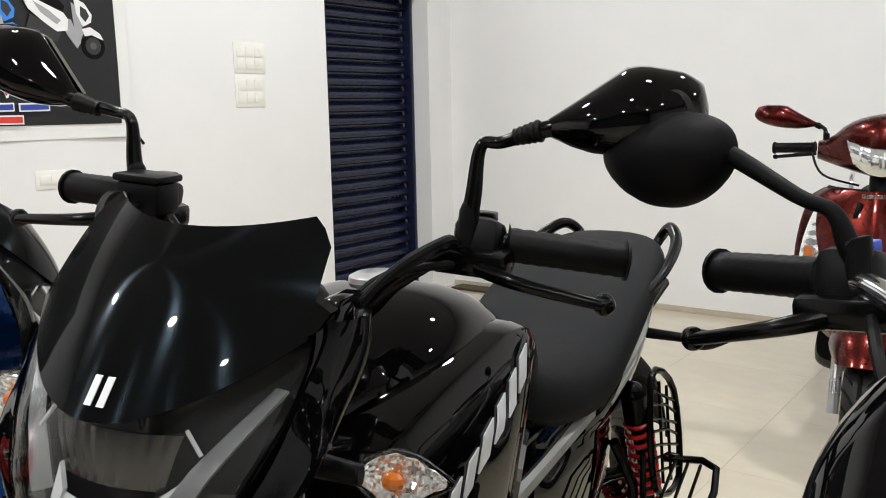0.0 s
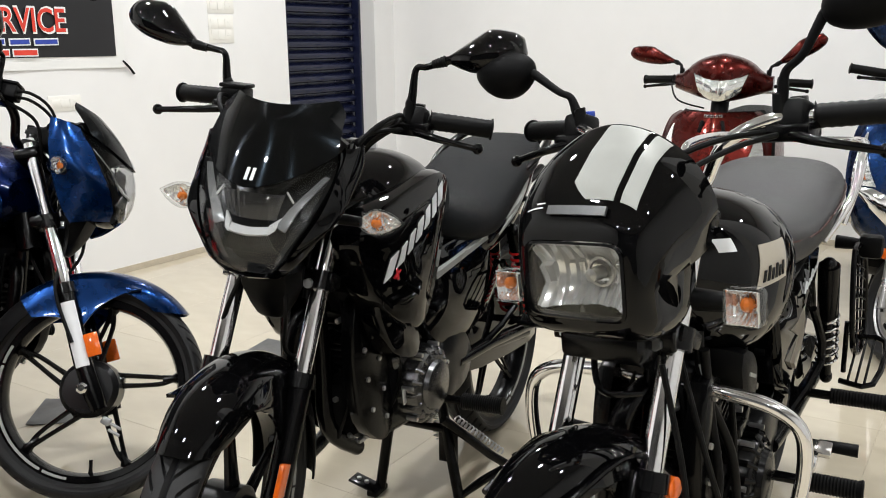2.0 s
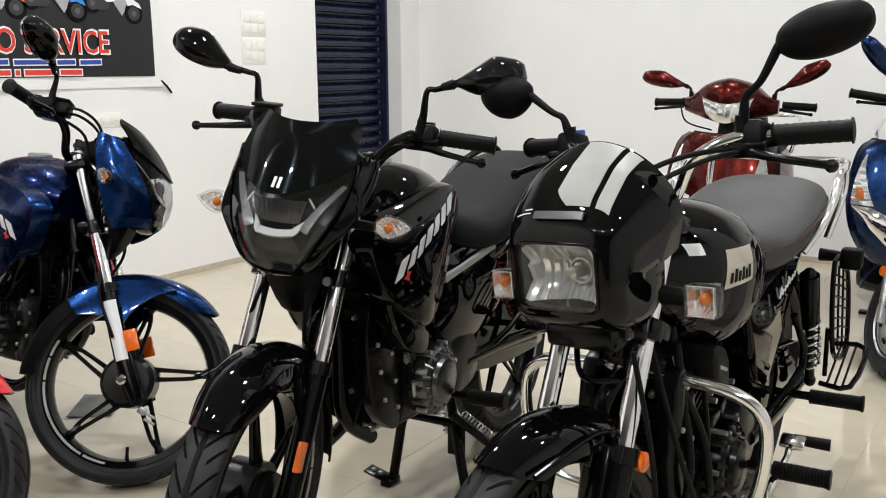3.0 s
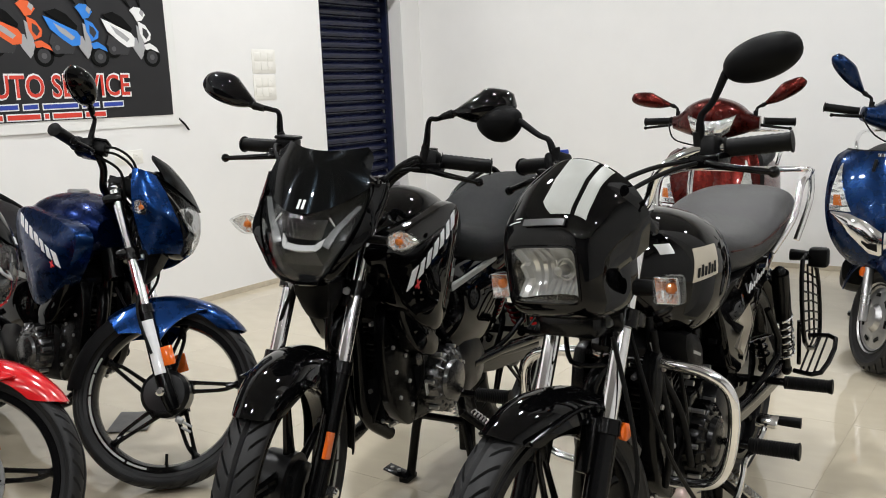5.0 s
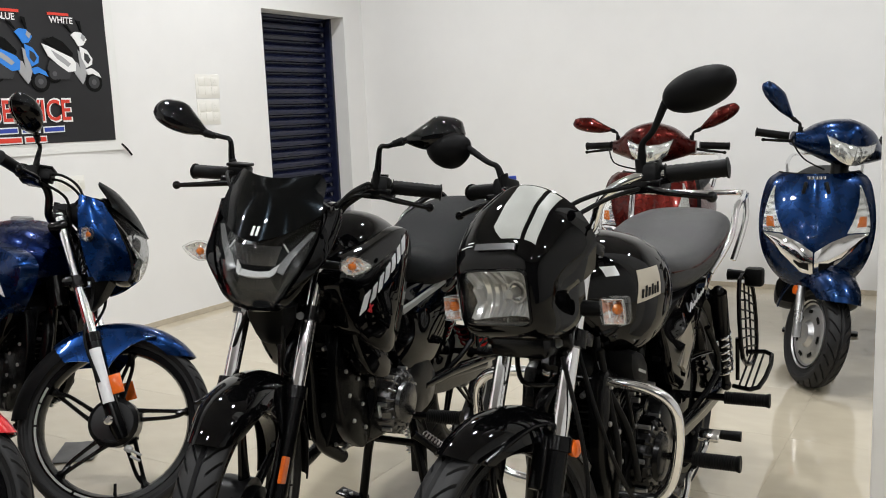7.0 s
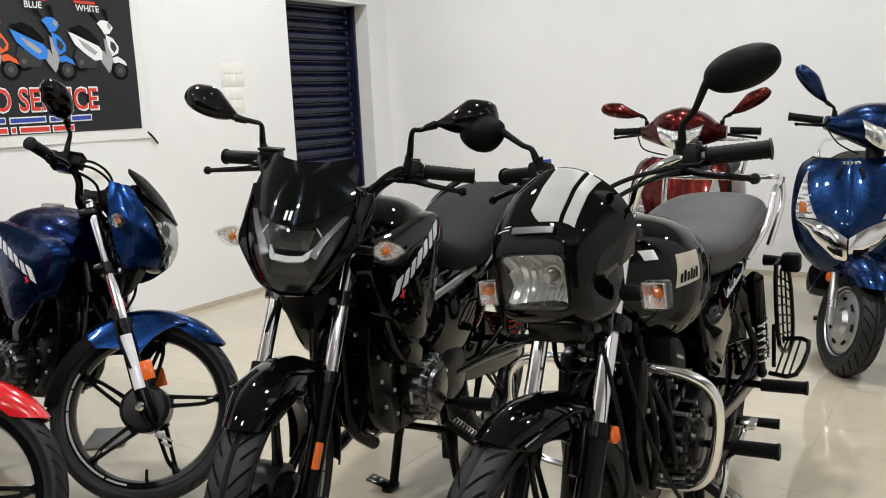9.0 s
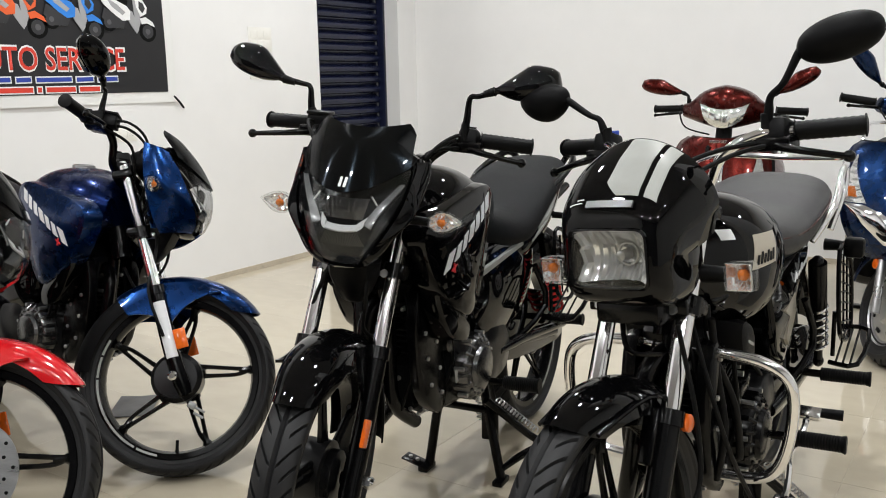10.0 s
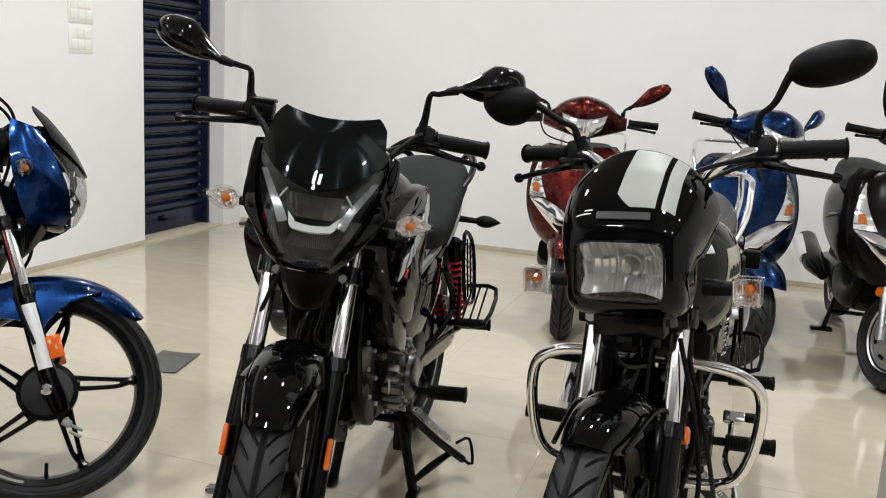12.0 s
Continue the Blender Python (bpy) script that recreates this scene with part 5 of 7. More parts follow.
commuter(place(-0.458, 0.384, 6.5), BLACK, "black commuter motorcycle with smoke visor standing on its centre stand", 14.1)
settle(commuter(place(-1.272, 0.652, 86.0, -7.5), BLUE, "blue commuter motorcycle with blue mudguard, front wheel turned aside", 46.0, mirrors=(False, True), sticker=True, tank_paint=NAVY, rear_z=0.32, stands=False, ZA=0.3155))
settle(commuter(place(-1.175, -0.014, 86.0, -7.5), RED, "red commuter motorcycle with a drilled front brake disc", 46.0, mirrors=(False, False), disc=-1, rear_z=0.32, stands=False, ZA=0.3155))


# ---- the classic commuter with a square headlamp and a crash guard ----
# x, half width at the crease, top, bottom, crease height, roundness, lean, then the flank's lower half width and height, the housing's half width
FAIRING = [(-0.052, 0.079, 0.857, 0.749, 0.80, 8.0, 0, 0.079, 0.792, 0.0785), (-0.058, 0.094, 0.882, 0.733, 0.808, 5.0, 0, 0.0935, 0.79, 0.0925), (-0.082, 0.112, 0.922, 0.718, 0.836, 3.2, 0, 0.107, 0.795, 0.104),
           (-0.125, 0.124, 0.966, 0.708, 0.858, 2.7, 0, 0.108, 0.803, 0.104), (-0.168, 0.133, 0.994, 0.712, 0.870, 2.1, 0.05, 0.111, 0.812, 0.102), (-0.200, 0.135, 1.0, 0.735, 0.881, 1.9, 0.24, 0.113, 0.826, 0.098)]


def fairing_ring(row, n=18, k=4):
    """One cross-section: domed above the crease, an undercut flank, then the lamp housing."""
    x, hw, zt, zb, zm, e, tilt, hl, zl, hb = row[:10]
    pts = []
    for q in range(n + 1):
        a = 0.5 * math.pi * q / n
        pts.append((hw * math.cos(a) ** (2 / e) if q < n else 0.0, zm + (zt - zm) * math.sin(a) ** (2 / e)))
    pts.reverse()
    for q in range(1, k + 1):
        f = q / k
        pts.append((hw + (hl - hw) * f, zm + (zl - zm) * f))
    for q in range(10):
        a = 0.5 * math.pi * q / 9
        pts.append((hb * math.cos(a) ** 0.4 if q < 9 else 0.0, zl - 0.006 - (zl - 0.006 - zb) * math.sin(a) ** 0.4))
    full = pts + [(-y, z) for y, z in pts[-2:0:-1]]
    ear = min(1.0, max(0.0, (-0.12 - x) / 0.085))
    return [(x + tilt * max(0.0, z - zm) - 0.35 * ear * max(0.0, min(zm - z, zm - zl)) * (z > zl - 0.003), y, z) for y, z in full]


def fairing_point(s, y, lift=0.0015):
    """A place on the fairing's upper face, s from its front (0) to its rim (1)."""
    r = np.array([np.interp(s * (len(FAIRING) - 1), range(len(FAIRING)), [row[k] for row in FAIRING]) for k in range(7)])
    x, hw, zt, zb, zm, e, tilt = r
    c = min(1.0, abs(y) / hw)
    z = zm + (zt - zm) * (1 - c ** e) ** (1 / e)
    return (x + tilt * max(0.0, z - zm) + lift * 0.8, y, z + lift)


TANK = [(-0.255, 0.055, 0.815, 0.72, 0.765, 2.6, 0), (-0.31, 0.115, 0.862, 0.655, 0.75, 2.5, 0), (-0.40, 0.155, 0.88, 0.60, 0.74, 2.4, 0), (-0.50, 0.158, 0.868, 0.605, 0.74, 2.4, 0), (-0.58, 0.13, 0.835, 0.64, 0.74, 2.4, 0), (-0.645, 0.09, 0.79, 0.66, 0.73, 2.4, 0)]
TANK_ROWS = np.array(catmull(TANK, 8))


def tank_y(x, z):
    """Half width of the classic's tank at a place along it and a height."""
    hw, zt, zb, zm, e = (np.interp(-x, -TANK_ROWS[:, 0], TANK_ROWS[:, k]) for k in (1, 2, 3, 4, 5))
    c = (z - zm) / (zt - zm) if z > zm else (zm - z) / (zm - zb)
    return hw * (1 - min(0.98, c) ** e) ** (1 / e)


def square_lamp(parent, m, c, s, dark=False):
    g = Geo()
    block(g, c, (0.04, 0.05, 0.052), 0.009)
    b = part("indicator", g, PLASTIC if dark else CLEAR, parent, "square clear indicator with amber bulb" if not dark else "square black rear indicator", m)
    if not dark:
        g = Geo()
        skin(g, lambda u, v: (c[0] + 0.008 - 0.024 * (1 - max(abs(2 * u - 1), abs(2 * v - 1)) ** 3) + 0.0012 * math.cos(44 * u), c[1] + 0.022 * (1 - 2 * u), c[2] + 0.023 * (2 * v - 1)), 36, 12, 0.0015)
        part("reflector_bowl", g, MIRRORFINISH, b, "faceted mirror bowl", sharp=5)
        g = Geo()
        ball(g, (c[0] - 0.002, c[1] + s * 0.003, c[2] + 0.003), (0.012, 0.0095, 0.0105), 10, 8)
        for k in range(5):
            a = math.tau * k / 5
            tube(g, [(c[0], c[1] + s * 0.003, c[2] + 0.003), (c[0] - 0.003, c[1] + s * 0.003 + 0.011 * math.cos(a), c[2] + 0.003 + 0.011 * math.sin(a))], [0.003, 0.0012], 5)
        part("bulb", g, AMBER, b, "amber bulb", sharp=10)
    g = Geo()
    tube(g, [(c[0] - 0.012, c[1] - s * 0.024, c[2]), (c[0] - 0.014, c[1] - s * 0.04, c[2]), (c[0] - 0.016, c[1] - s * 0.075, c[2])], [0.012, 0.014, 0.016], 12)
    part("stalk", g, RUBBER, b)


def classic(m, label, steer):
    bike = thing("motorcycle", m, label, "motorcycle", "motorcycles in the showroom")
    S = steering(steer)
    F = S @ Matrix.Translation((0, -0.006, 0))
    ZA = 0.308
    wheel(bike, (0, 0, ZA), 0.275, F, 0, 0.04, stripe=False)
    g = Geo()
    revolve(g, [(0.01, -0.06), (0.066, -0.058), (0.078, -0.045), (0.078, 0.015), (0.01, 0.03)], (0, 0, ZA), 30)
    part("brake_drum", g, DARKALLOY, bike, m=F)
    fork(bike, F, z_join=0.535, z_top=0.88, y=0.079, leg_r=0.0245, reflector=False, low=0.315, axle=ZA)
    for s in (-1, 1):
        g = Geo()
        revolve(g, [(0.0005, s * 0.1095), (0.013, s * 0.1085), (0.016, s * 0.106), (0.016, s * 0.098), (0.0005, s * 0.098)], (fork_x(0.51) - 0.026, 0, 0.51), 20)
        part("reflector", g, ORANGE, bike, "round orange side reflector", F)
        g = Geo()
        block(g, (-0.07, s * 0.062, 0.49), (0.055, 0.03, 0.10), 0.006, (0, -26, 0))
        part("mudguard_stay", g, SATIN, bike, m=F)
        g = Geo()
        tube(g, [(0.09, s * 0.058, 0.545), (-0.04, s * 0.07, 0.57), (-0.12, s * 0.076, 0.545)], 0.0045, 8, 4)
        part("stay_wire", g, SATIN, bike, m=F)
    fender(bike, F, BLACK, 0.288, 0.06, 63, 150, centre=(0, 0, ZA), side=0.055, label="gloss black front mudguard")
    g = Geo()
    block(g, (fork_x(0.70) - 0.01, 0, 0.70), (0.06, 0.205, 0.03), 0.008, (0, -26, 0))
    block(g, (fork_x(0.70) + 0.035, 0, 0.705), (0.012, 0.2, 0.03), 0.004)
    block(g, (fork_x(0.86) - 0.01, 0, 0.86), (0.06, 0.2, 0.028), 0.008, (0, -26, 0))
    for s in (-1, 1):
        tube(g, [(fork_x(0.685), s * 0.079, 0.685), (fork_x(0.715), s * 0.079, 0.715)], 0.027, 14)
    cl = part("fork_clamp", g, SATIN, bike, m=F)
    for s in (-1, 1):
        g = Geo()
        tube(g, [(fork_x(0.70) + 0.03, s * 0.075, 0.70), (fork_x(0.70) + 0.047, s * 0.075, 0.703)], 0.0095, 6)
        part("bolt", g, ALLOY, cl, "bright steel bolt")
    g = Geo()
    tube(g, [(-0.393, -0.309, 0.985), (-0.36, -0.21, 0.985), (-0.325, -0.155, 0.985), (-0.295, -0.10, 0.955), (-0.3, -0.05, 0.885), (-0.3, 0.05, 0.885), (-0.295, 0.10, 0.955), (-0.325, 0.155, 0.985), (-0.36, 0.21, 0.985), (-0.393, 0.309, 0.985)], 0.0098, 14, 7)
    part("handlebar", g, CHROME, bike, "polished chrome handlebar", S)
    for s in (-1, 1):
        grip(bike, S, (-0.363, s * 0.205, 0.985), (-0.393, s * 0.311, 0.985), s)
        switch(bike, S, (-0.35, s * 0.178, 0.985), s, blue=s < 0)
        lever(bike, S, s, (-0.325, s * 0.18, 0.965), (-0.33, s * 0.305, 0.9375))
    mirror(bike, S, 1, (-0.335, 0.165, 1.0), (-0.335, 0.175, 1.05), (-0.34, 0.235, 1.105), (-0.355, 0.29, 1.135), (0.04, 0.072, 0.038), MATT, (10, 0, 0), 0.0062, "round")
    mirror(bike, S, -1, (-0.335, -0.168, 1.0), (-0.335, -0.185, 1.04), (-0.34, -0.25, 1.07), (-0.352, -0.327, 1.091), (0.04, 0.062, 0.04), MATT, (-4, 0, 0), 0.0062, "wedge")
    # fairing and headlamp
    g = Geo()
    back = np.array(FAIRING[-1])
    lip = [back + (0.004, -0.006, -0.006, 0.006, 0, 0, 0, -0.006, 0, -0.006), back + (0.06, -0.03, -0.05, 0.02, -0.01, 0, 0, -0.03, -0.01, -0.02)]
    loft(g, [fairing_ring(r) for r in list(catmull(FAIRING, 5)) + lip], cap0=False, cap1=True)
    fa = part("headlamp_fairing", g, BLACK, bike, "gloss black bikini fairing", S)
    g = Geo()
    r0 = FAIRING[0]
    loft(g, [section(r0[0] + 0.002, 0.079, 0.856, 0.750, 0.80, 8.0, n=40), section(r0[0] + 0.005, 0.076, 0.853, 0.753, 0.80, 8.0, n=40), section(r0[0] - 0.012, 0.073, 0.850, 0.756, 0.80, 9.0, n=40)], cap0=False, cap1=False)
    part("lamp_bezel", g, SATIN, fa, m=None)
    g = Geo()
    skin(g, lambda u, v: (r0[0] + 0.004 - 0.006 * (2 * u - 1) ** 2, 0.0735 * (1 - 2 * u), 0.756 + 0.094 * v), 14, 8, 0.0025)
    part("headlamp_lens", g, CLEAR, fa, "clear square headlamp lens")
    g = Geo()
    # stepped reflector: columns of small mirrors, each turned a little its own way
    rnd = random.Random(3)
    slopes = [[(0.35 if row else -0.3) + rnd.uniform(-0.15, 0.15) if rnd.random() < 0.7 else 0.0 for row in range(3)] for _ in range(13)]

    def facet(u, v):
        y, z = 0.0725 * (1 - 2 * u), 0.757 + 0.092 * v
        depth = 0.075 - 9.0 * (y * y + (z - 0.80) ** 2 * 1.2)
        col, row = min(12, int(u * 13)), min(2, int(v * 3))
        step = 0.007 * ((u * 13) % 1.0) - slopes[col][row] * (z - 0.757 - 0.092 * (row + 0.5) / 3)
        return (r0[0] - max(0.012, depth) - (step if abs(y) > 0.024 or row == 0 else 0.0), y, z)
    skin(g, facet, 78, 18, 0.002)
    part("headlamp_reflector", g, LAMPSILVER, fa, "faceted mirror reflector", sharp=15)
    g = Geo()
    revolve(g, [(0.0005, r0[0] - 0.038), (0.009, r0[0] - 0.04), (0.0105, r0[0] - 0.065), (0.0005, r0[0] - 0.075)], (0, 0.0, 0.802), 18, axis="x")
    revolve(g, [(0.018, r0[0] - 0.064), (0.0215, r0[0] - 0.064), (0.0215, r0[0] - 0.08), (0.018, r0[0] - 0.08)], (0, 0.0, 0.802), 24, axis="x")
    part("headlamp_bulb", g, ALLOY, fa, "bulb with its metal shield")
    for ya, yb, s0 in ((-0.012, 0.056, 0.33), (0.066, 0.089, 0.33)):
        g = Geo()
        cut = 0.03 if ya < 0 else 0.0

        def band(u, v, ya=ya, yb=yb, s0=s0, cut=cut):
            y = yb + (ya - yb) * u
            lo = s0 + (0.10 * max(0.0, (0.012 - y) / 0.024) if cut else 0.0)
            s = lo + (0.90 - lo) * v
            squeeze = 1 - 0.12 * v
            return fairing_point(s, y * squeeze + 0.012 * v)

        skin(g, band, 8, 22, 0.001)
        part("fairing_stripe", g, STICKER, fa, "silver grey stripe")
    g = Geo()
    skin(g, lambda u, v: fairing_point(0.225 + 0.055 * v, 0.052 - 0.092 * u, 0.003), 12, 3, 0.004)
    part("fairing_slot", g, SLOTGREY, fa, "smoke grey slot light")
    for k, (a, b, s0, s1) in enumerate(((-0.05, -0.064, 0.30, 0.309), (-0.052, -0.078, 0.272, 0.280))):
        g = Geo()
        skin(g, lambda u, v: fairing_point(s0 + (s1 - s0) * v, a + (b - a) * u, 0.0018), 8, 2, 0.001)
        part("badge_bar", g, WHITEDECAL, fa, "small white badge bar")
    for s in (-1, 1):
        square_lamp(bike, S, (-0.15, s * 0.19, 0.762), s)
    g = Geo()
    block(g, (-0.13, 0, 0.70), (0.07, 0.13, 0.045), 0.01)
    tube(g, [(-0.16, -0.05, 0.69), (-0.14, -0.03, 0.62), (-0.2, 0.0, 0.6)], 0.005, 8, 5)
    part("lamp_bracket", g, SATIN, bike, m=S)
    cables = [[(-0.32, 0.17, 0.965), (-0.26, 0.135, 0.955), (-0.20, 0.085, 0.925), (-0.16, 0.05, 0.88)], [(-0.33, 0.16, 0.97), (-0.26, 0.11, 0.965), (-0.21, 0.06, 0.94), (-0.18, 0.03, 0.88)], [(-0.12, 0.085, 0.68), (-0.11, 0.115, 0.52), (-0.09, 0.12, 0.4), (-0.02, 0.09, 0.33)], [(-0.2, 0.06, 0.7), (-0.19, 0.10, 0.55), (-0.23, 0.11, 0.42), (-0.32, 0.10, 0.30)], [(-0.33, -0.16, 0.97), (-0.25, -0.12, 0.93), (-0.26, -0.09, 0.80)]]
    for c in cables:
        g = Geo()
        tube(g, c, 0.0045, 8, 6)
        part("control_cable", g, RUBBER, bike, m=S)
    for pts in ([(-0.27, 0.075, 0.66), (-0.29, 0.085, 0.55), (-0.285, 0.105, 0.44), (-0.30, 0.09, 0.33)], [(-0.29, 0.06, 0.68), (-0.285, 0.072, 0.60), (-0.33, 0.11, 0.48), (-0.38, 0.115, 0.36), (-0.43, 0.10, 0.33)]):
        g = Geo()
        tube(g, pts, 0.0075, 10, 6)
        hose = part("breather_hose", g, RUBBER, bike, "black rubber hose")
    g = Geo()
    tube(g, [(-0.284, 0.069, 0.634), (-0.287, 0.074, 0.598)], 0.0092, 12)
    part("hose_tape", g, WHITEDECAL, hose, "white tape round the hose")
    # crash guard
    g = Geo()
    gx = -0.285
    loop_half = [(0.0, 0.05, 0.594), (0.0, 0.115, 0.591), (-0.005, 0.172, 0.581), (-0.012, 0.212, 0.553), (-0.018, 0.223, 0.50), (-0.026, 0.215, 0.42), (-0.032, 0.193, 0.362), (-0.036, 0.15, 0.338), (-0.038, 0.06, 0.332)]
    tube(g, [(gx + a, b, c) for a, b, c in loop_half] + [(gx + a, -b, c) for a, b, c in loop_half[::-1]], 0.0115, 14, 5, loop=True)
    block(g, (gx - 0.015, 0, 0.587), (0.04, 0.05, 0.03), 0.005)
    part("crash_guard", g, CHROME, bike, "polished chrome crash guard", None)
    # tank, seat, body
    g = Geo()
    body(g, TANK, 6, 36)
    tank = part("fuel_tank", g, BLACK, bike, "gloss black teardrop fuel tank")
    g = Geo()
    revolve(g, [(0.0005, 0.893), (0.026, 0.892), (0.033, 0.886), (0.034, 0.87), (0.0005, 0.87)], (-0.39, 0, 0), 28, axis="z")
    part("fuel_cap", g, CHROME, tank, "chrome fuel cap")
    for s in (-1, 1):
        g = Geo()

        def patch(u, v, s=s):
            x = -0.335 - 0.075 * u - 0.012 * v
            z = 0.744 + 0.066 * v + 0.008 * u * (1 - v)
            return (x, s * (tank_y(x, z) + 0.0012), z)

        skin(g, patch, 10, 8, 0.0012 * s)
        dc = part("tank_decal", g, GOLDDECAL, tank, "champagne silver tank decal")
        if s > 0:
            g = Geo()
            skin(g, lambda u, v: (-0.285 - 0.022 * u, tank_y(-0.285 - 0.022 * u, 0.806 + 0.019 * v) + 0.001, 0.806 + 0.019 * v), 4, 4, 0.001)
            part("paper_label", g, WHITEDECAL, tank, "small white paper label")
        for k in range(6):
            g = Geo()
            u = 0.12 + 0.13 * k

            def bar(a, b, s=s, u=u, k=k):
                p = patch(u + 0.075 * a, 0.12 + (0.28 + 0.08 * (k % 2)) * b)
                return (p[0], p[1] + s * 0.0014, p[2])

            skin(g, bar, 2, 4, 0.001 * s)
            part("decal_bar", g, SATIN, dc, "black decal bar")
        g = Geo()
        pad(g, [(-0.50, 0.655), (-0.545, 0.60), (-0.60, 0.50), (-0.66, 0.465), (-0.735, 0.475), (-0.80, 0.56), (-0.93, 0.665), (-0.925, 0.695), (-0.78, 0.705), (-0.62, 0.69)], s * 0.085, s * 0.136, 0.004, 0, 0.012)
        sp = part("side_panel", g, BLACK, bike, "gloss black side panel")
        for k in range(7):
            g = Geo()
            hh = 0.021 if k in (0, 3) else 0.011
            tube(g, [(-0.70 - 0.021 * k, s * 0.147, 0.648 + 0.0035 * k), (-0.703 - 0.021 * k - 0.4 * hh, s * 0.147, 0.648 + 0.0035 * k + hh)], 0.0019, 6)
            part("decal_bar", g, WHITEDECAL, sp, "white decal bar")
        g = Geo()
        loft(g, [[(-0.60, s * yy, 0.605), (-0.70, s * yy, 0.625), (-0.735, s * yy, 0.575), (-0.655, s * yy, 0.515), (-0.628, s * yy, 0.535), (-0.655, s * yy, 0.58)] for yy in (0.1395, 0.1485)])
        part("panel_decal", g, GOLDDECAL, sp, "champagne silver corner decal")
        g = Geo()
        loft(g, [[(-0.395 + 0.055 * q * dx + 0.2 * 0.05 * q * dz, s * yy, 0.583 + 0.05 * q * dz + 0.35 * 0.055 * q * dx) for dx, dz in ((1, 0.2), (0.8, 0.8), (0.2, 1), (-0.6, 0.95), (-1, 0.5), (-1, -0.3), (-0.7, -0.9), (0, -1), (0.7, -0.7))] for yy, q in ((0.05, 1.0), (0.1, 1.0), (0.116, 0.92), (0.122, 0.72), (0.123, 0.3))])
        ac = part("air_box", g, PLASTIC, bike, "black plastic air box cover")
        g = Geo()
        block(g, (-0.392, s * 0.1235, 0.587), (0.05, 0.002, 0.006), 0, (0, -22, 0))
        part("decal_bar", g, STICKER, ac, "grey decal bar")
    g = Geo()
    body(g, [(-0.60, 0.06, 0.80, 0.69, 0.74, 2.6, 0), (-0.64, 0.105, 0.80, 0.68, 0.735, 2.8, 0), (-0.74, 0.142, 0.79, 0.68, 0.73, 2.7, 0), (-0.88, 0.155, 0.792, 0.69, 0.74, 2.7, 0), (-1.0, 0.158, 0.815, 0.715, 0.765, 2.7, 0), (-1.12, 0.152, 0.835, 0.735, 0.78, 2.7, 0), (-1.22, 0.128, 0.838, 0.745, 0.79, 2.7, 0), (-1.26, 0.075, 0.82, 0.755, 0.785, 2.5, 0)], 5, 36)
    seat = part("seat", g, GVINYL, bike, "long dusty grey vinyl seat")
    for s in (-1, 1):
        g = Geo()
        tube(g, [(-0.66, s * 0.117, 0.748), (-0.8, s * 0.149, 0.748), (-1.0, s * 0.159, 0.772), (-1.12, s * 0.153, 0.788), (-1.2, s * 0.138, 0.795)], 0.0026, 6, 6)
        part("piping", g, MAROON, seat, "thin dark red seam")
        g = Geo()
        tube(g, [(-0.94, s * 0.14, 0.70), (-0.99, s * 0.178, 0.78), (-1.03, s * 0.187, 0.86), (-1.12, s * 0.186, 0.878), (-1.26, s * 0.165, 0.878), (-1.33, s * 0.12, 0.872), (-1.345, 0, 0.868)], 0.0085, 12, 6)
        tube(g, [(-1.26, s * 0.165, 0.878), (-1.25, s * 0.168, 0.80), (-1.2, s * 0.145, 0.69)], 0.0085, 12, 4)
        part("grab_rail", g, CHROME, bike, "chrome grab rail round the seat")
        square_lamp(bike, None, (-1.15, s * 0.213, 0.655), s, dark=True)
        shock(bike, s, (-1.10, 0.35), (-0.985, 0.64), CHROME, 0.15)
        peg(bike, (-0.60, s * 0.10, 0.32), (-0.606, s * 0.285, 0.325), 0.0185)
        peg(bike, (-0.92, s * 0.10, 0.37), (-0.928, s * 0.295, 0.375), 0.0175)
    g = Geo()
    body(g, [(-0.80, 0.11, 0.71, 0.60, 0.66, 3, 0), (-1.0, 0.115, 0.73, 0.57, 0.66, 3, 0), (-1.25, 0.09, 0.76, 0.66, 0.72, 3, 0), (-1.38, 0.05, 0.76, 0.70, 0.73, 3, 0)], 5, 24)
    tl = part("tail_cowl", g, BLACK, bike, "gloss black tail cowl")
    g = Geo()
    block(g, (-1.385, 0, 0.73), (0.04, 0.09, 0.06), 0.012)
    part("tail_lamp", g, REDDECAL, tl, "red tail lamp")
    wheel(bike, (-1.17, 0, 0.285), 0.275, None, 0, 0.043, stripe=False)
    fender(bike, None, BLACK, 0.315, 0.072, 20, 168, centre=(-1.17, 0, 0.31), name="rear_fender", tip=False)
    cx, z0 = -0.52, 0.25
    engine(bike, cx, z0, SATIN, 0.118)
    frame_tubes(bike, cx, z0, (-0.29, 0.78))
    exhaust(bike, cx, z0)
    chain_case(bike, cx, z0)
    centre_stand(bike, -0.62)
    side_stand(bike, -0.58)
    saree_guard(bike, -1.06, -1.2, 0.42, 0.66, 0.19, -1.07, 0.385, 0.256, 0.05)
    g = Geo()
    tube(g, [(-0.688, 0.19, 0.345), (-0.655, 0.19, 0.325), (-0.56, 0.18, 0.30), (-0.50, 0.19, 0.29), (-0.42, 0.2, 0.28), (-0.38, 0.2, 0.275)], 0.007, 8, 4)
    block(g, (-0.372, 0.218, 0.278), (0.03, 0.07, 0.014), 0.005, (0, 12, 0))
    block(g, (-0.69, 0.195, 0.352), (0.034, 0.05, 0.014), 0.005, (0, 30, 0))
    gl = part("gear_lever", g, CHROME, bike, "chrome heel and toe gear lever")
    g = Geo()
    tube(g, [(-0.735, 0.19, 0.34), (-0.74, 0.26, 0.34)], [0.011, 0.013], 10)
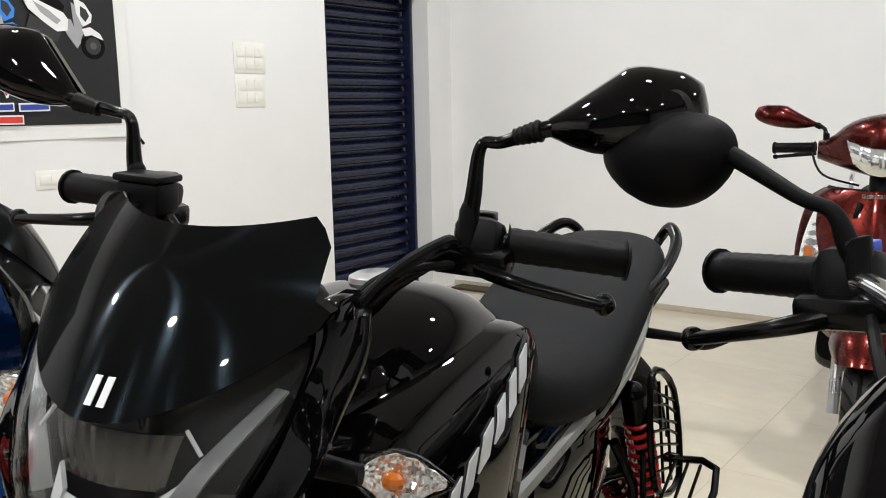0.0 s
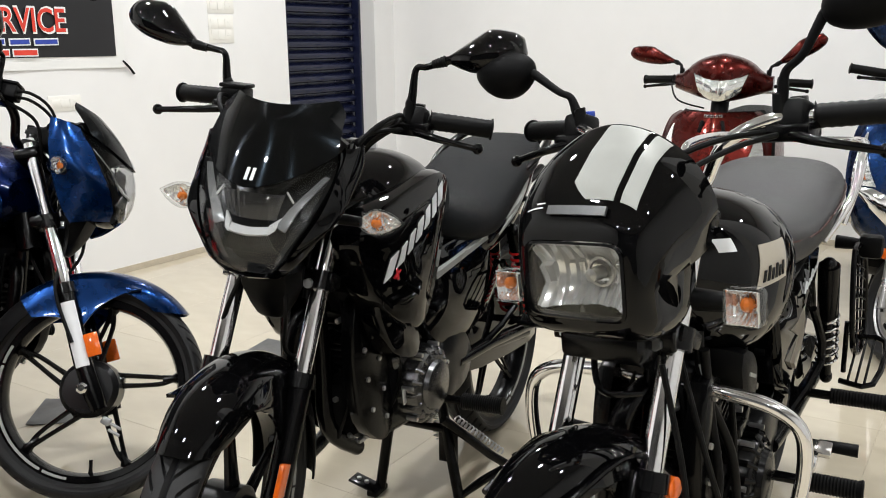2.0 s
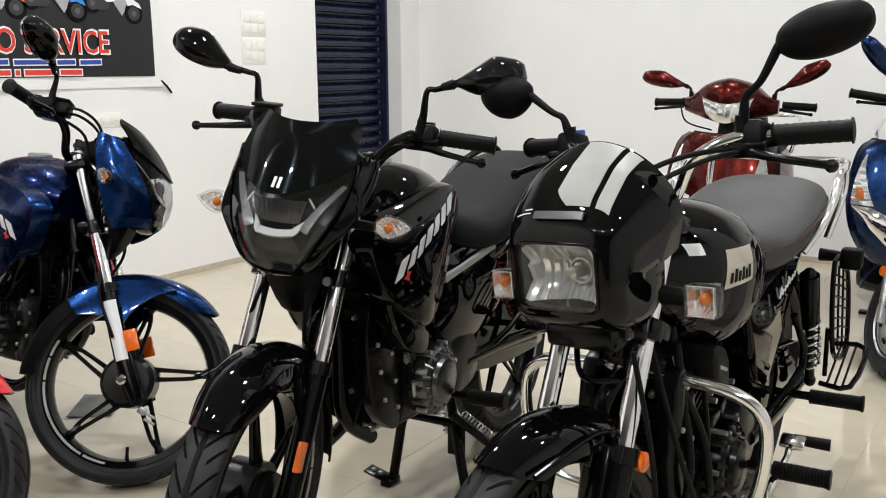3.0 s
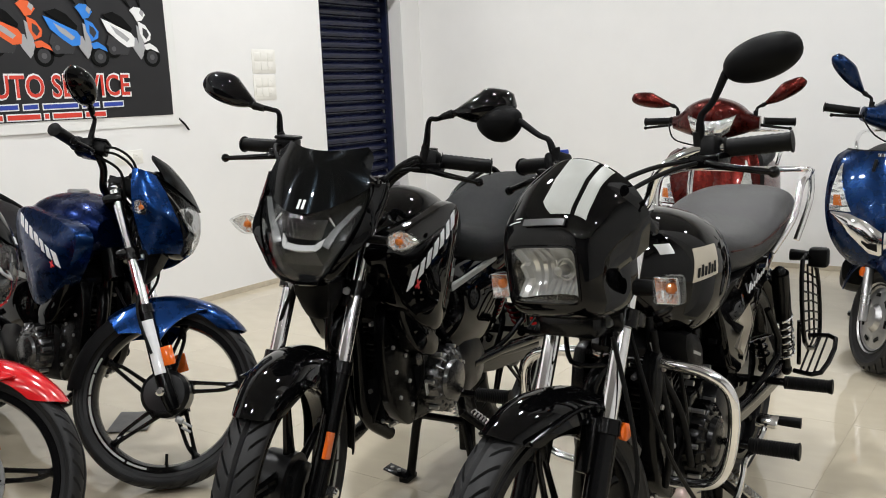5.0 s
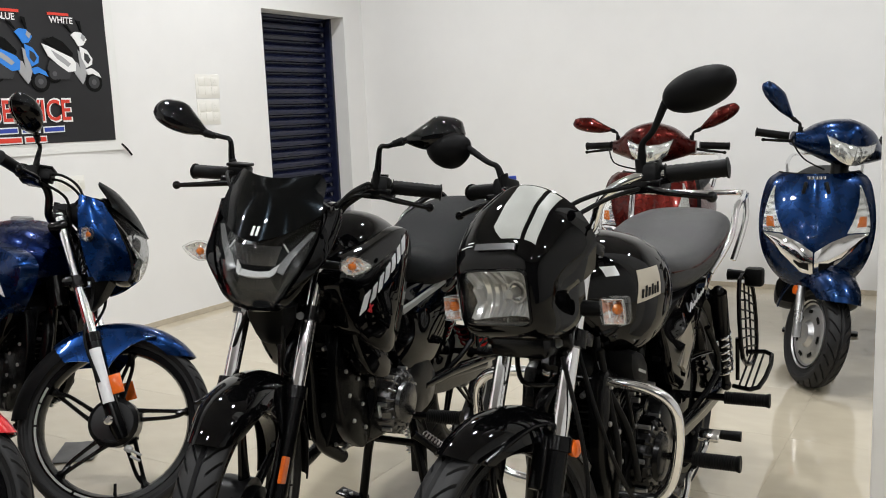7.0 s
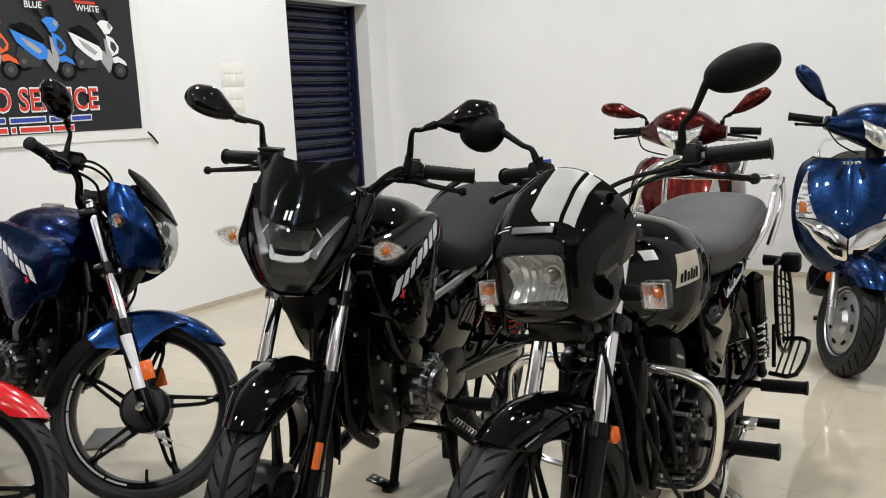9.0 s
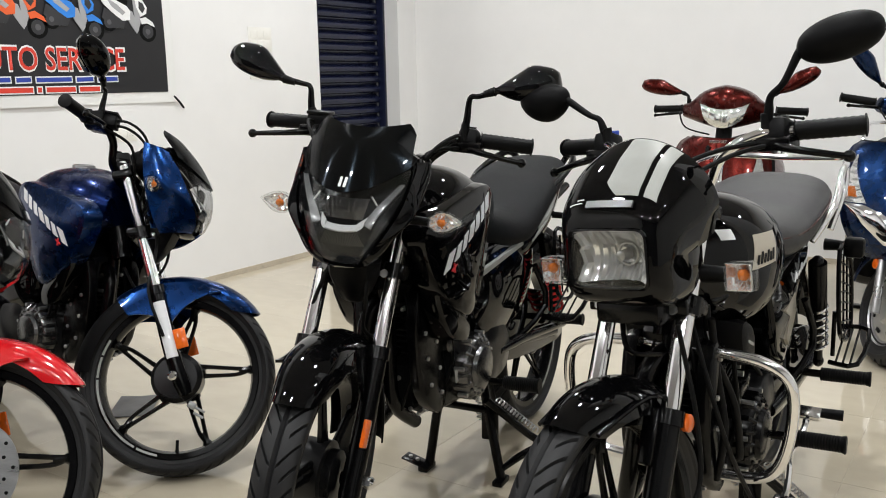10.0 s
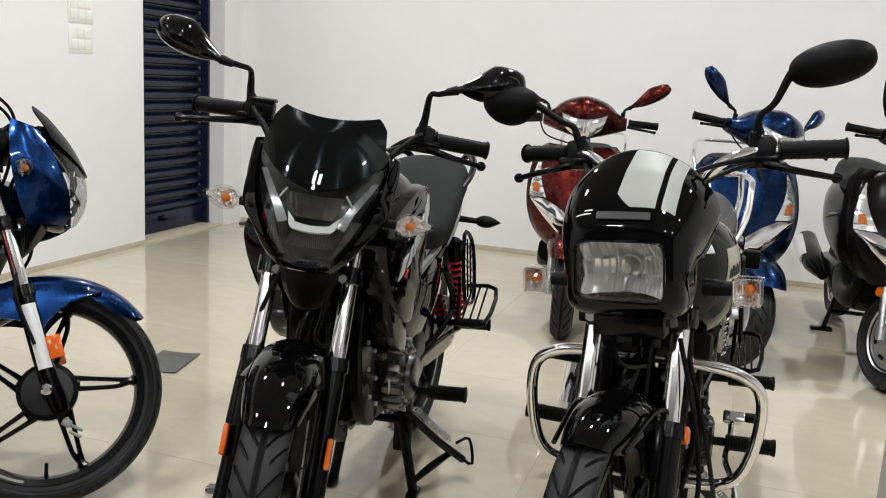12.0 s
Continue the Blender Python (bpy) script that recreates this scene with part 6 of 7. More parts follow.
    part("lever_rubber", g, RUBBER, gl, "black rubber pad")
    return bike


classic(place(0.199, 0.418, 1.5), "black commuter motorcycle with grey-striped fairing and chrome crash guard", -13.5)


# ---- scooters; the same axes, the front axle over the origin ----
def scooter_wheel(parent, centre, radius, m):
    at = (m or Matrix()) @ Matrix.Translation(centre)
    rim = radius * 0.62
    part("tyre", treaded(radius, rim, 0.046, 26), TYRE, parent, "black scooter tyre", at, sharp=18)
    g = Geo()
    revolve(g, [(rim + 0.008, -0.036), (rim + 0.004, -0.03), (rim - 0.012, -0.024), (rim - 0.03, -0.03), (0.055, -0.034), (0.04, -0.05), (0.0005, -0.05), (0.0005, 0.05), (0.04, 0.05), (0.055, 0.034), (rim - 0.03, 0.03), (rim - 0.012, 0.024), (rim + 0.004, 0.03), (rim + 0.008, 0.036)], n=40)
    rm = part("rim", g, ALLOY, parent, "silver pressed steel rim", at)
    for k in range(7):
        a = math.tau * k / 7
        for s in (-1, 1):
            g = Geo()
            r = (rim - 0.03 + 0.055) / 2 + 0.012
            block(g, (r * math.cos(a), s * 0.0335, r * math.sin(a)), (0.014, 0.004, 0.03), 0.002, (0, -math.degrees(a), 0))
            part("rim_slot", g, RUBBER, rm)


def scooter(m, paint, label, steer, seat_mat=VINYL, rack=True, r=0.21, dark_mirror=False, tilt=(24, 24), twist=0.0, seat_lift=0.0):
    sc = thing("scooter", m, label, "scooter", "scooters along the wall")
    S = steering(steer, -0.03, r)
    scooter_wheel(sc, (0, 0, r), r, S)
    for s in (-1, 1):
        g = Geo()
        tube(g, [(0.0, s * 0.075, r - 0.02), (-0.06, s * 0.075, r + 0.16), (-0.11, s * 0.06, r + 0.26)], [0.017, 0.017, 0.019], 12)
        part("fork_leg", g, ALLOY, sc, "silver fork leg", S)
        g = Geo()
        revolve(g, [(0.0005, s * 0.098), (0.018, s * 0.096), (0.021, s * 0.088), (0.0005, s * 0.085)], (-0.075, 0, 0.365), 18)
        part("reflector", g, ORANGE, sc, "round orange reflector", S)
    fender(sc, S, paint, r + 0.055, 0.095, 40, 168, centre=(-0.005, 0, r + 0.012), side=0.08, label="painted front mudguard")
    # apron
    NOSE = catmull([(0, -0.02), (0.18, 0.022), (0.35, 0.02), (0.55, -0.005), (0.8, -0.055), (1.0, -0.105)], 8)
    WIDTHS = catmull([(0, 0.125), (0.12, 0.165), (0.3, 0.2), (0.5, 0.216), (0.7, 0.214), (0.88, 0.2), (0.96, 0.182), (1.0, 0.155)], 8)

    def apron(u, v):
        w = 2 * u - 1
        z = 0.40 + 0.44 * v
        hw = np.interp(v, WIDTHS[:, 0], WIDTHS[:, 1])
        y = -w * hw
        nose = np.interp(v, NOSE[:, 0], NOSE[:, 1])
        crease = 0.018 * (1 - min(1.0, abs(w) * 2.2))
        return (nose - 0.085 * abs(w) ** 2.2 + crease - 0.02 * (abs(w) > 0.93), y, z)

    g = Geo()
    skin(g, apron, 34, 24, -0.012)
    ap = part("front_apron", g, paint, sc, "painted front apron")
    for s in (-1, 1):
        g = Geo()

        def blinker(u, v, s=s, lift=0.007):
            vv = 0.49 + 0.40 * v
            w = 0.90 - 0.10 * v ** 2 - u * (0.34 * (1 - v) ** 1.2 + 0.03)
            p = apron(0.5 - s * w / 2, vv)
            return (p[0] + lift, p[1], p[2])

        skin(g, blinker, 8, 14, 0.003 * s)
        bl = part("front_indicator", g, CLEAR, ap, "clear front indicator lens")
        g = Geo()
        skin(g, lambda u, v, s=s: blinker(u, v, s, 0.002 - 0.002 * ((v * 7) % 1)), 8, 28, 0.002 * s)
        part("lamp_bowl", g, MIRRORFINISH, bl, "mirror lamp bowl", sharp=15)
        g = Geo()
        skin(g, lambda u, v, s=s: blinker(0.2 + 0.45 * u, 0.12 + 0.22 * v, s, 0.003 + 0.002 * math.sin(math.pi * u) * math.sin(math.pi * v)), 8, 8, 0.002 * s)
        part("amber_bulb", g, AMBER, bl, "amber lamp bulb")

        def trim(u, v, s=s, lift=0.006):
            w = 0.015 + 0.875 * u
            lo = np.interp(u, (0, 0.3, 0.65, 1), (0.13, 0.15, 0.30, 0.465))
            hi = np.interp(u, (0, 0.3, 0.65, 1), (0.335, 0.42, 0.48, 0.485))
            p = apron(0.5 - s * w / 2, lo + (hi - lo) * v)
            return (p[0] + lift + 0.006 * math.sin(math.pi * v), p[1], p[2])

        g = Geo()
        skin(g, trim, 18, 8, 0.005 * s)
        ct = part("chrome_trim", g, CHROME, ap, "chrome trim wing")
        g = Geo()
        skin(g, lambda u, v, s=s: trim(0.10 + 0.32 * u, 0.16 + 0.3 * v * (1 - 0.7 * u), s, 0.0085), 8, 4, 0.004 * s)
        part("trim_inset", g, RUBBER, ct, "black inset in the chrome trim")
        g = Geo()
        block(g, (apron(0.5 - s * 0.09, 0.88)[0] - 0.002, s * 0.042, apron(0.5 - s * 0.09, 0.88)[2]), (0.02, 0.014, 0.05), 0.005, (s * 12, -16, 0))
        part("vent", g, RUBBER, ap)
    g = Geo()
    for k in range(5):
        p = apron(0.42 + 0.04 * k, 0.97)
        block(g, (p[0] + 0.004, p[1], p[2]), (0.004, 0.012, 0.012), 0.001)
    part("badge", g, CHROME, ap, "row of small chrome badge pieces")
    g = Geo()
    skin(g, lambda u, v: (apron(u, v)[0] - 0.1 - 0.04 * (1 - v), apron(u, v)[1] * 0.96, apron(u, v)[2] * 0.99), 12, 10, 0.01)
    part("leg_shield", g, PLASTIC, sc, "dark inner leg shield")
    # handle cowl
    g = Geo()
    tube(g, [(-0.13, 0, 0.76), (-0.165, 0, 0.88)], [0.034, 0.034], 16)
    part("steering_neck", g, PLASTIC, sc, m=S)
    g = Geo()
    rings = []
    for k in range(17):
        w = -1 + 2 * k / 16
        y = 0.185 * w
        top = 0.978 + 0.03 * (1 - abs(w)) + 0.055 * max(0.0, 1 - (abs(w) / 0.8) ** 3.0) ** 0.8
        bot = 0.872 + 0.05 * abs(w) ** 1.2
        fx = -0.07 - 0.13 * abs(w) ** 1.6
        bx = -0.265 - 0.02 * (1 - abs(w))
        zc, hz = (top + bot) / 2, (top - bot) / 2
        xc, hx = (fx + bx) / 2, (fx - bx) / 2
        rings.append([(xc + hx * spow(math.cos(a), 0.8), y, zc + hz * spow(math.sin(a), 0.8)) for a in np.arange(24) * math.tau / 24])
    loft(g, rings)
    cowl = part("handle_cowl", g, paint, sc, "painted handlebar cowl", S)
    g = Geo()

    def lens(u, v):
        w = 2 * u - 1
        zt, zb = 0.970 + 0.024 * abs(w) ** 1.5, 0.885 + 0.034 * w * w
        z = zb + (zt - zb) * v
        y = -w * (0.080 + 0.026 * v)
        q = abs(y) / 0.185
        fx = -0.058 - 0.13 * q ** 1.6 - 0.06 * (v - 0.45) ** 2
        return (fx + 0.004, y, z)

    skin(g, lens, 16, 8, -0.003)
    part("headlamp_lens", g, CLEAR, cowl, "clear headlamp lens")
    g = Geo()
    skin(g, lambda u, v: (lens(u, v)[0] - 0.004 - 0.0016 * ((u * 6) % 1), lens(u, v)[1] * 0.97, lens(u, v)[2]), 36, 8, -0.003)
    part("lamp_reflector", g, MIRRORFINISH, cowl, sharp=15)
    mm = PLASTIC if dark_mirror else paint
    for s in (-1, 1):
        grip(sc, S, (-0.245, s * 0.2, 0.955), (-0.275, s * 0.318, 0.95), s, 0.0155)
        g = Geo()
        p, t = np.array((-0.215, s * 0.19, 0.94)), np.array((-0.215, s * 0.308, 0.925))
        tube(g, [p, (p + t) / 2 + (0.012, 0, 0), t], [0.007, 0.006, 0.005], 8, 4)
        ball(g, t, (0.008, 0.008, 0.008), 8, 6)
        part("lever", g, SATIN, sc, m=S)
        tl = radians(tilt[0 if s > 0 else 1])
        my, mz = 0.19, 1.03
        tw = radians(twist) if s > 0 else 0.0
        mirror(sc, S, s, (-0.225, s * 0.165, 0.98), (-0.23, s * 0.17, 1.01), (-0.235, s * 0.18, 1.022), (-0.25 - 0.1 * math.sin(tw), s * (my + 0.1 * math.cos(tl) * math.cos(tw)), mz + 0.1 * math.sin(tl)), (0.034, 0.095, 0.038), mm, (s * math.degrees(tl), 0, s * math.degrees(tw)), 0.0058)
    g = Geo()
    tube(g, [(-0.2, -0.2, 0.94), (-0.14, -0.16, 0.88), (-0.16, -0.06, 0.85)], 0.0035, 6, 5)
    part("control_cable", g, RUBBER, sc, m=S)
    # floor board and rear body
    g = Geo()
    body(g, [(-0.16, 0.15, 0.42, 0.30, 0.36, 4, 0), (-0.25, 0.165, 0.36, 0.25, 0.31, 4, 0), (-0.45, 0.165, 0.34, 0.24, 0.29, 4, 0), (-0.6, 0.15, 0.40, 0.25, 0.31, 4, 0)], 4, 24)
    part("floor_board", g, PLASTIC, sc, "black floor board")
    g = Geo()
    body(g, [(-0.52, 0.10, 0.55, 0.32, 0.44, 3, 0), (-0.60, 0.145, 0.66, 0.33, 0.5, 3, 0), (-0.75, 0.165, 0.70, 0.36, 0.54, 2.8, 0), (-0.95, 0.17, 0.72, 0.42, 0.58, 2.6, 0), (-1.15, 0.13, 0.73, 0.52, 0.63, 2.5, 0), (-1.28, 0.07, 0.72, 0.60, 0.66, 2.4, 0)], 5, 30)
    part("rear_body", g, paint, sc, "painted rear body")
    for s in (-1, 1):
        g = Geo()
        tube(g, [(-0.66, s * 0.158, 0.60), (-0.75, s * 0.170, 0.585), (-0.83, s * 0.172, 0.56)], [0.003, 0.007, 0.003], 8, 4)
        part('body_slash', g, STICKER, sc, 'silver slash badge')
    g = Geo()
    body(g, [(-0.52, 0.08, 0.735 + seat_lift, 0.66, 0.70, 2.8, 0), (-0.60, 0.125, 0.765 + seat_lift, 0.68, 0.72, 3, 0), (-0.8, 0.145, 0.765 + seat_lift, 0.70, 0.735, 3, 0), (-1.0, 0.135, 0.79 + seat_lift, 0.715, 0.75, 3, 0), (-1.18, 0.10, 0.80 + seat_lift, 0.725, 0.76, 2.8, 0)], 5, 28)
    part("seat", g, seat_mat, sc, "padded vinyl scooter seat")
    if rack:
        for s in (-1, 1):
            g = Geo()
            tube(g, [(-0.95, s * 0.15, 0.70), (-1.0, s * 0.17, 0.80), (-1.12, s * 0.16, 0.85), (-1.28, s * 0.12, 0.855), (-1.33, 0, 0.855)], 0.0095, 12, 6)
            part("grab_rail", g, CHROME if paint is not GREYBLK else SATIN, sc, "chrome grab rail behind the seat")
    scooter_wheel(sc, (-1.22, 0, r + 0.005), r, None)
    g = Geo()
    block(g, (-1.1, -0.06, 0.26), (0.4, 0.09, 0.13), 0.03)
    part("engine_unit", g, ENGINE, sc)
    g = Geo()
    tube(g, [(-0.95, -0.13, 0.25), (-1.05, -0.15, 0.28), (-1.1, -0.155, 0.29), (-1.38, -0.165, 0.36), (-1.4, -0.165, 0.365)], [0.02, 0.045, 0.055, 0.055, 0.04], 16)
    mu = part("muffler", g, SATIN, sc)
    g = Geo()
    tube(g, [(-1.12, -0.19, 0.3), (-1.35, -0.2, 0.36)], [0.035, 0.04], 12)
    part("heat_shield", g, CHROME, mu, "chrome heat shield")
    g = Geo()
    for s in (-1, 1):
        tube(g, [(-0.86, s * 0.06, 0.24), (-0.87, s * 0.11, 0.014)], 0.011, 10)
        block(g, (-0.87, s * 0.12, 0.008), (0.05, 0.1, 0.016), 0.004)
    tube(g, [(-0.865, -0.1, 0.1), (-0.865, 0.1, 0.1)], 0.01, 10)
    part("centre_stand", g, SATIN, sc, "black steel centre stand, folded down")
    return sc


scooter(place(-0.345, 2.79, 5.0), MAROON, "maroon scooter with chrome trims standing by the white wall", 3.0, tilt=(27, 6))
scooter(place(0.37, 2.73, 6.0), SBLUE, "metallic blue scooter with chrome trims and clear indicators", 28.0, tilt=(22, 34), twist=42)
scooter(place(0.97, 2.70, 4.0), GREYBLK, "dark matt scooter with black seat on its centre stand", 24.0, dark_mirror=True, rack=False, tilt=(24, 78), seat_lift=0.03)


# ---- things on the wall and on the floor ----
VINYLBANNER = pbr("black banner print", (0.014, 0.014, 0.016), 0.4, var=0.25, scale=5, bump=0.1, bscale=30)
BANNERWHITE = pbr("white banner border", (0.78, 0.78, 0.76), 0.45, var=0.03, scale=8)
PRINTRED = pbr("red print", (0.65, 0.05, 0.03), 0.45, var=0.04)
PRINTBLUE = pbr("blue print", (0.03, 0.06, 0.35), 0.45, var=0.04)
PRINTORANGE = pbr("orange print", (0.75, 0.12, 0.03), 0.45, var=0.04)
PRINTSKY = pbr("sky blue print", (0.03, 0.22, 0.7), 0.45, var=0.08)
PRINTGREY = pbr("grey print", (0.09, 0.09, 0.095), 0.45, var=0.1)
PRINTDARK = pbr("dark grey print", (0.03, 0.03, 0.033), 0.45, var=0.1)
PRINTSILVER = pbr("silver print", (0.35, 0.35, 0.36), 0.45, var=0.06)
PRINTWHITE = pbr("white print", (0.8, 0.8, 0.8), 0.45, var=0.04)

# banner: its own x runs along the wall, z up, y towards the room
BX0, BX1, BZ0, BZ1 = -0.4, 2.262, 1.073, 2.25


def wave(u, v):
    return 0.006 + 0.004 * math.sin(u * 5 + v * 2) + 0.002 * math.sin(v * 9)


banner = thing("banner", pose(WX, 0, 0, 0, 0, 90) @ Matrix.Diagonal((1, -1, 1, 1)), "large black printed vinyl banner with white border", "banner")
banner.matrix_basis = Matrix(((0, 1, 0, WX), (1, 0, 0, 0), (0, 0, 1, 0), (0, 0, 0, 1)))
g = Geo()
skin(g, lambda u, v: (BX0 - 0.06 + (BX1 - BX0 + 0.115) * u, wave(u * 4, v), BZ0 - 0.055 + (BZ1 - BZ0 + 0.1) * v), 40, 20, 0.0015)
part("border_sheet", g, BANNERWHITE, banner, "white banner border")
g = Geo()
skin(g, lambda u, v: (BX0 + (BX1 - BX0) * u, wave(u * 4, v) + 0.003, BZ0 + (BZ1 - BZ0) * v), 40, 20, 0.0015)
sheet = part("printed_sheet", g, VINYLBANNER, banner, "black printed sheet")


def flat(name, poly, material, label="", y=0.0165, parent=None):
    """A thin printed shape on the banner."""
    g = Geo()
    loft(g, [[(a, y, b) for a, b in poly], [(a, y - 0.004, b) for a, b in poly]])
    return part(name, g, material, parent or sheet, label)


def words(text, x0, x1, z0, z1, material, y, fat=0.0, label=""):
    c = bpy.data.curves.new("lettering", "FONT")
    c.body, c.size, c.offset, c.extrude, c.resolution_u = text, 1.0, fat, 0.0, 3
    ob = bpy.data.objects.new("lettering", c)
    scene.collection.objects.link(ob)
    me = bpy.data.meshes.new_from_object(ob.evaluated_get(bpy.context.evaluated_depsgraph_get()))
    bpy.data.objects.remove(ob)
    xs = np.array([v.co[:2] for v in me.vertices])
    lo, hi = xs.min(0), xs.max(0)
    for v in me.vertices:
        a, b = (v.co.x - lo[0]) / (hi[0] - lo[0]), (v.co.y - lo[1]) / (hi[1] - lo[1])
        v.co = (x0 + (x1 - x0) * a, y, z0 + (z1 - z0) * b)
    me.materials.clear()
    me.materials.append(material)
    o = new("lettering", me)
    o.parent = sheet
    return tagged(o, label)


for y, fat, mt, gx in ((0.0168, 0.035, PRINTWHITE, 0.009), (0.0180, 0.012, PRINTRED, 0.0)):
    words("AUTO SERVICE", 1.195 - gx, 2.0 + gx, 1.183 - gx, 1.288 + gx, mt, y, fat, "red lettering with white edge")
words("BLUE", 1.655, 1.745, 1.665, 1.697, PRINTWHITE, 0.0168, 0.02, "white lettering")
words("WHITE", 1.93, 2.065, 1.665, 1.697, PRINTWHITE, 0.0168, 0.02, "white lettering")
for a in (1.35, 1.65, 1.925):
    flat("print_bar", [(a, 1.703), (a + 0.12, 1.703), (a + 0.12, 1.716), (a, 1.716)], PRINTRED, "small red bar")
# lines that cannot be kept as words
x = 0.85
for k, w in enumerate((0.09, 0.13, 0.11, 0.16, 0.08, 0.19, 0.10, 0.12)):
    if x + w > 2.035:
        w = 2.035 - x
    if w > 0.02:
        flat("print_bar", [(x, 1.124), (x + w, 1.126), (x + w, 1.158), (x, 1.156)], PRINTWHITE, "white bar with blue core")
        flat("print_bar", [(x + 0.005, 1.130), (x + w - 0.005, 1.132), (x + w - 0.005, 1.152), (x + 0.005, 1.150)], PRINTBLUE, y=0.0176)
    x += w + 0.018
x = 1.0
for k, w in enumerate((0.16, 0.14, 0.17, 0.03, 0.16, 0.12)):
    flat("print_bar", [(x, 1.078), (x + w, 1.078), (x + w, 1.112), (x, 1.112)], PRINTWHITE, "white bar with red core")
    flat("print_bar", [(x + 0.005, 1.084), (x + w - 0.005, 1.084), (x + w - 0.005, 1.106), (x + 0.005, 1.106)], PRINTRED, y=0.0176)
    x += w + 0.014


def printed_scooter(cx, cz, material):
    """A flat printed picture of a scooter, facing right."""
    s = 0.3
    def P(pts):
        return [(cx + a * s, cz + b * s) for a, b in pts]
    def round_print(name, wx, wz, r, mat, y, label=""):
        flat(name, [(cx + s * (wx + r * math.cos(a)), cz + s * (wz + r * math.sin(a))) for a in np.arange(20) * math.tau / 20], mat, label, y)

    for wx, wz, r in ((-0.33, -0.25, 0.15), (0.43, -0.38, 0.17)):
        round_print("print_wheel", wx, wz, r, RUBBER, 0.0168, "printed black wheel")
        round_print("print_rim", wx, wz, r * 0.66, PRINTDARK, 0.0174)
        round_print("print_hub", wx, wz, r * 0.28, PRINTGREY, 0.0178)
    flat("print_body", P([(-0.52, 0.24), (-0.40, 0.20), (-0.26, 0.14), (0.04, 0.02), (0.10, -0.06), (0.08, -0.20), (-0.06, -0.22), (-0.22, -0.12), (-0.42, 0.04)]), material, "printed scooter body", 0.0178)
    flat("print_floor", P([(0.06, -0.04), (0.14, -0.06), (0.26, -0.34), (0.20, -0.42), (0.08, -0.26), (0.04, -0.18)]), PRINTSILVER, y=0.0172)
    flat("print_leg", P([(0.16, 0.16), (0.24, 0.10), (0.30, -0.22), (0.24, -0.36), (0.18, -0.16)]), PRINTSILVER, y=0.0173)
    flat("print_apron", P([(0.20, 0.22), (0.34, 0.16), (0.44, 0.02), (0.42, -0.08), (0.30, -0.14), (0.22, 0.02)]), material, y=0.0180)
    flat("print_panel", P([(0.28, 0.12), (0.36, 0.08), (0.40, 0.0), (0.34, -0.08), (0.27, 0.0)]), PRINTDARK, y=0.0184)
    flat("print_fender", P([(0.28, -0.17), (0.40, -0.14), (0.54, -0.22), (0.58, -0.30), (0.42, -0.24), (0.32, -0.26)]), material, y=0.0182)
    flat("print_engine", P([(-0.40, -0.02), (-0.20, -0.12), (0.0, -0.22), (-0.06, -0.34), (-0.28, -0.34), (-0.46, -0.18)]), PRINTDARK, y=0.0170)
    flat("print_vent", P([(-0.36, 0.14), (-0.16, 0.04), (0.0, -0.08), (-0.06, -0.13), (-0.26, 0.0)]), PRINTSILVER, y=0.0184)
    flat("print_lamp", P([(0.24, 0.36), (0.30, 0.30), (0.34, 0.38), (0.27, 0.43)]), PRINTSILVER, y=0.0184)
    flat("print_head", P([(0.05, 0.40), (0.14, 0.46), (0.26, 0.45), (0.36, 0.34), (0.28, 0.24), (0.18, 0.22), (0.12, 0.32)]), material, y=0.0176)
    flat("print_seat", P([(-0.50, 0.30), (-0.30, 0.36), (-0.12, 0.28), (0.06, 0.10), (0.04, 0.04), (-0.14, 0.10), (-0.36, 0.22)]), RUBBER, y=0.0186)
    for a, b in (((0.06, 0.44), (-0.06, 0.54)), ((0.26, 0.45), (0.20, 0.62))):
        flat("print_mirror", P([a, (a[0] + 0.02, a[1]), (b[0] + 0.06, b[1] + 0.02), (b[0] - 0.02, b[1] + 0.03)]), RUBBER, y=0.0175)


for px, mt in ((1.12, PRINTGREY), (1.42, PRINTORANGE), (1.72, PRINTSKY), (2.03, PRINTWHITE)):
    printed_scooter(px, 1.49, mt)
flat("print_streak", [(1.86, 1.80), (1.9, 1.79), (2.1, 2.1), (2.04, 2.12)], PRINTGREY, "pale slanted streak")
g = Geo()
tube(g, [(2.30, 0.008, 1.05), (2.33, 0.014, 1.02), (2.36, 0.012, 0.985)], 0.006, 8, 3)
part("tie_cord", g, RUBBER, banner, "short black tie cord at the corner")

# switch plates
IVORY = pbr("ivory plastic", (0.80, 0.785, 0.735), 0.4, var=0.03)


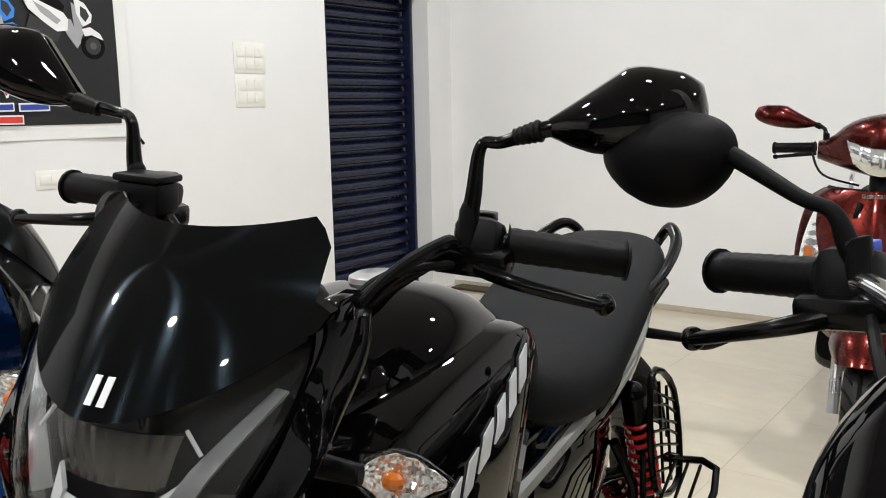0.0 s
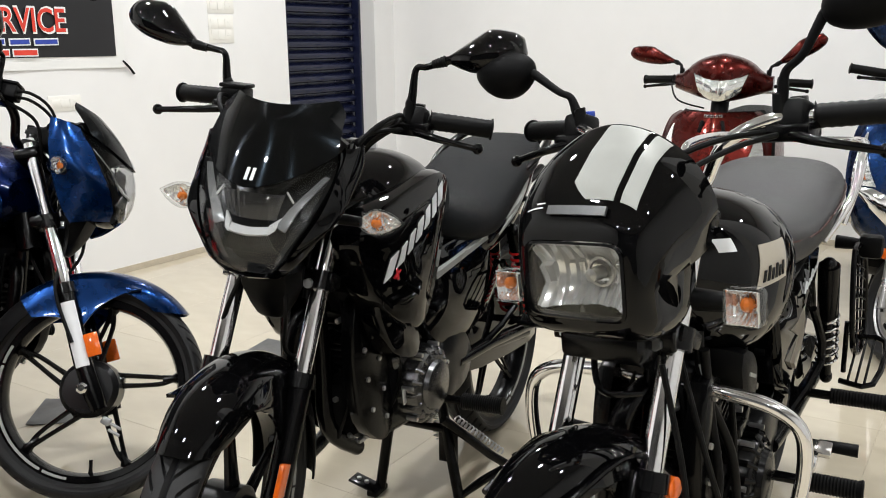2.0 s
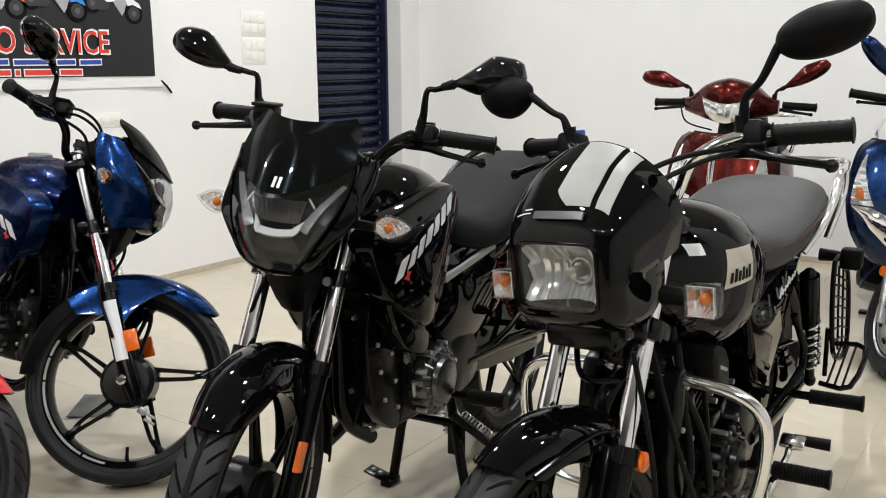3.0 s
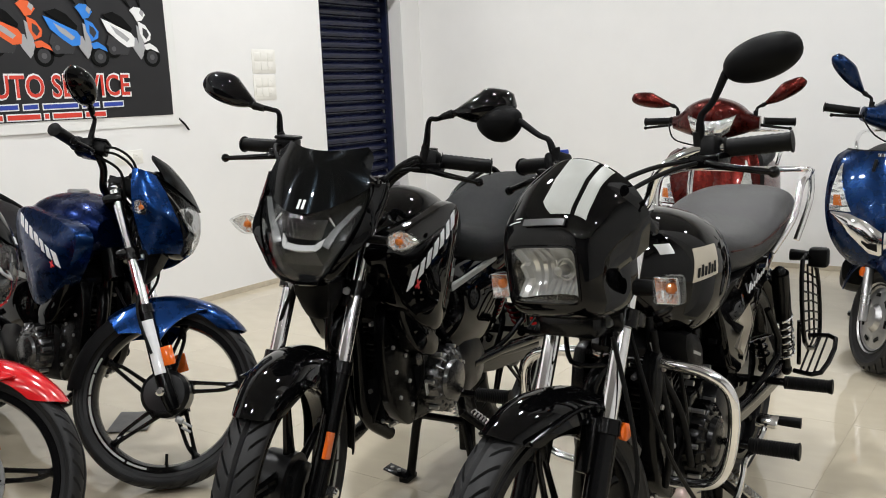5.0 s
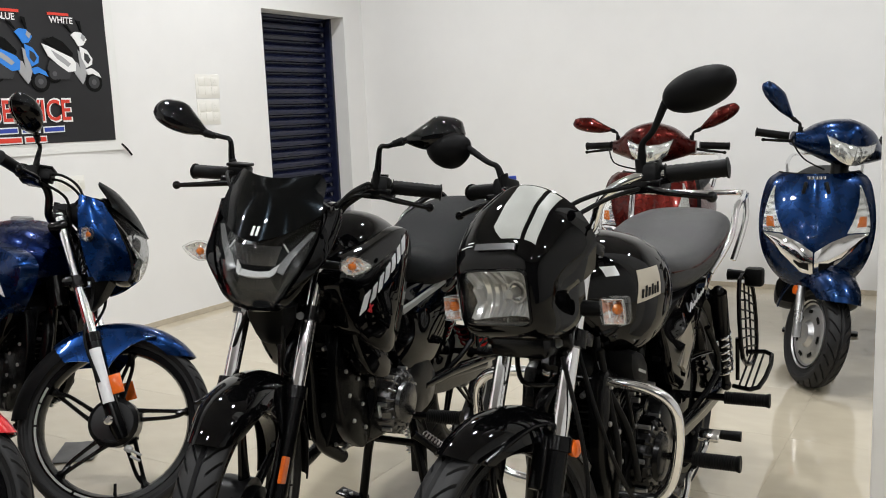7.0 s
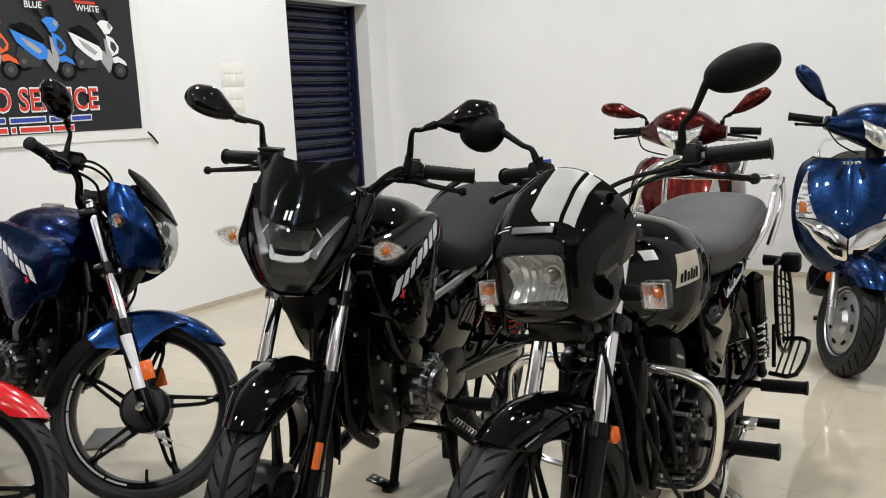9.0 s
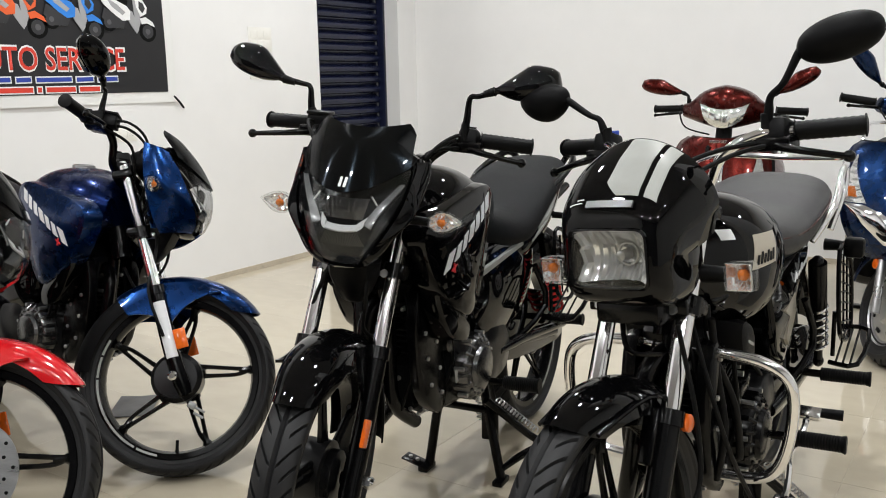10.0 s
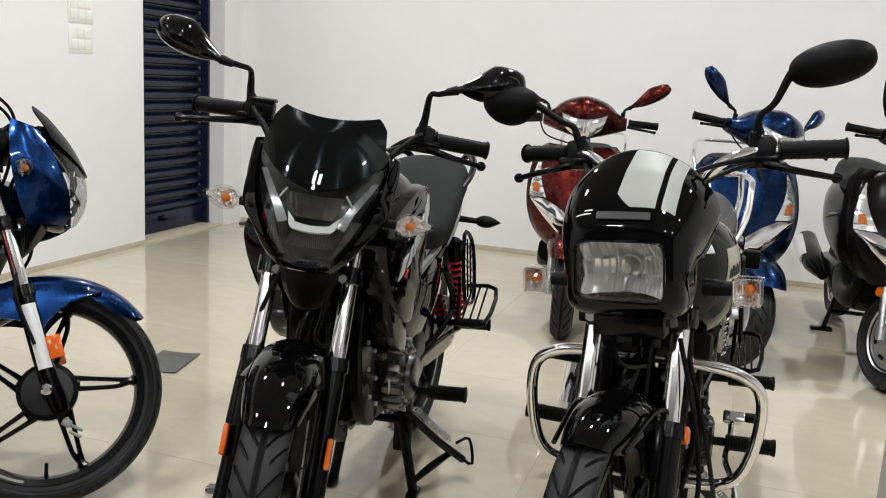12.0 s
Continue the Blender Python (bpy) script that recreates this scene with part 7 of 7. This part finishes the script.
def switch_plate(y0, y1, z0, z1, rows, cols, label):
    p = thing("switch_plate", Matrix(((0, 1, 0, WX), (1, 0, 0, 0), (0, 0, 1, 0), (0, 0, 0, 1))), label, "switch plate", "switch plates on the wall")
    g = Geo()
    block(g, ((y0 + y1) / 2, 0.0015, (z0 + z1) / 2), (y1 - y0, 0.003, z1 - z0), 0.001)
    part("cover_plate", g, IVORY, p, "white plastic cover plate")
    for r in range(rows):
        for c in range(cols):
            w, h = (y1 - y0 - 0.03) / cols, (z1 - z0 - 0.03) / rows
            cx, cz = y0 + 0.015 + w * (c + 0.5), z0 + 0.015 + h * (r + 0.5)
            g = Geo()
            block(g, (cx, 0.0035, cz), (w * 0.92, 0.003, h * 0.86), 0.001, ((1.2 if (r + c) % 2 else -1.2), 0, 0))
            sw = part("rocker_switch", g, IVORY, p)
            if c == cols - 1:
                for dx, dz in ((-0.008, -0.006), (0.008, -0.006), (0, 0.008)):
                    g = Geo()
                    tube(g, [(cx + dx, 0.0045, cz + dz), (cx + dx, 0.0056, cz + dz)], 0.0013, 8)
                    part("socket_hole", g, RUBBER, sw)


switch_plate(2.878, 3.07, 1.288, 1.43, 2, 3, "white plastic plate of switches and sockets")
switch_plate(2.878, 3.06, 1.131, 1.28, 2, 3, "white plastic plate of switches and a socket")
switch_plate(1.88, 2.05, 0.828, 0.9, 1, 3, "small white plastic socket plate low on the wall")

# flat pieces lying on the floor
PLATE = pbr("dull grey sheet", (0.09, 0.09, 0.088), 0.5, var=0.3, scale=25, bump=0.2, bscale=60)
for px, py, a, sx, sy in ((-1.62, 1.70, 12, 0.15, 0.23), (-1.80, 0.95, 40, 0.14, 0.2)):
    g = Geo()
    skin(g, lambda u, v: (sx * (u - 0.5), sy * (v - 0.5), 0.0025 + 0.004 * (2 * u - 1) ** 2), 8, 8, 0.002)
    solid("grey_sheet", g, PLATE, "thin dull grey sheet lying on the tiles", "sheet", "loose sheets on the floor", m=pose(px, py, 0.001, 0, 0, a))


# ---- from plan units to metres ----
for ob in [o for o in scene.objects if o.parent is None and o.type in {"MESH", "EMPTY"}]:
    ob.matrix_basis = Matrix.Scale(SCALE, 4) @ ob.matrix_basis
